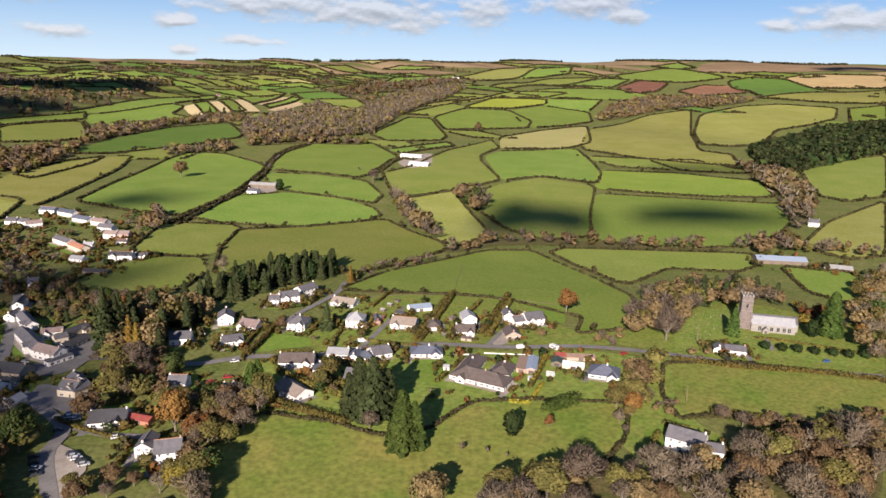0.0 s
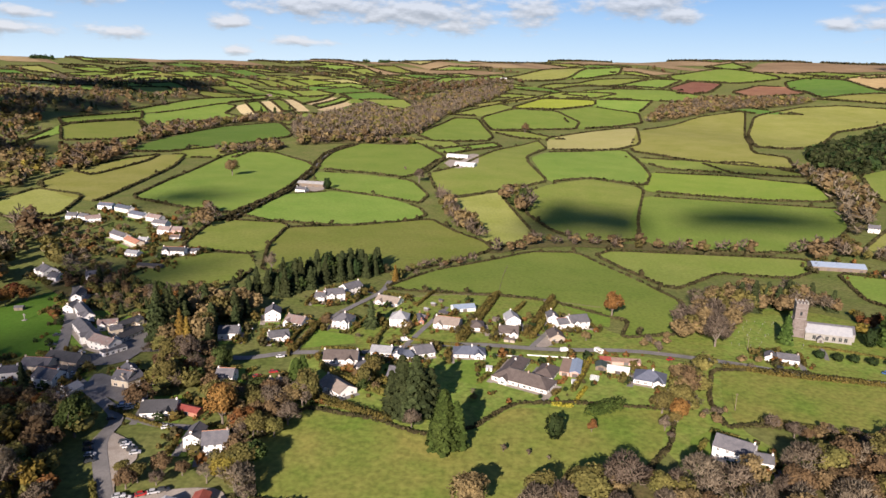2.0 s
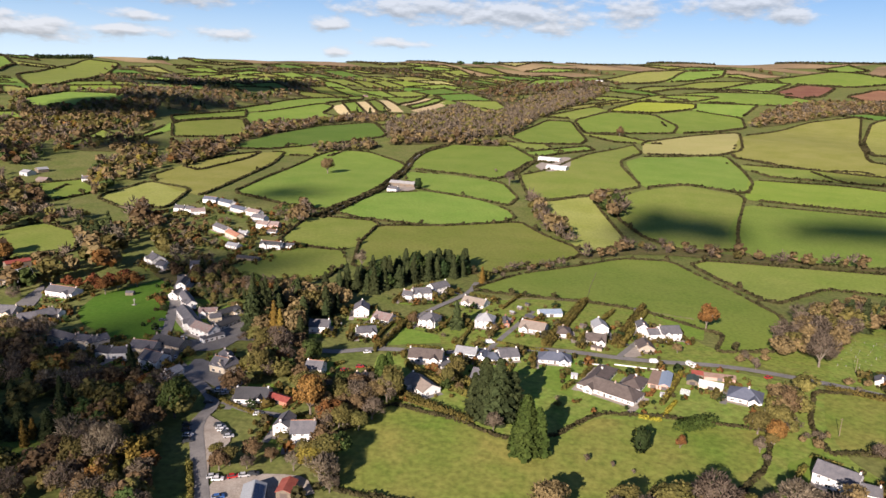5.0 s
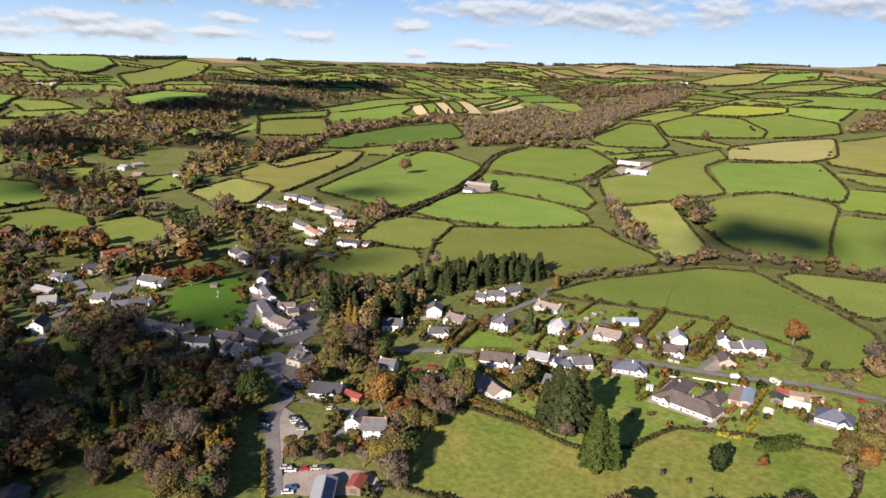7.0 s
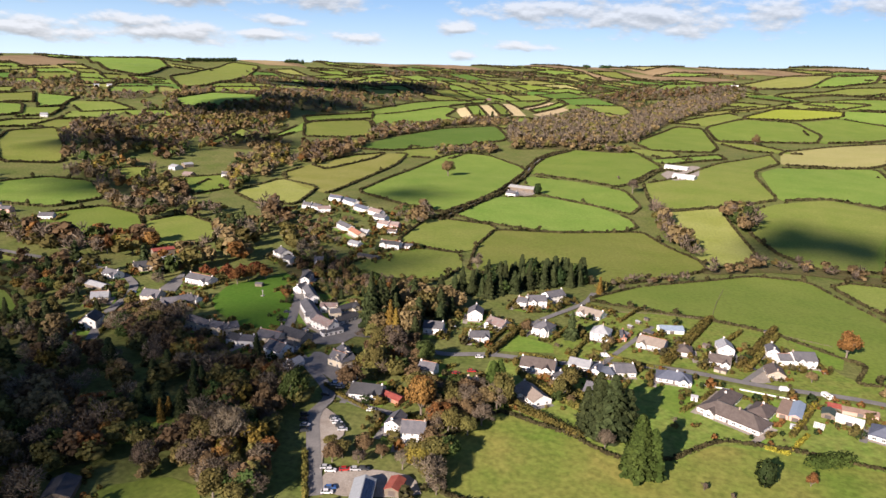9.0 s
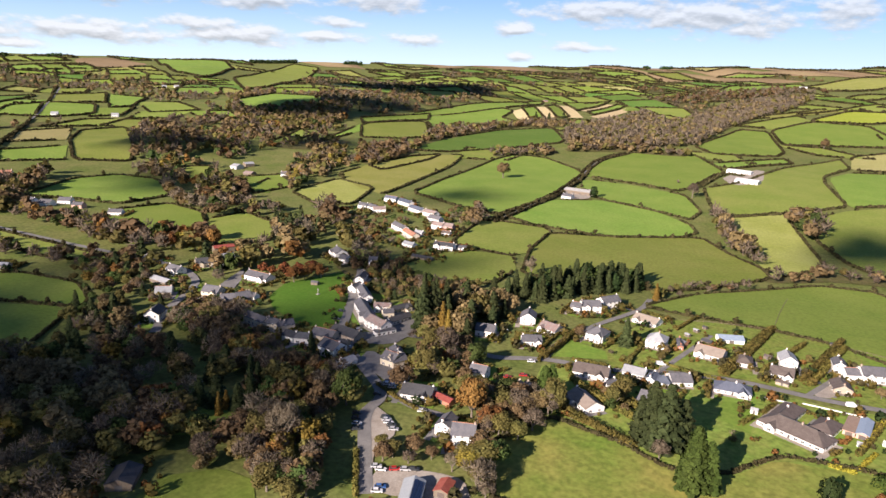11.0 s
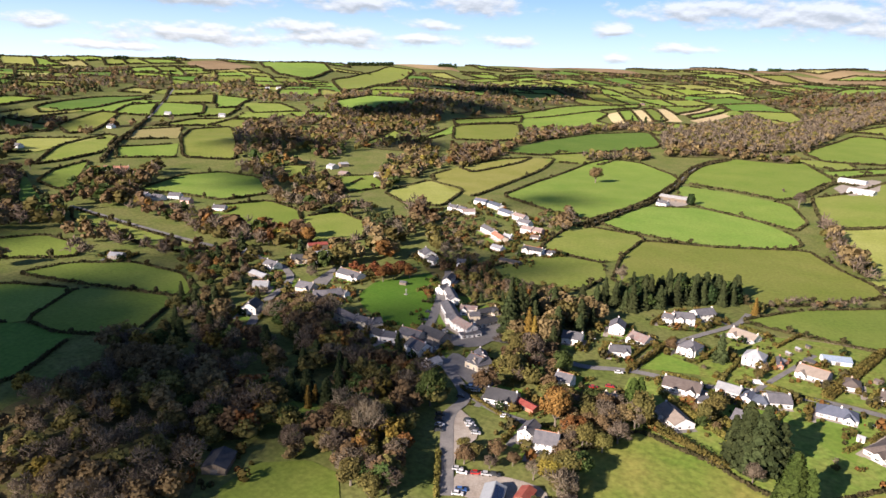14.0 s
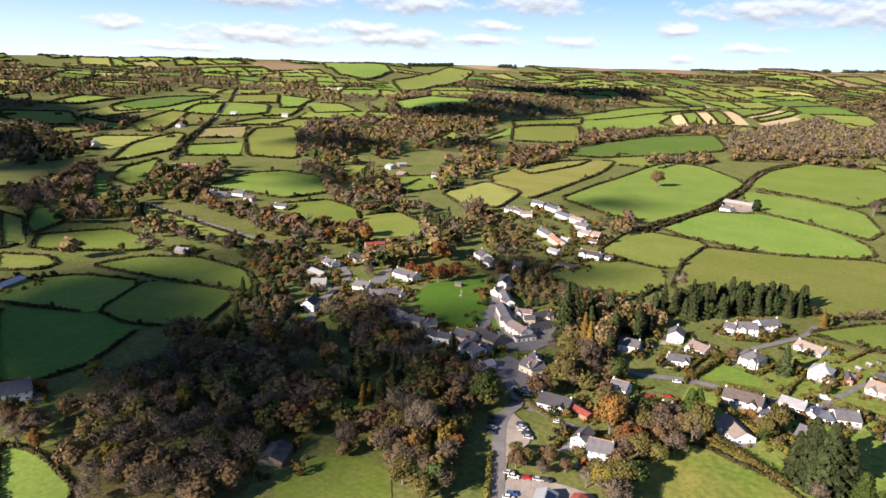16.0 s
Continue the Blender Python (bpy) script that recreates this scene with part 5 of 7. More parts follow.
    fs += [(8, 9, 13, 12), (10, 11, 15, 14), (9, 10, 14, 13), (11, 8, 12, 15), (12, 13, 14, 15)]
    stone = mesh_of("gravestone", vs, fs, ASHLAR)
    for i in range(9):
        for j in range(8):
            x, y = 140 + j * 5.4 + i * 2.9 + rr.uniform(-1, 1), 374 + i * 5.2 + rr.uniform(-0.8, 0.8)
            if rr.random() < 0.3 or math.hypot(x - 182, y - 391) < 10 or x > 190:
                continue
            g = new("gravestone", stone)
            s = rr.uniform(0.8, 1.4)
            g.matrix_world = Matrix.Translation((x, y, height(x, y) + 0.1)) @ Matrix.Rotation(turn + 1.4 + rr.uniform(-0.1, 0.1), 4, "Z") @ Matrix.Rotation(rr.uniform(-0.12, 0.12), 4, "X") @ Matrix.Scale(s, 4)
            tagged(g, "weathered grey gravestone in the churchyard grass", "gravestone", "churchyard gravestones")
    road([(190.4, 379), (188.4, 367), (185.4, 358)], 2.4, "path")
    for x, y in ((182.8, 361.7), (191.2, 359.3), (199.3, 358.4), (207.8, 356.0), (217.1, 354.6), (224.9, 353.0), (234.2, 353.2)):
        me = proto("yew", 0)[1]
        t = new("topiary_bush")
        t.matrix_world = Matrix.Translation((x, y, height(x, y) - 0.3)) @ Matrix.Diagonal((0.82, 0.82, 0.5, 1))
        tagged(t, "clipped round dark yew bush", "bush", "row of clipped churchyard bushes")
        child("crown", me, t)


# ---- vehicles, poles, walls ----
def car_meshes(paint, van):
    L, W = (5.2, 2.0) if van else (4.2, 1.75)
    prof = [(-L / 2, 0.35), (L / 2, 0.35), (L / 2, 0.75), (L / 2 - 0.9, 0.95), (-L / 2 + 0.15, 0.95), (-L / 2, 0.8)]
    body = [(-W / 2, prof), (W / 2, prof)]
    n = len(prof)
    vs = [(x, y, z) for y, pr in body for x, z in pr]
    fs = [tuple(range(n - 1, -1, -1)), tuple(range(n, 2 * n))] + [(i, (i + 1) % n, (i + 1) % n + n, i + n) for i in range(n)]
    b = mesh_of("body", vs, fs, CARS[paint])
    top = 2.1 if van else 1.45
    prof2 = [(-L / 2 + 0.15, 0.94), (L / 2 - 1.0, 0.94), (L / 2 - 1.65, top), (-L / 2 + (0.2 if van else 0.7), top)]
    w = W / 2 - 0.12
    vs = [(x, (-w if k else w) * (1 if z < 1 else 0.85), z) for k in (1, 0) for x, z in prof2]
    fs = [(3, 2, 1, 0), (4, 5, 6, 7), (0, 1, 5, 4), (1, 2, 6, 5), (2, 3, 7, 6), (3, 0, 4, 7)]
    c = mesh_of("cabin", vs, fs, CARS[paint] if van else GLASS)
    vs = [(x * 0.97, y * 0.9, z) for x, y, z in ((-L / 2 + 0.75, -w, top + 0.01), (L / 2 - 1.65, -w, top + 0.01), (L / 2 - 1.65, w, top + 0.01), (-L / 2 + 0.75, w, top + 0.01))]
    vs += [(x, y, z + 0.05) for x, y, z in vs]
    r = mesh_of("roof", vs, [(3, 2, 1, 0), (4, 5, 6, 7), (0, 1, 5, 4), (1, 2, 6, 5), (2, 3, 7, 6), (3, 0, 4, 7)], CARS[paint])
    wv, wf = [], []
    limb(wv, wf, (0, -0.11, 0), (0, 0.11, 0), 0.32, 0.32, 12)
    wf += [tuple(range(12)), tuple(range(23, 11, -1))]
    wh = mesh_of("wheel", wv, wf, RUBBER)
    return b, c, r, wh, L, W


CAR_MESH = {}
PARKED = 0


def park(paint, x, y, van=False):
    global PARKED
    PARKED += 1
    if (paint, van) not in CAR_MESH:
        CAR_MESH[paint, van] = car_meshes(paint, van)
    b, c, r, wh, L, W = CAR_MESH[paint, van]
    top = new("van" if van else "car")
    top.matrix_world = Matrix.Translation((x, y, height(x, y) + 0.36)) @ Matrix.Rotation(0.35 + (PARKED % 3) * 0.1, 4, "Z")
    tagged(top, ("%s panel van parked on the road" if van else "parked %s hatchback car") % paint, "van" if van else "car", "parked vehicles")
    child("body", b, top)
    child("cabin", c, top, "dark glass windows")
    child("roof", r, top)
    for sx in (-1, 1):
        for sy in (-1, 1):
            o = child("wheel", wh, top)
            o.matrix_local = Matrix.Translation((sx * L * 0.3, sy * (W / 2 - 0.1), 0.32))
    return top


def park_van(x, y):
    park("white", x, y, True)


def pole(x, y, tall=8.5):
    top = new("telegraph_pole")
    top.matrix_world = Matrix.Translation((x, y, height(x, y)))
    tagged(top, "slim wooden telegraph pole in the grass", "pole", "telegraph poles")
    vs, fs = [], []
    limb(vs, fs, (0, 0, -0.5), (0, 0, tall), 0.16, 0.11, 8)
    child("post", mesh_of("post", vs, fs, WOOD), top)
    box_part("crossarm", top, Matrix.Translation((0, 0, tall - 0.5)), (-0.7, -0.06, -0.06), (0.7, 0.06, 0.06), WOOD)


def shed(x, y, turn, w, d, tall, walls, roof, label):
    """A garden shed with boarded sides, a lean roof and a door."""
    top = tagged(new("shed"), label, "shed", "garden sheds")
    top.matrix_world = Matrix.Translation((x, y, height(x, y) + 0.1)) @ Matrix.Rotation(turn, 4, "Z")
    vs, fs = prism([(-d / 2, -0.4), (d / 2, -0.4), (d / 2, tall), (0, tall + d * 0.22), (-d / 2, tall)], -w / 2, w / 2)
    child("wall", mesh_of("wall", vs, fs, WALLS[walls][1]), top)
    e, r, k = tall - 0.12, tall + d * 0.22, d / 2 + 0.2
    vs, fs = prism([(-k, e), (0, r), (k, e), (k, e + 0.1), (0, r + 0.12), (-k, e + 0.1)], -w / 2 - 0.15, w / 2 + 0.15)
    child("roof", mesh_of("roof", vs, fs, ROOFS[roof][1]), top)
    box_part("door", top, Matrix.Translation((0, -d / 2, 0)), (-0.45, -0.06, 0), (0.45, 0.04, min(1.9, tall - 0.1)), DOOR)
    return top


def greenhouse(x, y, turn):
    """An aluminium greenhouse: glazed box with ribs."""
    top = tagged(new("greenhouse"), "small glazed greenhouse with pale metal ribs on a lawn", "greenhouse")
    top.matrix_world = Matrix.Translation((x, y, height(x, y) + 0.15)) @ Matrix.Rotation(turn, 4, "Z")
    vs, fs = prism([(-1.3, 0), (1.3, 0), (1.3, 1.6), (0, 2.4), (-1.3, 1.6)], -2, 2)
    child("glazing", mesh_of("glazing", vs, fs, CONSERVATORY), top)
    for i in range(5):
        for sy in (-1, 1):
            box_part("rib", top, Matrix.Translation((i - 2, sy * 1.32, 0)), (-0.05, -0.04, 0), (0.05, 0.04, 1.62), PAINT)
            box_part("rafter", top, Matrix.Translation((i - 2, sy * 1.3, 1.6)) @ Matrix.Rotation(-sy * math.atan2(0.8, 1.3), 4, "X"), (-0.05, min(0, -sy * 1.55), 0), (0.05, max(0, -sy * 1.55), 0.06), PAINT)
    box_part("ridge", top, Matrix.Translation((0, 0, 2.4)), (-2.05, -0.06, -0.02), (2.05, 0.06, 0.08), PAINT)


def caravan(x, y, turn):
    top = tagged(new("caravan"), "white touring caravan parked beside a drive", "caravan")
    top.matrix_world = Matrix.Translation((x, y, height(x, y) + 0.3)) @ Matrix.Rotation(turn, 4, "Z")
    vs, fs = prism([(-2.7, 0.6), (2.7, 0.6), (2.9, 1.3), (2.6, 2.5), (-2.4, 2.6), (-2.9, 1.3)], -1.1, 1.1)
    body = child("body", mesh_of("body", vs, fs, PAINT), top)
    for sx in (-1, 1):
        box_part("window", body, Matrix.Translation((sx * 1.1, 0.4, 1.7)), (-0.03, -0.9, -0.3), (0.03, 0.9, 0.3), GLASS)
        wv, wf = [], []
        limb(wv, wf, (-0.1, 0, 0), (0.1, 0, 0), 0.32, 0.32, 12)
        wf += [tuple(range(12)), tuple(range(23, 11, -1))]
        child("wheel", mesh_of("wheel", wv, wf, RUBBER), top).matrix_local = Matrix.Translation((sx * 0.95, -0.2, 0.32))
    box_part("drawbar", top, Matrix.Translation((0, -3.2, 0.5)), (-0.08, -0.6, -0.05), (0.08, 0.6, 0.05), DOOR)


def fence(line, tall=1.15):
    """Posts and two rails along a field edge."""
    line = [tuple(p) for p in line]
    top = tagged(new("fence"), "weathered wooden post and rail fence on grass", "fence")
    pts = dense(line, 3.2)
    for i, (x, y) in enumerate(pts):
        z = height(x, y)
        box_part("post", top, Matrix.Translation((x, y, z)), (-0.09, -0.09, -0.3), (0.09, 0.09, tall), WOOD)
        if i:
            a, b = Vector((*pts[i - 1], height(*pts[i - 1]))), Vector((x, y, z))
            for h in (0.5, 1.0):
                vs, fs = [], []
                limb(vs, fs, a + Vector((0, 0, h)), b + Vector((0, 0, h)), 0.06, 0.06, 4)
                child("rail", mesh_of("rail", vs, fs, WOOD), top)


def monument(x, y):
    top = tagged(new("memorial_cross"), "pale stone memorial cross on a stepped base on the green", "monument")
    top.matrix_world = Matrix.Translation((x, y, height(x, y)))
    for i, k in enumerate((1.6, 1.1, 0.7)):
        box_part("step", top, Matrix.Translation((0, 0, 0.3 * i)), (-k, -k, -0.3 if not i else 0), (k, k, 0.3), ASHLAR)
    box_part("shaft", top, Matrix.Translation((0, 0, 0.9)), (-0.2, -0.2, 0), (0.2, 0.2, 3.6), ASHLAR)
    box_part("crosspiece", top, Matrix.Translation((0, 0, 3.6)), (-0.8, -0.16, -0.2), (0.8, 0.16, 0.2), ASHLAR)


def garden_wall(line, material, tall=0.9, label="low white garden wall"):
    vs, fs = [], []
    pts = dense([tuple(p) for p in line], 3)
    for i, (x, y) in enumerate(pts):
        a, b = pts[max(0, i - 1)], pts[min(len(pts) - 1, i + 1)]
        d = math.dist(a, b) or 1
        nx, ny = -(b[1] - a[1]) / d * 0.15, (b[0] - a[0]) / d * 0.15
        z = height(x, y)
        vs += [(x - nx, y - ny, z - 0.3), (x - nx, y - ny, z + tall), (x + nx, y + ny, z + tall), (x + nx, y + ny, z - 0.3)]
        if i:
            k = 4 * i
            fs += [(k - 4 + j, k - 4 + (j + 1) % 4, k + (j + 1) % 4, k + j) for j in range(4)]
    fs += [(0, 1, 2, 3), tuple(range(len(vs) - 1, len(vs) - 5, -1))]
    tagged(new("garden_wall", mesh_of("garden_wall", vs, fs, material)), label, "wall")


GARDENS = len(CLEAR)
church()
# ---- fields: the kind of sward and the corners of each ----
field("garden", [(99.1, 344), (123.6, 340.2), (111.9, 298.8), (111.7, 271.5), (127.2, 245.2), (119.7, 232.9), (81, 232.5), (74.5, 254.6), (85.7, 285.2)])
field("garden", [(98.3, 360.2), (107.7, 385.5), (161.9, 448.5), (212.6, 449.4), (273.9, 400.5), (230.5, 330.3), (164.8, 338.1), (129.8, 350.1)])
field("garden", [(-96.3, 322.3), (-62.5, 324.7), (-40.9, 336.8), (-5.5, 345.9), (36.9, 343.2), (80.4, 349.5), (99.1, 344), (85.7, 285.2), (44.6, 284.3), (13.8, 278.9), (-3.1, 254.3), (-19, 251.2), (-36.1, 259.2), (-71.3, 267.9), (-90.8, 284.5)])
field("garden", [(-74.6, 363.9), (-59.5, 427.7), (-23.4, 442), (45.1, 439.7), (76.4, 379.6), (108.8, 379), (101.2, 358.8), (37.8, 354.6), (-5.8, 356.7), (-42.3, 347.8), (-64.4, 335)])
field("lush", [(-406, 752), (-419, 882), (-440, 1095), (-432, 1172), (-374, 1169), (-303, 1093), (-278, 1045), (-267, 984), (-259, 861), (-263, 775), (-272, 693), (-324, 707)])
field("lush", [(-570, 909), (-560, 1001), (-534, 1066), (-528, 1003), (-534, 886)])
field("dark", [(-590, 1080), (-628, 1219), (-600, 1361), (-588, 1472), (-497, 1566), (-406, 1360), (-489, 1221), (-538, 1113)])
field("meadow", [(-835, 1299), (-784, 1483), (-660, 1263), (-679, 1194), (-740, 1147)])
field("lush", [(-882, 1375), (-836, 1596), (-800, 1513), (-848, 1321)])
field("lush", [(-813, 1568), (-740, 1864), (-694, 1830), (-682, 1703), (-624, 1669), (-647, 1590), (-706, 1386)])
field("stubble_strip", [(-698, 1839), (-690, 1913), (-604, 1738), (-624, 1699)])
field("lush", [(-690, 1913), (-680, 1976), (-584, 1780), (-604, 1738)])
field("stubble_strip", [(-680, 1976), (-668, 2053), (-559, 1820), (-584, 1780)])
field("lush", [(-668, 2053), (-675, 2159), (-541, 1861), (-559, 1820)])
field("stubble_strip", [(-675, 2159), (-646, 2204), (-500, 1866), (-534, 1838)])
field("stubble_strip", [(-559, 2040), (-549, 2334), (-515, 2316), (-528, 2034)])
field("lush", [(-528, 2034), (-515, 2316), (-479, 2284), (-497, 1972)])
field("stubble_strip", [(-496, 1920), (-469, 2239), (-435, 2213), (-457, 1888)])
field("lush", [(-679, 2299), (-564, 2400), (-564, 2033)])
field("lush", [(-863, 1454), (-846, 1937), (-761, 2295), (-707, 2080), (-749, 1886), (-829, 1595)])
field("lush", [(-264, 1046), (-287, 1175), (-278, 1261), (-210, 1355), (-143, 1330), (-86, 1150), (-107, 1012), (-125, 969), (-190, 1009)])
field("lush", [(-257, 1002), (-184, 977), (-114, 931), (-84, 851), (-88, 803), (-129, 829), (-195, 861), (-236, 924)])
field("lush", [(-264, 692), (-243, 807), (-194, 842), (-126, 812), (-88, 773), (-76, 742), (-87, 715), (-144, 670), (-218, 672)])
field("meadow", [(-163.8, 487), (-182.9, 564), (-190, 638), (-142, 659), (-64, 718), (-36, 664), (-9, 629), (-1, 598), (-57.9, 510.8), (-116.9, 482.8)])
field("meadow", [(-253, 545), (-271, 653), (-202, 654), (-190.5, 562.4), (-198.5, 537.8)])
field("meadow", [(-250.8, 450), (-241.7, 521.5), (-194.6, 526.8), (-180.1, 488.4), (-177.5, 444.1), (-214.7, 427.3)])
field("meadow", [(-86, 1002), (-41, 1069), (11, 1277), (93, 1469), (100, 1330), (55, 1181), (50, 1114), (75, 969), (32, 914), (-45, 840), (-70, 902)])
field("lush", [(-102, 1252), (-3, 1406), (9, 1346), (-69, 1206)])
field("olive", [(-49, 826), (9, 887), (20, 810), (38, 705), (42, 671), (8, 609), (-7, 660), (-29, 722)])
field("beige", [(109, 1333), (125, 1517), (221, 1615), (346, 1745), (288, 1427), (232, 1353)])
field("lush", [(72, 1172), (102, 1267), (250, 1341), (243, 1166), (236, 1076), (213, 978), (143, 1014), (83, 963)])
field("meadow", [(45, 873), (79, 932), (140, 990), (205, 945), (160, 773), (146, 674), (97, 654), (68, 703), (48, 776)])
field("bright", [(248, 1096), (374, 1107), (473, 1044), (434, 912), (348, 907), (255, 925), (212, 935)])
field("lush", [(198, 890), (300, 874), (424, 848), (386, 759), (336, 686), (280, 634), (221, 629), (161, 645), (148, 669), (159, 746)])
field("olive", [(341, 1650), (554, 1974), (716, 2072), (569, 1634), (491, 1362), (537, 1320), (506, 1200), (434, 1230), (343, 1270), (267, 1343)])
field("olive", [(712, 1956), (899, 2164), (1028, 2183), (1148, 2087), (1046, 1909), (914, 1801), (821, 1759), (670, 1500), (596, 1438), (530, 1443), (611, 1703)])
field("olive", [(1031, 2328), (1570, 2551), (1305, 2109), (1186, 2189)])
field("lush", [(1176, 2056), (1277, 2060), (1163, 1866), (1066, 1846)])
field("dark", [(1187, 2995), (1297, 3048), (1376, 2916), (1347, 2615), (1383, 2496), (1041, 2351), (1148, 2832)])
field("lime", [(51, 2012), (146, 2293), (307, 2258), (293, 2181), (178, 2052)])
field("lush", [(-25, 1824), (47, 1975), (170, 1990), (207, 1819), (187, 1686), (52, 1659), (1, 1636)])
field("lush", [(182, 1997), (291, 2136), (406, 2048), (378, 1881), (297, 1757), (204, 1688)])
field("lush", [(-157, 1476), (-105, 1805), (-43, 1794), (-8, 1523), (-17, 1451), (-114, 1394)])
field("meadow", [(-110, 1894), (13, 2109), (42, 2022), (-33, 1862)])
field("lush", [(332, 2271), (488, 2279), (413, 2087), (305, 2162)])
field("meadow", [(13, 2168), (208, 2432), (397, 2397), (310, 2311), (140, 2323)])
field("lush", [(225, 2401), (607, 2651), (708, 2480), (671, 2312), (533, 2314), (347, 2313)])
field("olive", [(-109, 2019), (69, 2330), (140, 2323), (13, 2127)])
field("olive", [(46, 3241), (245, 3604), (459, 3722), (321, 3200), (105, 2842)])
field("lush", [(302, 3138), (429, 3590), (627, 3670), (548, 3355), (421, 3190)])
field("meadow", [(159, 2608), (410, 3100), (683, 3230), (480, 2915), (216, 2533)])
field("lush", [(504, 2917), (699, 3181), (787, 3128), (630, 2754)])
field("lush", [(797, 3335), (1069, 3499), (1200, 3108), (980, 3031), (787, 3128)])
field("plough", [(672, 2765), (822, 3072), (920, 2990), (772, 2635), (641, 2530)])
field("plough", [(871, 2648), (1044, 2934), (1158, 2871), (1044, 2482), (867, 2481)])
field("moor", [(1124, 3253), (1357, 3773), (1788, 3745), (2156, 3546), (1952, 3197), (1540, 3264), (1297, 3233)])
field("stubble", [(1408, 2951), (1555, 3037), (1868, 3053), (1607, 2614), (1394, 2666)])
field("moor", [(578, 3945), (994, 4121), (1376, 3915), (1173, 3851), (789, 3756)])
field("lush", [(1072, 3707), (1242, 3878), (1199, 3519), (1095, 3406)])
field("lush", [(-455, 2546), (-335, 2732), (-153, 2598), (-184, 2463), (-330, 2377)])
field("lush", [(-282, 2640), (-238, 3182), (16, 3396), (39, 3073), (-113, 2637)])
field("meadow", [(587, 1127), (726, 1250), (833, 1316), (597, 927), (524, 887), (510, 928)])
field("olive", [(343, 636), (424, 740), (575, 890), (403, 611), (360, 593)])
field("meadow", [(101, 594), (118, 613), (272, 601), (266, 566), (233.6, 540.9), (186.9, 553.6), (138.5, 489.9)])
field("lush", [(-64.7, 448.1), (-35.8, 506.7), (38.3, 593.3), (79, 598), (108.8, 514.3), (127.5, 453.5), (111, 390.7), (77.1, 379.7), (85, 408.8), (65.7, 423.7), (45.3, 442.3), (14.9, 448.3), (-23.6, 446.1)])
field("pasture", [(-84.9, 234.6), (-71, 266.9), (-36, 258.3), (-18.9, 249.8), (-3, 252.1), (13.8, 278.9), (44.6, 284.3), (82.8, 283.9), (73.4, 254.5), (57.6, 233.1), (26.3, 217.8), (21.5, 207.2), (-70.2, 202.7), (-76.8, 218.7)])
field("pasture", [(121.3, 331.1), (154.2, 334.2), (224.6, 320.4), (199.6, 279.9), (151.7, 278.3), (123.5, 280.1), (110.1, 275.4), (111, 298.8)])
field("lawn", [(87.2, 260.9), (101.4, 271.7), (121.2, 252.5), (127.1, 248.6), (117.4, 233.5), (96.8, 228.6), (83.8, 234.5)])
field("lush", [(286, 553), (330, 541), (326, 507), (294.2, 455.9), (275, 487.2)])
field("garden", [(136.1, 374.4), (170.5, 427.4), (191.5, 435.6), (182.8, 388.2), (179.2, 368.1), (235.2, 351), (225, 338.9), (173.4, 351.1), (130.6, 352.6)])
field("lawn", [(24.1, 331.4), (41.9, 332.9), (41.5, 315.2), (33.4, 286.9), (27.1, 289.3), (38, 316.9)])
field("lawn", [(52.3, 322.9), (73.8, 315.8), (67.5, 283.8), (55.1, 285.7), (46.5, 299.6)])
field("lawn", [(-48.7, 292.9), (-29.5, 285.4), (-32.6, 269.1), (-48.4, 276)])
field("lawn", [(-94.9, 362.2), (-72.9, 355.3), (-66.4, 345.8), (-96.5, 333.4)])
field("lawn", [(55.9, 434.7), (80.6, 425.3), (75.2, 392.2), (67.3, 396.5), (42.8, 413.3)])
field("lawn", [(-9.3, 325.1), (5.1, 324), (3.7, 296.4), (-9.9, 304.8)])
field("lush", [(-750, 478), (-797, 570), (-787, 621), (-733, 634), (-647, 575), (-647, 509), (-699, 503)])
field("lush", [(-556, 410), (-611, 481), (-597, 535), (-539, 518), (-493, 478), (-485, 442), (-526, 427)])
field("lush", [(-586, 216), (-619, 234), (-603, 286), (-551, 288), (-528.4, 267.2), (-570, 224)])
field("meadow", [(-728, 240), (-687, 242), (-612, 215), (-603, 196)])
field("lush", [(-502.7, 224.3), (-503.3, 258.6), (-471.2, 287.4), (-422.7, 288.8), (-386.5, 271.7), (-375, 259.9), (-397, 253.8), (-455.5, 238.1)])
field("lush", [(-399.9, 182.1), (-437.6, 228.3), (-383.4, 248.2), (-369.7, 242.5), (-341.4, 202.4), (-374, 183.3)])
field("lush", [(-503.8, 161.1), (-482.6, 202.4), (-440.5, 223.4), (-403.8, 173.8), (-463.3, 146.9)])
# the dark sward on this field also carries cloud shade in its colour
field("dark", [(-445.3, 140.6), (-395.4, 170), (-364.6, 179.8), (-336.8, 140.1), (-333.4, 115.6), (-344.4, 105.2)])
field("lush", [(-276.8, 81.4), (-259.3, 86.3), (-236.4, 85.3), (-222.3, 78.8), (-235.5, 66.9)])
field("glade", [(-182.3, 136.6), (-184.7, 155.6), (-169.8, 168.9), (-155.6, 169), (-139.4, 152.3), (-168.1, 127.1)])
field("village_green", [(-287.1, 334.5), (-297, 363), (-277.1, 416.3), (-262.2, 397.4), (-217.6, 318.1), (-220.1, 305.7), (-244.3, 305.1), (-271.8, 319.1)])
field("meadow", [(-1051, 757), (-1164, 852), (-1161, 948), (-919, 755), (-857, 700), (-913, 654)])
field("beige", [(-1096, 679), (-1203, 763), (-1199, 854), (-1070, 749)])
field("lush", [(-1016, 615), (-998, 699), (-922, 638), (-956, 576)])
field("meadow", [(-973, 466), (-1072, 555), (-1170, 682), (-1129, 675), (-1009, 577), (-978, 505)])
field("lush", [(-865, 419), (-912, 458), (-950, 525), (-824, 434), (-809, 408)])
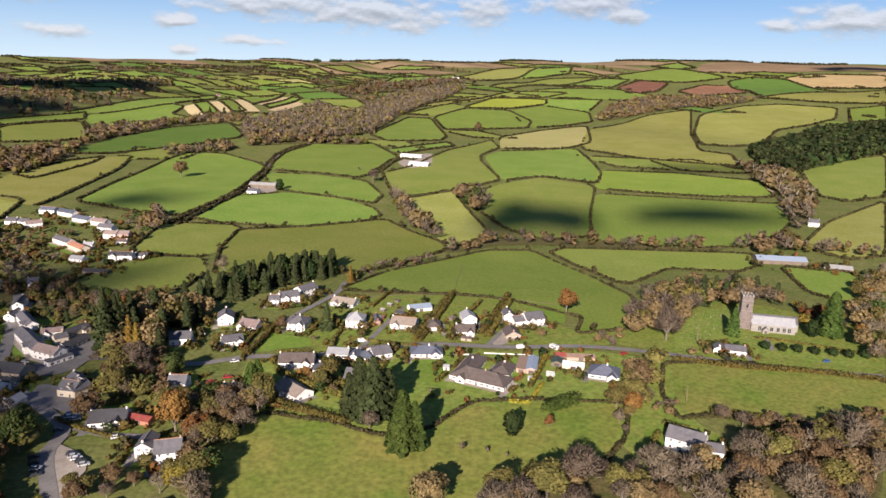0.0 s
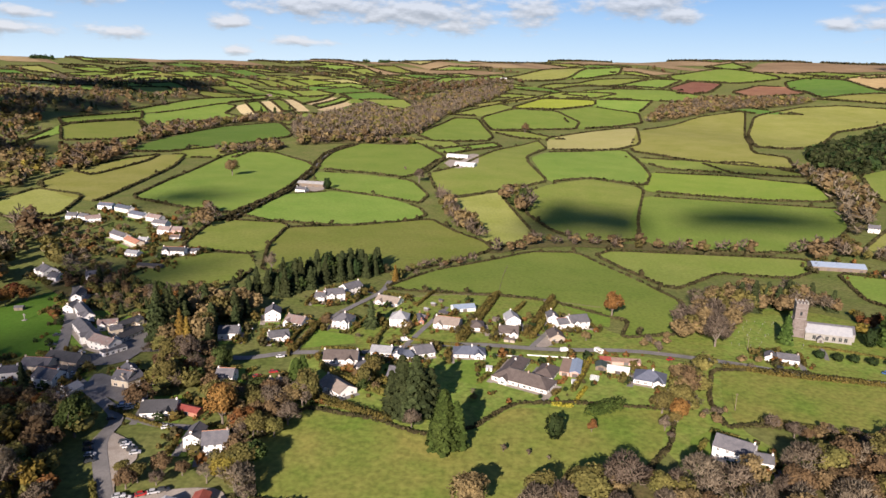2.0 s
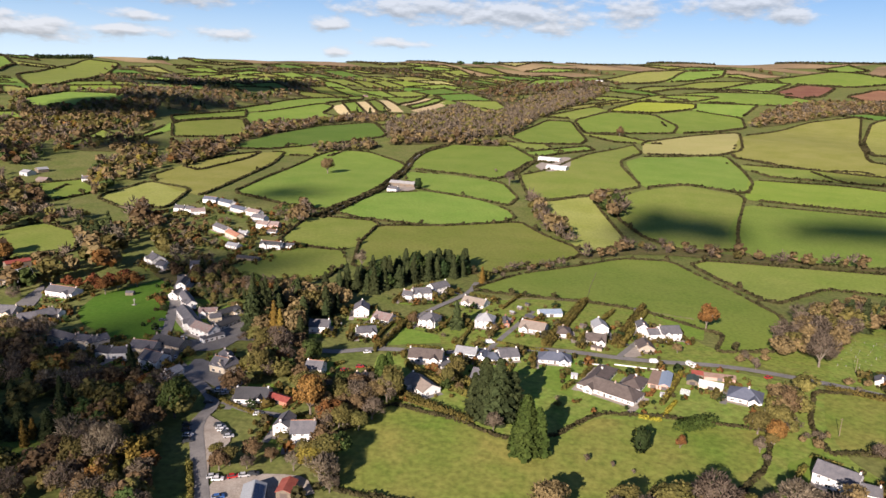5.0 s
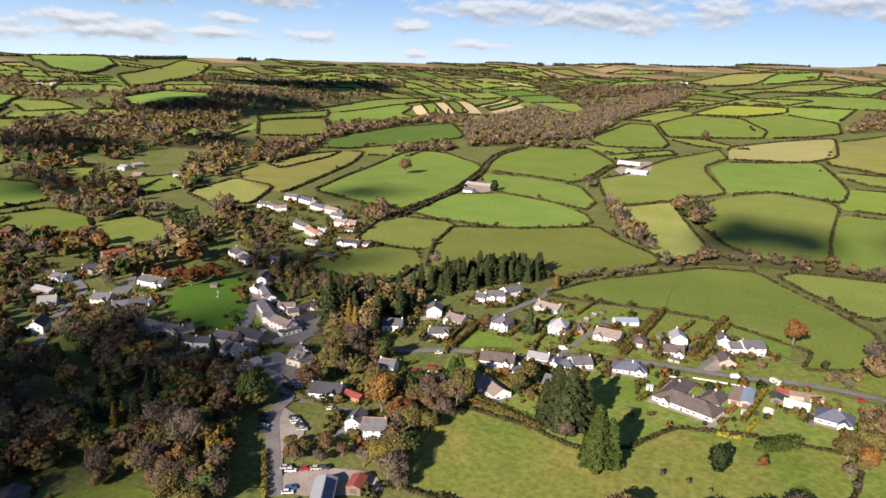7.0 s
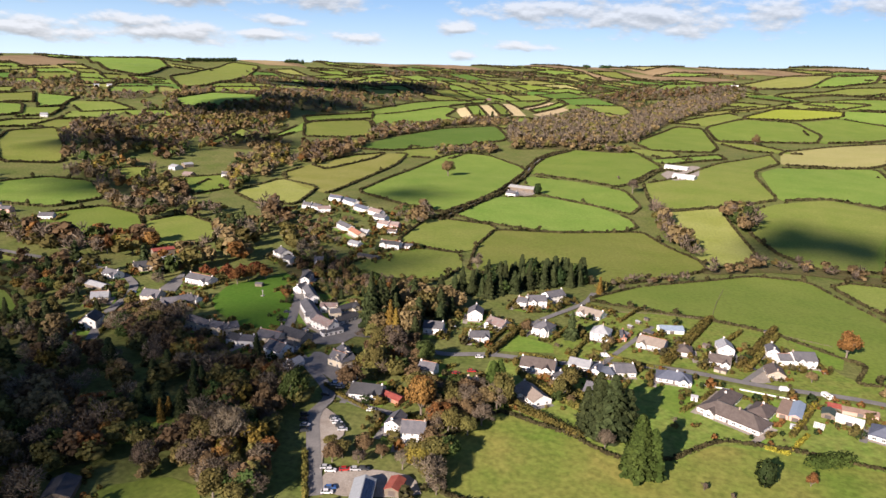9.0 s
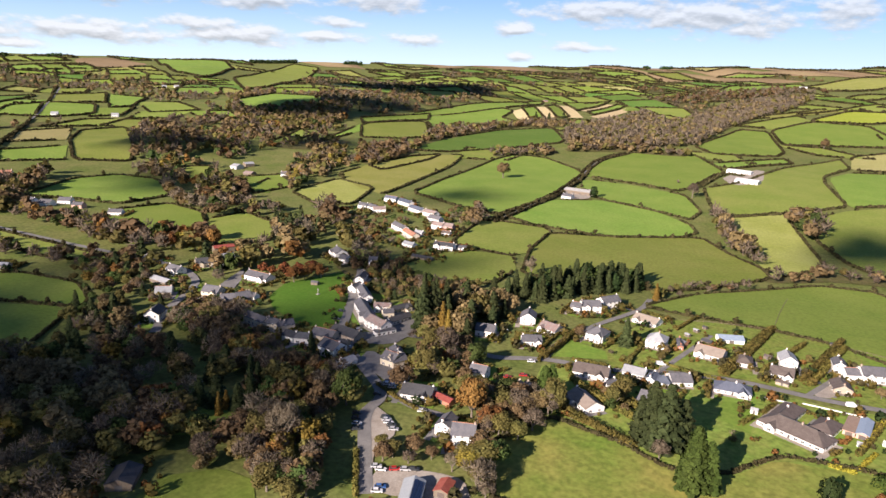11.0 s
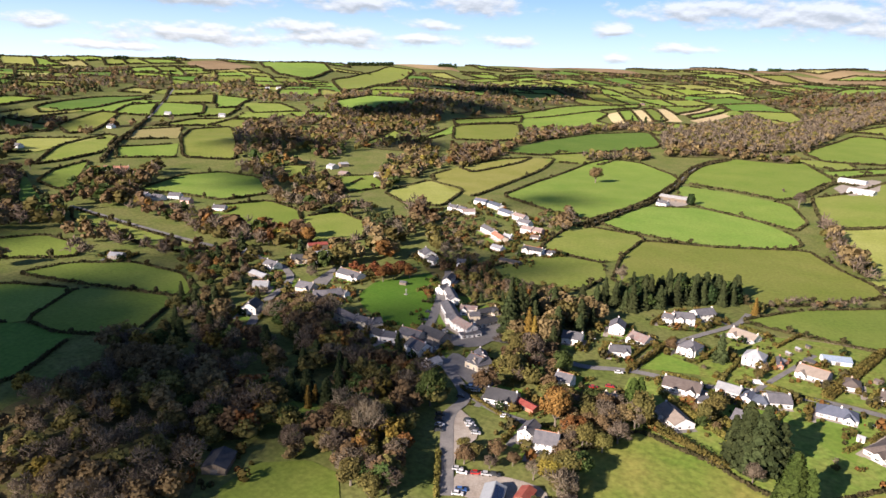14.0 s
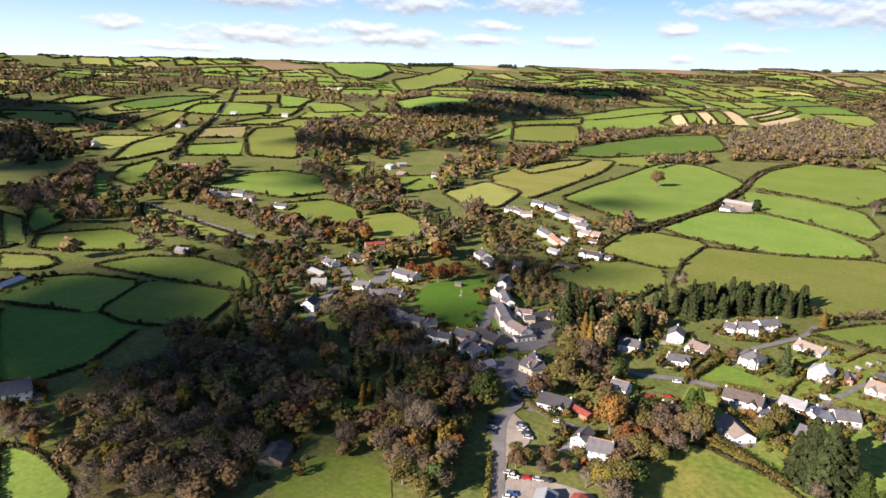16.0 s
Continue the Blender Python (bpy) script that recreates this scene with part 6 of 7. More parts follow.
field("lush", [(-1450, 876), (-1542, 966), (-1547, 1063), (-1451, 1095), (-1341, 1006), (-1353, 914)])
field("meadow", [(-1779, 1233), (-1711, 1334), (-1483, 1152), (-1580, 1086)])
field("lush", [(-1664, 1318), (-1520, 1306), (-1390, 1153), (-1395, 1100)])
field("lush", [(-1392, 1064), (-1357, 1126), (-1300, 1045), (-1310, 988)])
field("meadow", [(-1444, 1218), (-1372, 1272), (-1246, 1212), (-1294, 1126)])
field("lush", [(-1244, 1190), (-1169, 1231), (-1079, 1174), (-1173, 1159)])
field("lush", [(-1484, 660), (-1357, 677), (-1290, 637), (-1348, 602)])
field("lush", [(-1586, 552), (-1547, 658), (-1394, 612), (-1433, 546), (-1518, 529)])
field("dark", [(-1607, 785), (-1809, 1043), (-1807, 1204), (-1556, 896), (-1529, 759)])
field("meadow", [(-1366, 711), (-1479, 851), (-1434, 866), (-1251, 706), (-1230, 649)])
field("moor", [(-3215, 2361), (-3236, 2568), (-2919, 2523), (-2546, 2116), (-2732, 2037)])
field("lush", [(-3217, 2846), (-2861, 3006), (-2504, 2674), (-2040, 2045), (-2300, 2132)])
field("meadow", [(-2059, 2235), (-2526, 3167), (-2283, 3109), (-1533, 1834), (-1543, 1703)])
field("lush", [(-1288, 1400), (-1360, 1628), (-1117, 1527), (-1052, 1416), (-1136, 1275)])
field("meadow", [(-474, 461), (-501, 496), (-496, 542), (-439, 514), (-400, 464), (-416.7, 426.5)])
field("meadow", [(-774, 717), (-748, 751), (-690, 682), (-604, 617), (-706, 676)])
field("olive", [(-533, 677), (-541, 775), (-469, 742), (-432, 644), (-471, 631)])
field("olive", [(-562, 818), (-570, 922), (-540, 1053), (-502, 1092), (-475, 985), (-454, 841), (-434, 720), (-489, 752)])
field("lush", [(-764, 1007), (-844, 1296), (-792, 1206), (-767, 1037)])
field("meadow", [(-829, 964), (-901, 1156), (-839, 1105), (-803, 949)])
field("lush", [(-657, 717), (-628, 757), (-568, 709), (-573, 647)])
field("glade", [(-305.3, 115.9), (-276.8, 127.2), (-271.1, 121.9), (-283.1, 111)])
field("meadow", [(-690, 362), (-594, 358), (-488, 353), (-448.6, 352), (-473.9, 336.7), (-511, 328), (-595, 335), (-647, 340)])
field("glade", [(-205.8, 177.4), (-210.7, 202), (-199, 204.9), (-180.7, 196.5), (-196.8, 182.1)])
field("lawn", [(-348.9, 317.7), (-351.5, 336.6), (-314.6, 311.8), (-321.2, 297.4)])
field("meadow", [(-577, 187), (-551.7, 204), (-532.4, 202.2), (-526.4, 190.2), (-541.4, 174.2)])
field("dark", [(-771, 286), (-670, 266), (-637, 233), (-673, 243)])
field("dark", [(-945, 432), (-795, 374), (-771, 379), (-719, 334), (-770, 346)])
field("lush", [(-595, 655), (-619, 722), (-593, 716), (-562, 656)])
EXPLICIT = len(FIELD_POLYS)
# ---- hedges and roads beside the fields ----
hedge([(-72.7, 273.5), (-51.6, 266.5), (-36.3, 260.6)], 2.5, 2.6, "hedge_green")
hedge([(-59, 305.9), (-40.9, 293.4), (-29.1, 281.5)], 3, 3.1, "hedge_green")
hedge([(43.8, 299.4), (54.7, 330.3), (53.2, 333.8)], 3.0, 2.8, "hedge_green")
hedge([(125.2, 340.3), (153.3, 332), (195.8, 329), (225.2, 321.8)], 3.6, 3.0, "hedge_green")
hedge([(122.7, 280.1), (149.9, 274.5), (189.1, 265.6)], 3, 3.0, "hedge_green")
hedge([(9.5, 449), (3.4, 417.1), (-10.7, 356)], 3.6, 3.0, "hedge_green")
hedge([(46.4, 433.6), (27.5, 364)], 3.8, 3.4, "hedge_green")
hedge([(-34.9, 443.3), (-43, 412.1)], 2.0, 2.4, "hedge_green")
hedge([(9.1, 449), (3.4, 417.1), (-13.6, 356)], 3, 3.1, "hedge_green")
hedge([(-101.8, 370.6), (-104.1, 344.5), (-99.1, 322.2)], 2.0, 2.4, "hedge_green")
hedge([(-49.7, 357.2), (-24.1, 349.3), (-10.2, 348)], 2.0, 1.7, "hedge_green")
hedge([(21.2, 331.1), (37.1, 328.8)], 2.0, 1.7, "hedge_green")
hedge([(-58.2, 325), (-56.3, 306), (-35.7, 293.7)], 3, 3.1, "hedge_green")
hedge([(184.8, 377.4), (208, 370.9), (235.7, 357.3)], 2.0, 1.4, "hedge_green")
hedge([(-111.7, 259.8), (-90.8, 253.8)], 2.0, 1.9, "hedge_green")
hedge([(-157.7, 257.5), (-138.7, 247.8), (-118.8, 241.3)], 2.0, 1.9, "hedge_green")
hedge([(-134, 204.1), (-117.7, 179)], 2.6, 2.2, "hedge_green")
hedge([(25.1, 371.4), (43.1, 427.4)], 3, 3.1, "hedge_green")
hedge([(5.5, 369.7), (26.1, 429)], 3, 3.1, "hedge_green")
hedge([(-686, 357), (-609, 362), (-504, 358), (-421.4, 365.1)], 2.6, 2.4)
hedge([(-660, 355), (-579, 355), (-488, 353), (-418.8, 351)], 2.6, 2.4)
hedge([(-423.6, 290.3), (-378.2, 269.9), (-349.5, 246.9)], 3, 4.8)
hedge([(-932, 532), (-1176, 731), (-1414, 940), (-2064, 1443)], 3, 4.8)
hedge([(-13.3, 356.4), (7.2, 443.5)], 4, 4.0, "hedge_green")
hedge([(24.3, 369.1), (45.8, 445)], 4, 4.0, "hedge_green")
hedge([(-98.5, 328.6), (-93, 384.3)], 3.8, 3.7, "hedge_green")
hedge([(-78.6, 310.3), (-60.9, 294), (-35.2, 280.4)], 3.8, 3.7, "hedge_green")
hedge([(-77.5, 280.2), (-54.7, 268.1), (-38.9, 260.1)], 3.8, 3.7, "hedge_green")
hedge([(-52.4, 299.4), (-33.4, 289.6)], 2.6, 2.9, "hedge_green")
hedge([(-58.9, 340.8), (-54.6, 385.9)], 2.4, 2.4, "hedge_green")
hedge([(-266.2, 650.3), (-264.2, 680.2), (-257.2, 840.9), (-274.2, 1028.5), (-288.2, 1112.6), (-291.2, 1210.6), (-263.0, 1297.3)], 3, 3.0, whole=True)
hedge([(-257.8, 649.7), (-255.8, 679.8), (-248.8, 841.1), (-265.8, 1029.5), (-279.8, 1113.4), (-282.8, 1209.4), (-255.0, 1294.7)], 3, 3.0, whole=True)
hedge([(-106.2, 1002.6), (-86.9, 1138.6), (-48.6, 1128.9)], 3, 3.0, whole=True)
hedge([(-97.8, 1001.4), (-79.1, 1135.4), (-51.4, 1121.1)], 3, 3.0, whole=True)
hedge([(49.3, 277.5), (56.3, 281.7), (62.7, 286.2)], 7, 5.0, "cypress", "large block of clipped green evergreen hedge")
hedge([(33.3, 284.2), (37.2, 283.8), (41.5, 283.1)], 2.2, 2.0, "hedge_gold", "clipped golden-leaved garden hedge")
hedge([(43.5, 287.4), (46.8, 295.9), (50.2, 303.2)], 2.2, 2.2, "hedge_gold", "clipped golden-leaved garden hedge")
hedge([(45.9, 306.1), (50.4, 319.8), (57.3, 340.6)], 2.6, 2.4, "hedge_gold", "clipped golden-leaved garden hedge")
park("blue", -153.6, 260.5)
park("white", -149.8, 260.2)
park("dark", -151.8, 248.5)
park("white", -126.1, 243.9)
park("silver", -149.6, 257.7)
park("white", -153.0, 259.6)
park("white", -112.4, 184.5)
park("blue", -112.7, 187.2)
park("dark", -107.5, 202.7)
park("silver", -110.2, 201.1)
park("red", -113.7, 199.4)
park("white", -118.2, 196.6)
park("silver", -120.8, 197.6)
park("dark", -142.6, 217.0)
park("silver", -144.8, 220.9)
park("dark", -147.6, 224.5)
park("dark", -149.9, 228.5)
park("dark", -137.1, 231.3)
park("silver", -129.0, 224.2)
park("dark", -131.4, 226.6)
park("white", -133.6, 228.0)
park("silver", -135.5, 229.6)
park("red", -106.2, 295.7)
park("red", -100.2, 301.5)
park("white", -102.5, 320.2)
park("white", -131.6, 356)
park("white", -193.4, 288)
park("dark", 154.8, 343.2)
park("blue", 208.6, 344.6)
park("dark", 30.5, 370.1)
park("white", -341.2, 322.4)
park("dark", -224.5, 320.2)
park("dark", -230.4, 333.5)
park("dark", -240.1, 352.1)
park("silver", -203.8, 312.1)
park_van(44.6, 349.4)
park_van(-42.4, 351.9)
for x, y in ((114.8, 290.4), (-41.5, 341.4), (146.4, 366.6), (-189.1, 310.6)):
    pole(x, y)
garden_wall([(6.6, 337.4), (20.0, 337.8)], PAINT)
garden_wall([(24, 340.4), (50, 339.6)], PAINT)
shed(-36.5, 389.6, -0.5, 5, 3.5, 2.2, "brick", "slate", "small brick garden store with a slate roof")
shed(-35.7, 404.6, -0.5, 3, 2.2, 1.9, "timber", "grey", "weathered boarded shed in a back garden")
shed(-32.2, 415.5, -0.5, 3, 2.2, 1.9, "timber", "grey", "weathered boarded shed in a back garden")
shed(-28.2, 424.2, -0.5, 2.6, 2, 1.9, "timber", "dark", "weathered boarded shed in a back garden")
shed(-24.3, 398.0, -0.3, 6, 4, 2.3, "timber", "dark", "dark boarded workshop in a back garden")
shed(7.7, 392.4, -0.4, 4, 3, 2.1, "timber", "brown", "weathered boarded shed beside a bungalow")
shed(15.2, 359.0, -0.2, 6, 3, 1.9, "stone", "brown", "low stone outbuilding by the road")
shed(40.5, 435.8, -0.3, 2.4, 2, 1.9, "timber", "dark", "weathered boarded shed in a back garden")
shed(4.2, 318.3, -0.1, 3, 3, 2.1, "white", "grey", "white-painted store beside a bungalow")
shed(45.0, 308.5, -0.3, 2.2, 2, 1.9, "grey_metal", "grey", "pale metal store on a lawn")
shed(-277.7, 370.4, 0.2, 5, 3.5, 2.2, "timber", "slate", "boarded pavilion at the edge of the village green")
monument(-262.5, 353.2)
greenhouse(55.7, 314.4, -0.3)
caravan(62.8, 349.5, 0.6)
park("red", 99.5, 345.4)
fence([(-59.2, 426.3), (-24.1, 440.2), (7.3, 446.0)])
fence([(9.6, 454.3), (11.9, 490.2), (16.6, 539.2)])
fence([(21.0, 445.6), (47.0, 436.3), (74.8, 429.1)])
# ---- single trees: foot and height ----
tree("autumn", -364.3, 940.5, 26.4)
tree("orange", 79.3, 410.4, 17.8)
tree("yew", 31.3, 255, 10.9)
tree("orange", 47.3, 262, 6)
tree("orange", 85.8, 275.6, 11.4)
tree("orange", -111.2, 259.8, 12.2)
tree("autumn", -1.7, 204.5, 15.1)
tree("olive", -51.3, 297.6, 12)
tree("conifer", -64.3, 369.3, 17)
tree("cypress", -80.4, 284, 17, slim=1.5)
tree("olive", -52.8, 289.7, 12)
tree("autumn", 70.6, 1605.9, 24.4)
tree("bare", -27.3, 256, 8.9)
tree("bare", 10.6, 242.2, 3.7)
tree("autumn", 58.1, 366.9, 6.8)
tree("bare", 20.5, 240.8, 2.9)
tree("autumn", -89.7, 367.1, 8.5)
tree("olive", -43.5, 357.7, 6.7)
tree("bare", 129.6, 369.3, 20.1)
tree("cypress", 171.9, 379.7, 17.1, slim=1.5)
tree("cypress", 231.3, 384, 27.3, slim=1.5)
tree("yew", 219.5, 382.6, 10.3)
tree("autumn", 98.5, 303.8, 14.3)
tree("bare", 28, 238.4, 2.2)
tree("bare", -130, 1027.9, 5.9)
tree("bare", -98.2, 928.7, 20.8)
tree("yew", -209.4, 862.4, 14.4)
tree("autumn", -254.5, 1355.5, 22.9)
tree("bare", 95.5, 354.9, 7.5)
tree("autumn", -348.4, 1333.4, 22.6)
tree("orange", -417.6, 418, 18.8)
tree("orange", -441.9, 395.2, 14.8)
tree("orange", -424.6, 404.3, 16.2)
tree("autumn", -144.7, 258.6, 14.2)
tree("olive", -143.9, 279.8, 14.9)
tree("orange", -105, 249.8, 18.5)
tree("larch", -160.1, 331.6, 20.3)
tree("larch", -155.3, 329.1, 16.8)
tree("larch", -157.2, 348.3, 10.5)
tree("conifer", -174.3, 334.6, 27.4)
tree("conifer", -171.4, 341.2, 27.7)
tree("bare", -163.9, 175.6, 13.7)
tree("larch", -201.8, 205.1, 9.1)
tree("bare", -160.5, 485.5, 14.4)
tree("larch", -65.1, 471.1, 12.3)
tree("orange", -293.4, 367.1, 14)
tree("orange", -291, 376.2, 12.2)
tree("orange", -285, 387.3, 11.2)
tree("conifer", -203, 267, 15.2)
tree("olive", -88.3, 244.2, 10.3)
tree("olive", -50.7, 303.4, 11.5)
tree("cypress", -83, 281.2, 16.8, slim=1.5)
tree("olive", -76.1, 272.1, 17.7)
tree("autumn", -939.3, 440.8, 16.8)
tree("autumn", -285.3, 172.3, 20.6)
tree("olive", -167.9, 186.2, 16.3)
tree("bare", -158.8, 191.3, 21.1)
tree("bare", -178.5, 168.2, 13.5)
tree("larch", -200.9, 199.5, 11)
tree("conifer", -33, 268.5, 27, slim=1.25)
tree("conifer", -26.5, 265.5, 28.5, slim=1.2)
tree("conifer", -21, 270.5, 21, slim=1.2)
tree("conifer", -38, 272, 18)
tree("cypress", -13.2, 240.5, 25, slim=1.35)
tree("cypress", -8.2, 242.5, 19.5, slim=1.25)
tree("green", -158.8, 233.5, 18.7)
tree("olive", -151.6, 300.3, 17.3)
tree("bare", -145, 304.2, 17.5)
tree("green", -125.1, 299.5, 14.4)
tree("orange", -111.1, 263.7, 13)
tree("conifer", -140.2, 376.9, 12.2)
tree("conifer", -201.9, 389.1, 16.1)
tree("conifer", -192.3, 387.2, 15.3)
tree("conifer", -166.2, 378.5, 19.2)
# ---- woods ----
wood("bare", [(-451, 1539), (-418, 1904), (-404, 2158), (-265, 1912), (-179, 2396), (-28, 2609), (72, 2610), (-56, 2130), (-135, 1825), (-162, 1473), (-255, 1356), (-389, 1325)], 12, (8, 13))
wood("brown", [(394, 1886), (506, 2190), (720, 2452), (954, 2399), (1010, 2286), (858, 2194), (699, 2133), (485, 1951)], 13, (8, 12))
wood("brown", [(-461, 2467), (-317, 2587), (-80, 2954), (101, 2738), (-70, 2606), (-287, 2341)], 18, (8, 13))
wood("conifer", [(592, 1357), (795, 1608), (911, 1709), (983, 1715), (1095, 1752), (871, 1378), (717, 1234), (615, 1153), (555, 1114), (546, 1210)], 8, (10, 15))
wood("brown", [(507, 1211), (545, 1094), (501, 927), (402, 745), (358, 688), (454, 938)], 10, (8, 13))
wood("brown", [(-582, 967), (-602, 1113), (-660, 1263), (-710, 1395), (-639, 1603), (-543, 1668), (-593, 1518), (-618, 1199), (-560, 930)], 11, (7, 12))
wood("brown", [(-627, 1678), (-572, 1718), (-502, 1716), (-468, 1577), (-592, 1581)], 11, (7, 10))
wood("brown", [(-682, 1052), (-616, 1104), (-565, 1025), (-568, 905), (-598, 917)], 11, (8, 12))
wood("conifer", [(-159.9, 414), (-138.9, 473.1), (-87.9, 533.9), (-76.4, 488.9), (-102.9, 456.8), (-135.6, 411)], 7, (9, 16))
wood("dark", [(-182.6, 346.8), (-183.3, 382.4), (-158.4, 405.3), (-136.4, 386.7), (-135.1, 350.4), (-147.7, 315.5), (-167, 317.7)], 7, (10, 17))
wood("forest", [(-153.3, 286.8), (-148.9, 312), (-129.8, 320.1), (-119.1, 313.9), (-127.9, 294.1), (-116.6, 272.2), (-138.2, 281.9)], 7, (6, 11))
wood("brown", [(106, 373.2), (119.6, 412.3), (156.8, 469.8), (192.7, 491.1), (175.6, 443.7), (136.7, 376.2)], 7.5, (9, 15))
wood("dark", [(170.5, 456.9), (216.1, 486.5), (237.1, 460.2), (228.2, 441.3), (197.3, 440.4), (171.6, 432.6)], 8, (11, 16))
wood("forest", [(238.6, 446.9), (257, 431.1), (255, 407.9), (238.6, 385), (224.2, 403.1)], 8, (6, 12))
wood("forest", [(308.7, 491.2), (361, 541), (216.9, 308.3), (231.9, 350.7), (266.1, 420.9)], 8, (9, 14))
wood("brown", [(15.7, 206.9), (47.2, 221.6), (70.6, 233.8), (86.4, 229.1), (109.5, 228.6), (125.4, 241), (157.7, 260.7), (195.4, 273.4), (159, 214.3), (138.3, 200.9), (17, 195)], 8, (8, 14))
wood("forest", [(81.9, 296.4), (92.4, 322.9), (115.1, 332), (108.3, 304.6), (85.3, 264.6), (73.4, 254.5)], 7, (6, 12))
wood("brown", [(124.8, 280.2), (150.4, 275.6), (190.7, 265.8), (186.2, 258.5), (135.6, 258.9), (123.3, 269.9)], 6, (4, 8))
wood("brown", [(-67, 833), (-38, 696), (-2, 597.9), (-8, 662), (-39, 755), (-62, 851)], 9, (7, 12))
wood("brown", [(-2, 602), (64, 661), (171, 640), (262, 627), (257, 613), (166, 621), (62, 631), (3.1, 581.5)], 9, (5, 8))
wood("forest", [(17, 831), (31, 881), (48, 851), (41, 767), (28, 766)], 8, (9, 13))
wood("forest", [(-112.7, 262.2), (-102.1, 272.9), (-85.1, 273.9), (-74, 269.3), (-77.9, 241.4), (-96, 236.4)], 7.5, (7, 12))
wood("forest", [(-91.2, 217.9), (-84.8, 229.2), (-76.2, 215.3), (-72.1, 202.6), (-88.9, 201.8)], 7.5, (7, 12))
wood("forest", [(-147.3, 224.7), (-124.2, 213.1), (-112.4, 201.2), (-121.9, 192.8)], 8, (5, 9), clear=True)
wood("forest", [(-330.7, 99.9), (-292.3, 99.1), (-260.8, 97), (-264.3, 88.2), (-282.6, 83.1)], 8, (6, 10), clear=True)
wood("brown", [(-918, 725), (-1175, 990), (-1170, 1084), (-879, 868), (-802, 774), (-849, 692)], 15, (9, 14), clear=True)
wood("forest", [(-1230, 1215), (-1187, 1291), (-1168, 1399), (-1055, 1468), (-891, 1309), (-877, 1126), (-969, 1055), (-1114, 1118)], 13, (9, 13), clear=True)
wood("red", [(-336.6, 350.9), (-326.7, 383.8), (-307.3, 415.3), (-291.6, 394.6), (-305.4, 359.1), (-322.9, 342.4)], 7, (6, 9))
wood("forest", [(-306.5, 429.1), (-291.4, 471.9), (-229.4, 436.1), (-204.7, 384), (-235.5, 370.3), (-267.4, 396.4)], 8, (5, 9), clear=True)
wood("dark", [(-2187, 757), (-2306, 991), (-2040, 1052), (-2353, 1428), (-2065, 1251), (-1786, 919), (-1773, 732), (-1764, 608)], 22, (8, 12), clear=True)
wood("brown", [(-2231, 1610), (-1804, 1570), (-1352, 1335), (-1429, 1244), (-1940, 1421)], 22, (8, 12), clear=True)
wood("forest", [(-468.9, 325.1), (-414.1, 335.1), (-372.1, 308.1), (-364.3, 285.1), (-405.5, 278.9)], 8, (5, 9), clear=True)
wood("brown", [(-310.8, 277.8), (-300.8, 293.3), (-261.5, 282.2), (-231.7, 269.7), (-234.7, 252.1), (-270.7, 251.1)], 8, (9, 13), clear=True)
wood("forest", [(-170.3, 317), (-153.4, 325.2), (-134.7, 299.6), (-138, 268.5), (-152.1, 283.4)], 7, (7, 11), clear=True)
wood("forest", [(-123.1, 262.3), (-113.7, 279.9), (-102, 272.2), (-98.4, 250.1), (-111.6, 249.6)], 7, (6, 10), clear=True)
wood("forest", [(-102.4, 259.7), (-83, 281.2), (-71.8, 262.5), (-77.4, 234.6), (-91.3, 232.9)], 8, (7, 11), clear=True)
wood("forest", [(-104.2, 217.8), (-90.5, 219.6), (-75.7, 206.1), (-76.2, 191.4), (-92.4, 198.5)], 8, (6, 10), clear=True)
wood("forest", [(-130, 205.9), (-120.2, 215), (-104.2, 217.8), (-99, 207.3), (-117.2, 201.1)], 7, (5, 8), clear=True)
wood("forest", [(-193.2, 195.8), (-175.6, 209), (-157.4, 207.3), (-128.7, 174.7), (-131.5, 159.9), (-162, 170.6)], 8, (7, 12), clear=True)
wood("forest", [(-262.7, 174.3), (-264.4, 196.6), (-221.1, 193.5), (-194, 190.4), (-184.6, 172.2), (-206.1, 154.1), (-205.8, 132.5)], 8.5, (8, 13), clear=True)
wood("forest", [(-237.3, 377.7), (-223, 394.3), (-213.5, 424.8), (-188.8, 402.2), (-194.9, 371.9), (-215, 361.2)], 8, (5, 9))
wood("forest", [(-46.3, 380.4), (-35.7, 367.3), (-40.4, 358), (-47.1, 366.3)], 6, (3, 5))
wood("forest", [(-74.4, 355.2), (-48.6, 348.9), (-65, 338)], 5, (2, 4))
wood("forest", [(-9.5, 295.5), (1.2, 290.3), (-3.7, 278.8)], 5, (2, 5))
wood("forest", [(-59.3, 307.8), (-46.1, 293.1), (-50.9, 275.8), (-57.7, 292.3)], 5, (4, 7))
wood("brown", [(82.7, 369.2), (106.5, 380.7), (101.6, 360.5), (82.2, 358.7)], 6, (4, 6))
wood("brown", [(129.3, 348.4), (148.4, 350.3), (144.6, 338.4), (126.2, 338.9)], 5, (3, 5))
wood("brown", [(99.7, 289.1), (112.2, 295.9), (105, 273.5), (94.1, 270.1)], 5, (3, 6))
wood("forest", [(-75.8, 485.4), (-55.3, 527.5), (-51.3, 489.2), (-66.2, 461.6)], 7, (4, 7))
wood("brown", [(-55.3, 527.5), (-1.7, 569.9), (-6.2, 547.2), (-52.2, 498.2)], 7, (3, 6))
wood("brown", [(-472, 1153), (-435, 1237), (-384, 1271), (-373, 1231), (-450, 1120)], 11, (8, 12))
wood("brown", [(-383, 1301), (-298, 1351), (-155, 1359), (-160, 1310), (-289, 1309), (-362, 1264)], 11, (8, 12))
wood("brown", [(273, 627), (343, 664), (333, 621), (266, 585)], 9, (6, 10))
wood("brown", [(290, 617), (382, 634), (405, 613), (393, 593), (355, 602)], 9, (5, 8))
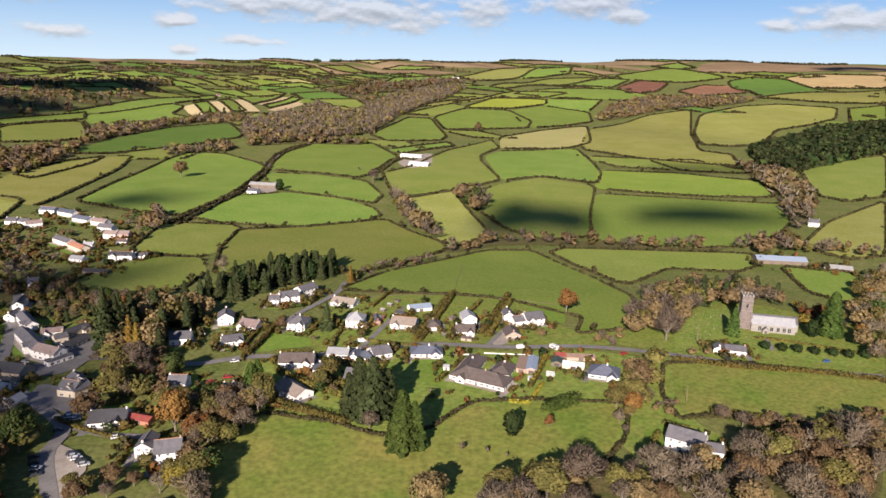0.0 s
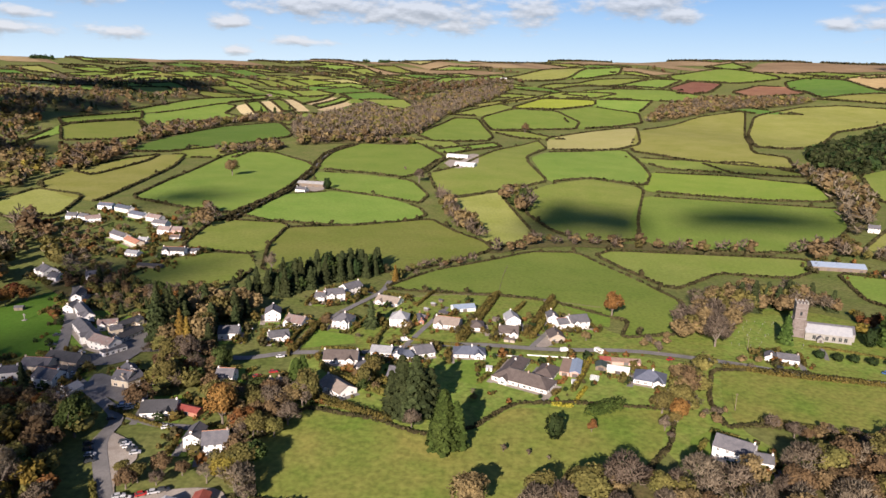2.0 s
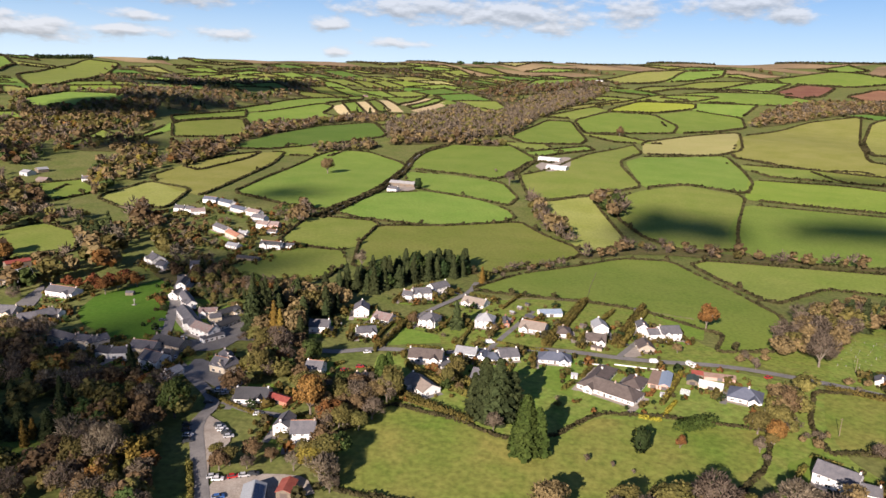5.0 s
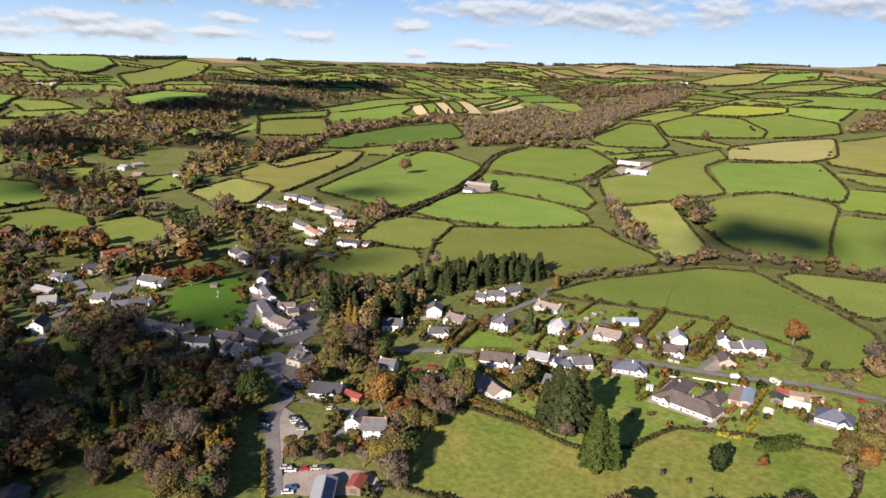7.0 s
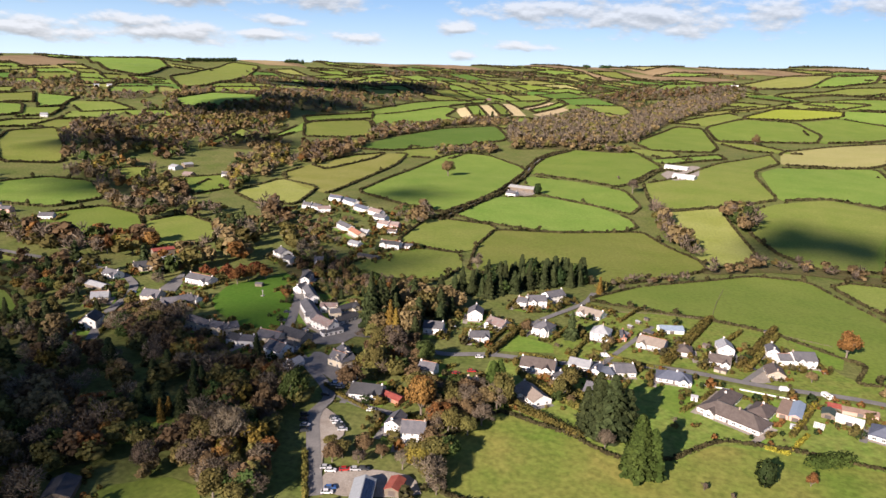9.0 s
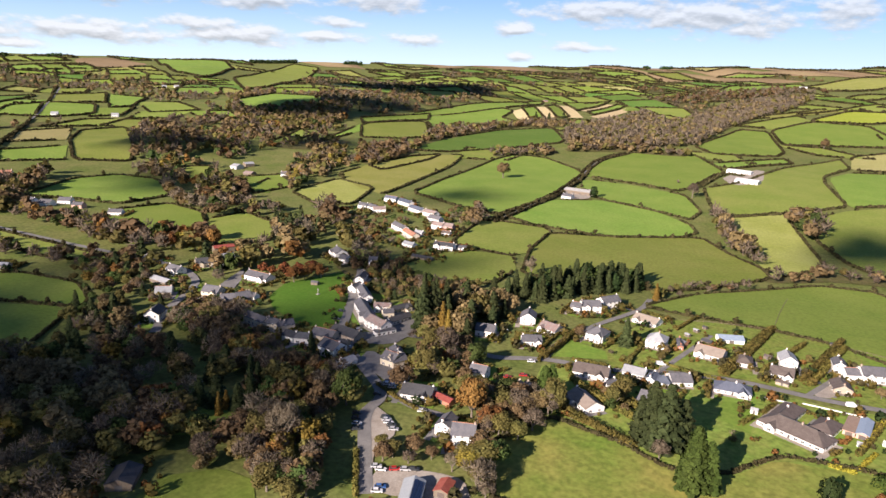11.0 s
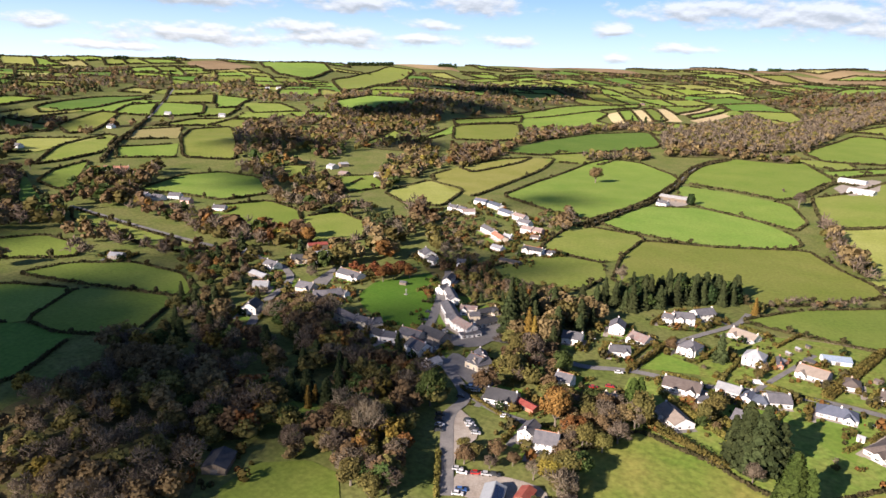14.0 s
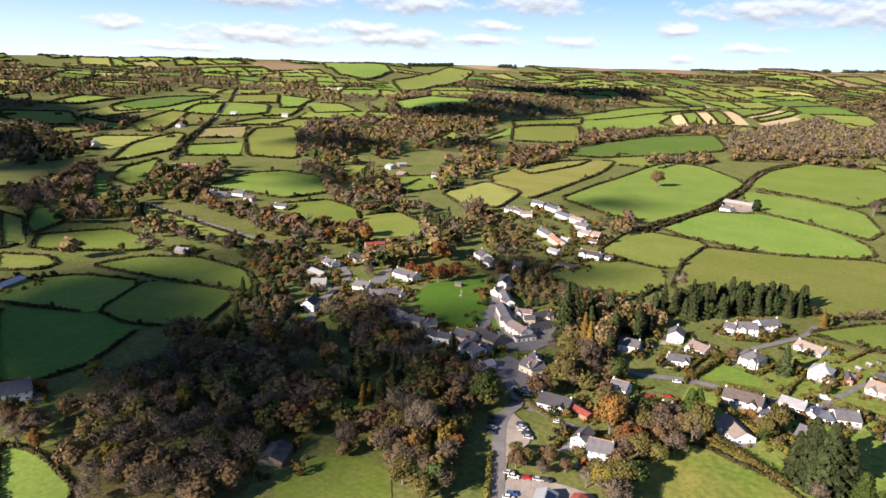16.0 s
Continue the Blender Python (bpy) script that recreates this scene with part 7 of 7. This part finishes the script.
wood("forest", [(-303.3, 262.3), (-294.5, 291.9), (-244.3, 278.5), (-237.5, 261.6), (-279.2, 258.5)], 8, (8, 13), clear=True)
wood("forest", [(-249.9, 414.4), (-221.7, 422.2), (-202, 386.6), (-224, 373.3)], 8, (4, 7), clear=True)
wood("forest", [(-222.1, 258.1), (-199.2, 268.8), (-163.5, 249.8), (-141, 214.9), (-148.2, 202.1), (-130.5, 173.9), (-138.7, 163.2), (-176.7, 203.4)], 8, (8, 13), clear=True)
wood("forest", [(-225.9, 399.7), (-202.1, 432.3), (-173.1, 434.7), (-170.7, 409.5), (-199.7, 395.8)], 8, (4, 8))
wood("forest", [(-382, 609), (-355, 609), (-310, 587), (-281.9, 523.4), (-289.1, 496.5), (-323, 524)], 10, (4, 8), clear=True)
wood("forest", [(-323, 678), (-290, 666), (-265, 616), (-292, 614)], 9, (6, 10), clear=True)
wood("forest", [(-354, 507), (-303.3, 511), (-260.1, 446.6), (-266, 423.7), (-300.6, 445.8)], 9, (5, 9), clear=True)
wood("forest", [(-382, 575), (-343, 558), (-292.6, 493.2), (-295.8, 477.1), (-328.2, 489.3)], 9, (7, 11))
wood("forest", [(-317, 680), (-286, 687), (-261, 639), (-271, 612), (-294, 633)], 8, (5, 9))
wood("forest", [(-307, 562), (-280, 546), (-263.9, 521.5), (-276.5, 511.3)], 8, (4, 8))
wood("brown", [(-818, 271), (-814, 303), (-842, 338), (-915, 389), (-930, 418), (-770, 346), (-775, 327), (-688, 268), (-721, 237)], 11, (8, 12), clear=True)
wood("forest", [(-663, 264), (-702, 284), (-696, 332), (-668, 344), (-628, 323), (-625, 297), (-644, 272)], 10, (8, 12), clear=True)
wood("dark", [(-690, 326), (-747, 383), (-698, 366), (-660, 322)], 10, (8, 11), clear=True)
wood("forest", [(-739, 382), (-820, 440), (-852, 485), (-827, 507), (-863, 570), (-823, 557), (-753, 480), (-712, 439), (-661, 406), (-692, 392), (-719, 381)], 11, (8, 12), clear=True)
wood("forest", [(-652, 397), (-682, 421), (-626, 418), (-605, 432), (-545, 414), (-501, 407), (-490, 418), (-468, 399), (-479, 389), (-543, 387), (-586, 391)], 10, (7, 11), clear=True)
wood("brown", [(-591, 300), (-633, 328), (-588, 332), (-535, 322), (-494.3, 328.6), (-473.9, 336.7), (-458.1, 319.8), (-493.6, 301.5), (-541, 294)], 10, (6, 9), clear=True)
wood("brown", [(-567, 247), (-588, 259), (-567, 268), (-541, 279), (-517.8, 290.6), (-501.9, 281.4), (-522.3, 268.8), (-544, 257)], 10, (6, 9), clear=True)
wood("forest", [(-539.6, 213.2), (-563, 229), (-549.2, 232.1), (-527, 220.1)], 9, (9, 12), clear=True)
wood("brown", [(-1560, 664), (-1506, 663), (-1383, 732), (-1305, 684), (-1270, 596), (-1210, 548), (-1335, 585)], 12, (8, 11), clear=True)
wood("dark", [(-1375, 468), (-1418, 540), (-1216, 513), (-1082, 489), (-1002, 428), (-993, 373), (-1020, 342)], 14, (8, 12), clear=True)
wood("brown", [(-1222, 659), (-1414, 787), (-1479, 851), (-1325, 765), (-1168, 648)], 10, (8, 11), clear=True)
wood("brown", [(-812, 662), (-810, 687), (-766, 670), (-652, 595), (-581, 542), (-550, 544), (-472, 483), (-476, 471), (-531, 508), (-567, 526), (-646, 570), (-748, 619)], 10, (8, 11), clear=True)
wood("forest", [(-833, 837), (-895, 974), (-810, 904), (-749, 803), (-787, 797)], 10, (7, 10), clear=True)
wood("forest", [(-746, 740), (-603, 618), (-603, 647), (-509, 552), (-505, 500), (-601, 577)], 11, (8, 11), clear=True)
wood("orange", [(-453.5, 389.8), (-481, 417), (-476, 440), (-472, 475), (-413.7, 417.9), (-430.3, 398.6)], 11, (8, 11), clear=True)
wood("brown", [(-1079, 1083), (-1043, 1135), (-929, 1135), (-889, 1240), (-830, 1221), (-775, 1030), (-788, 948), (-887, 998), (-957, 977)], 17, (8, 11), clear=True)
wood("forest", [(-693, 878), (-725, 1015), (-679, 1002), (-612, 890), (-592, 764), (-552, 695), (-576, 701)], 11, (7, 11), clear=True)
wood("brown", [(-414, 551), (-442, 593), (-437, 618), (-399, 573), (-395, 549)], 10, (10, 13), clear=True)
wood("forest", [(-357.5, 378.8), (-374, 402.9), (-370.5, 434.6), (-340.9, 443.8), (-322.5, 413.1), (-335.6, 387.4)], 10, (7, 10), clear=True)
wood("forest", [(-474, 501), (-490, 527), (-476, 540), (-447, 506)], 9, (6, 9), clear=True)
wood("forest", [(-437, 618), (-406, 606), (-419, 648), (-384, 627), (-348, 531), (-353, 510)], 11, (6, 9), clear=True)
wood("forest", [(-412.2, 408.1), (-384, 393.3), (-357.4, 405.3), (-339, 371.8), (-360.6, 363.2)], 9, (6, 9), clear=True)
wood("forest", [(-455, 323), (-450.3, 341.7), (-401.5, 336.4), (-369.2, 319.7), (-374.5, 293.3), (-407.9, 293.9)], 10, (6, 9), clear=True)
wood("forest", [(-387.2, 281.1), (-357.6, 289.5), (-318.5, 261.9), (-302.9, 236.4), (-319.8, 233.3), (-358.6, 253.4)], 10, (6, 9), clear=True)
wood("forest", [(-303.3, 262.3), (-292.2, 289.6), (-267.4, 289), (-239.5, 282.9), (-211, 254.4), (-221.8, 244.6), (-257, 255)], 12, (11, 15), clear=True)
wood("forest", [(-245.4, 243.5), (-213.2, 252.4), (-185.4, 241.1), (-162.4, 216.1), (-163.5, 202.2), (-195.3, 215.9), (-211.1, 209.7)], 12, (10, 14), clear=True)
wood("forest", [(-202.1, 177.4), (-180.8, 193.1), (-157.1, 201.8), (-142.2, 197.6), (-132.4, 171.4), (-132.1, 158.7), (-140, 155.9), (-161.1, 175.5), (-175.1, 174.1), (-189.9, 166.6)], 11, (9, 13), clear=True)
wood("forest", [(-304.7, 210.7), (-281.9, 243.7), (-238.9, 229), (-202.6, 194.3), (-209.4, 174.2), (-237.4, 178), (-256.7, 176.6)], 13, (10, 14), clear=True)
wood("forest", [(-333.2, 183.7), (-318.6, 209.4), (-258.7, 174.8), (-265.4, 152.6), (-301.2, 162.1)], 14, (13, 16), clear=True)
wood("forest", [(-307.5, 121.7), (-322.1, 133.4), (-298.8, 146.4), (-299.2, 164), (-265.4, 152.6), (-242.8, 131.2), (-264.7, 121.1), (-271.6, 132.1), (-287.4, 132.5)], 12, (9, 13), clear=True)
wood("forest", [(-275.1, 102), (-270.7, 112.3), (-242.8, 131.2), (-216.3, 115.9), (-220.6, 127.8), (-222.5, 149.5), (-188.9, 130.7), (-180.8, 115.8), (-208.6, 91.1), (-227.3, 82.7), (-247.1, 93.2)], 12, (9, 14), clear=True)
wood("forest", [(-188.4, 162.2), (-175.1, 174.1), (-159.7, 174.1), (-169.8, 168.9), (-183.3, 157.9)], 9, (6, 9), clear=True)
wood("forest", [(-542, 379), (-519, 412), (-449, 408), (-417.4, 394.3), (-443.4, 360), (-482.4, 335)], 10, (8, 12), clear=True)
wood("dark", [(-482.7, 353.3), (-461.6, 380.6), (-418.7, 368.5), (-384.5, 332.5), (-396.4, 311.5), (-441.7, 321.9)], 11, (6, 9), clear=True)
wood("dark", [(-422.1, 382.2), (-398.1, 403.9), (-360.1, 392.7), (-352.1, 377.9), (-371.7, 354.9)], 10, (7, 10), clear=True)
wood("dark", [(-388.2, 300.7), (-385.5, 328.8), (-347.6, 331), (-324.6, 303.8), (-335.1, 276.1)], 10, (6, 9), clear=True)
wood("dark", [(-370.5, 364.1), (-344.8, 381.4), (-329.2, 358), (-339.5, 337.7)], 10, (6, 10), clear=True)
wood("dark", [(-273.4, 419.9), (-260.1, 446.6), (-228.7, 425), (-201.8, 391), (-187.7, 349.2), (-211.1, 348.8), (-245.2, 383.1)], 9, (7, 11), clear=True)
wood("dark", [(-453, 512), (-426, 555), (-391, 542), (-342.9, 467.2), (-357.5, 449), (-387.9, 443.7)], 11, (7, 11), clear=True)
wood("forest", [(-656, 665), (-655, 713), (-542, 597), (-464, 567), (-457, 524), (-546, 559)], 12, (7, 10), clear=True)
wood("forest", [(-653, 815), (-667, 886), (-636, 948), (-589, 940), (-591, 852), (-552, 721), (-533, 663)], 12, (7, 11), clear=True)
wood("forest", [(-398, 553), (-377, 580), (-343, 568), (-303.3, 511), (-314, 482.7), (-341.6, 489.9)], 11, (5, 9), clear=True)
wood("forest", [(-832, 719), (-829, 766), (-742, 754), (-651, 668), (-656, 619), (-744, 649)], 12, (8, 11), clear=True)
wood("forest", [(-1068, 940), (-1075, 1054), (-889, 973), (-789, 942), (-747, 828), (-814, 806), (-860, 775)], 18, (8, 11), clear=True)
wood("dark", [(-374.8, 256.5), (-366.7, 271.8), (-328.4, 259), (-286.8, 227.3), (-289.8, 211.1), (-315.9, 213.3)], 11, (9, 13), clear=True)
wood("brown", [(-296.7, 284.8), (-280.4, 303.4), (-236.7, 284.9), (-211.9, 262.8), (-229.9, 246.7), (-263, 254.8)], 11, (10, 14), clear=True)
wood("forest", [(-211.9, 262.8), (-187.5, 266.7), (-160.3, 244.9), (-156.5, 234.5), (-174.3, 226.3), (-200.1, 239.4)], 11, (8, 12), clear=True)
wood("dark", [(-266.6, 229.4), (-242.2, 248.5), (-200.1, 239.4), (-164.3, 209.1), (-177.8, 197.9), (-208.5, 199.3), (-242.2, 207)], 12, (10, 14), clear=True)
wood("brown", [(-1423, 1498), (-1390, 1663), (-1156, 1607), (-961, 1446), (-872, 1259), (-983, 1219), (-1111, 1208)], 13, (8, 11), clear=True)
wood("forest", [(-340.8, 188.1), (-326.1, 214.5), (-278.9, 192.4), (-249.3, 200.8), (-213.7, 184.3), (-198.4, 165), (-219.1, 152.6), (-255.5, 146.6), (-297.1, 156.8)], 11, (11, 15), clear=True)
wood("brown", [(-305.3, 115.9), (-302.9, 151.4), (-255.5, 146.6), (-215.3, 149.8), (-184.5, 130), (-187.9, 109.6), (-216.9, 83.7), (-256.6, 95.2)], 11, (10, 14), clear=True)
wood("forest", [(-334.9, 232.3), (-313.1, 253), (-275.4, 238), (-245.2, 204.5), (-264.9, 195.7)], 11, (8, 12), clear=True)
wood("brown", [(-285.1, 259.5), (-273.3, 290.3), (-229.1, 280.6), (-202.1, 252.8), (-214.4, 232.4), (-249.8, 239.4)], 11, (11, 14), clear=True)
wood("clump", [(-3523, 2135), (-3489, 2190), (-3582, 2249), (-3617, 2192)], 20, (10, 12), "flat-topped clump of conifers on the skyline")
wood("clump", [(-3398, 2329), (-3357, 2388), (-3446, 2451), (-3488, 2391)], 20, (10, 12), "flat-topped clump of conifers on the skyline")
wood("clump", [(-2326, 3400), (-2244, 3454), (-2304, 3547), (-2388, 3491)], 20, (10, 12), "flat-topped clump of conifers on the skyline")
wood("clump", [(-2737, 3078), (-2540, 3243), (-2608, 3329), (-2810, 3161)], 20, (10, 12), "flat-topped clump of conifers on the skyline")
wood("clump", [(-685, 4062), (-622, 4072), (-639, 4181), (-704, 4170)], 20, (10, 12), "flat-topped clump of conifers on the skyline")
wood("clump", [(-767, 4047), (-735, 4053), (-755, 4161), (-787, 4156)], 20, (10, 12), "flat-topped clump of conifers on the skyline")
far_country()

# ---- garden plots: lawn, drive and clipped boundary hedges ----
def garden(cx, cy, turn, length, depth, seed):
    r = random.Random(seed)
    c, s = math.cos(turn), math.sin(turn)

    def at(x, y):
        return cx + c * x - s * y, cy + s * x + c * y

    w, f, b = length / 2 + r.uniform(2, 5), -depth / 2 - r.uniform(5, 9), depth / 2 + r.uniform(6, 12)
    plot = [at(-w, f), at(w, f), at(w, b), at(-w, b)]
    bad = sum(not free(x, y, -1.5) for x, y in plot)
    if bad < 3:
        sheet("lawn", plot, SWARDS["lawn"][1], 0.1 + 0.012 * (seed % 8), "mown garden lawn beside a house", "lawn")
    d = r.choice((-1, 1)) * (length / 2 + 1.2)
    sheet("drive", [at(d - 1.5, f), at(d + 1.5, f), at(d + 1.5, depth / 2), at(d - 1.5, depth / 2)], r.choice((ASPHALT, GRAVEL)), 0.24, "short paved drive beside a house", "drive")
    sheet("terrace", [at(-length / 2, -depth / 2 - 2.6), at(length / 2, -depth / 2 - 2.6), at(length / 2, -depth / 2), at(-length / 2, -depth / 2)], GRAVEL, 0.22, "paved terrace along a house front", "terrace")
    cards = []
    for k, line in enumerate(([at(w, f), at(w, b)], [at(w, b), at(-w, b)], [at(-w, b), at(-w, f)])):
        line = [p for p in dense(line, 2.5) if free(p[0], p[1], 0.3)]
        if len(line) > 3 and r.random() < 0.75:
            hedge(line, r.uniform(1.8, 2.9), r.uniform(1.8, 2.9), "hedge_green", soft=False, into=cards)
    if cards:
        tagged(new("hedge", quads_mesh("hedge", np.concatenate(cards), LEAVES["hedge_green"])), "clipped green hedge round a garden plot", "hedge")


for k, (cx, cy, turn, length, depth, walls, roof) in enumerate(HOMES):
    if math.hypot(cx, cy) < 760 and walls not in ("timber", "grey_metal") and not roof.endswith("metal") and length > 6:
        garden(cx, cy, turn, length, depth, k)

tagged(new("far_hedges", quads_mesh("far_hedges", np.concatenate(FAR_HEDGES), LEAVES["hedge"])), "dark hedgerows dividing the far hill fields", "hedges", kind="stuff")

# ---- garden shrubs round the houses ----
def shrubs():
    """Shrubs and flower beds of the village gardens, too many to tell apart."""
    rr = np.random.default_rng(21)
    parts = collections.defaultdict(list)
    for cx, cy, rad in CLEAR[:GARDENS]:
        if math.hypot(cx, cy) > 800:
            continue
        for _ in range(20 if math.hypot(cx, cy) < 430 else 34):
            a, d = rr.uniform(0, 6.28), rad + rr.uniform(1.0, 9.0)
            x, y = cx + math.cos(a) * d, cy + math.sin(a) * d
            if not free(x, y, 0.4):
                continue
            kind = ("hedge_green", "hedge_green", "olive", "yew", "orange", "hedge")[rr.integers(0, 6)]
            s = rr.uniform(0.1, 0.3) if rr.uniform() < 0.85 else rr.uniform(0.35, 0.6)
            parts[kind].append(set_at(low_crown("yew", int(rr.integers(0, 4)), 2), np.diag([s * 1.3, s * 1.3, s]), (x, y, height(x, y))))
    top = tagged(new("garden_shrubs"), "mixed garden shrubs and bushes round the houses", "shrubs", kind="stuff")
    for kind, qs in parts.items():
        child("foliage", quads_mesh("foliage", np.concatenate(qs), LEAVES[kind]), top)


shrubs()

# ---- unseen clouds added to cast shade on the valley ----
def shade_cloud(x, y, span_x, span_y, seed, far=4800.0):
    """A flat-based heap of cloud, added out of view between the sun and the spot (x, y) to shade it."""
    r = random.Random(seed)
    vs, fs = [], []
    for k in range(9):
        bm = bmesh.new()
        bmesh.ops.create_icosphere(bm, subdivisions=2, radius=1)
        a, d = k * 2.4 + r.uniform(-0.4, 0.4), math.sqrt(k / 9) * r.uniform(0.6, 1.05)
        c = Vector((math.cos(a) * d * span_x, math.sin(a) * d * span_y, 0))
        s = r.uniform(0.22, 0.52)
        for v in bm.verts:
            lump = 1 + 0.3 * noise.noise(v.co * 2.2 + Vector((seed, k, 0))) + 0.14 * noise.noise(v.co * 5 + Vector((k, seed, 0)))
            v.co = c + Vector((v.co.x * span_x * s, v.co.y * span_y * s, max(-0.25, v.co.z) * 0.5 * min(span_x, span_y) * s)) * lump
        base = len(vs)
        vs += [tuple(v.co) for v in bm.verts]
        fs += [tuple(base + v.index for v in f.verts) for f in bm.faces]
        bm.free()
    ob = new("cloud", mesh_of("cloud", vs, fs, SHADE_CLOUD, smooth=True))
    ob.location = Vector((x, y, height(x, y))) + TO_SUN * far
    tagged(ob, "unseen flat-based cloud added up-sun to shade a spot of the valley", "cloud", "passing clouds")


SHADE_CLOUD = mat("shade_cloud_white", (0.8, 0.8, 0.82), (0.85, 0.85, 0.86), 0.01, 1.0, spec=0.0)
# spot to darken and spans of each added cloud, all out of view
shade_cloud(100.5, 755.1, 70, 75, 3)
shade_cloud(440.1, 1163, 150, 22, 4)
shade_cloud(303.2, 766.5, 120, 45, 5)
shade_cloud(-350.9, 761.9, 40, 45, 6)
shade_cloud(-186.9, 268.6, 40, 50, 7)
shade_cloud(-450.8, 181.2, 90, 40, 8)
shade_cloud(-375.4, 142.7, 110, 70, 9)
shade_cloud(-263.9, 449.2, 60, 40, 10)
shade_cloud(-294.2, 223.8, 50, 40, 11)
shade_cloud(-255, 189, 50, 55, 12)
shade_cloud(-261.8, 231.7, 40, 35, 13)
shade_cloud(-672.7, 242.6, 90, 60, 14)
shade_cloud(-1189.7, 425.9, 150, 70, 15)
shade_cloud(-977.8, 2285.8, 250, 60, 18)
shade_cloud(-993.1, 372.8, 130, 80, 19)
shade_cloud(-1538.9, 599, 240, 150, 20)
shade_cloud(-1033.8, 1337.5, 150, 140, 21)
shade_cloud(-894.4, 807.2, 90, 70, 22)
shade_cloud(-814.2, 285.7, 90, 50, 23)
shade_cloud(-210.2, 154.4, 45, 42, 25)
shade_cloud(-240, 314, 40, 30, 26)
shade_cloud(-377.4, 129.5, 85, 60, 27)
shade_cloud(-366.8, 162.9, 70, 60, 28)
shade_cloud(-421.2, 168.4, 80, 45, 30)
shade_cloud(-284.2, 213, 40, 32, 34)
shade_cloud(-224.7, 163.1, 32, 34, 36)
shade_cloud(-367.4, 216.4, 55, 32, 39)
shade_cloud(-455.2, 332.2, 42, 28, 40)
shade_cloud(-1290, 2260, 330, 260, 41)
shade_cloud(-1000, 1560, 120, 110, 43)
shade_cloud(1880, 3300, 200, 120, 44)
shade_cloud(-430, 250, 80, 32, 45)
shade_cloud(-709.4, 627.4, 80, 60, 54)
shade_cloud(-757.2, 1044.7, 90, 60, 55)
shade_cloud(-257.6, 205.2, 40, 30, 71)
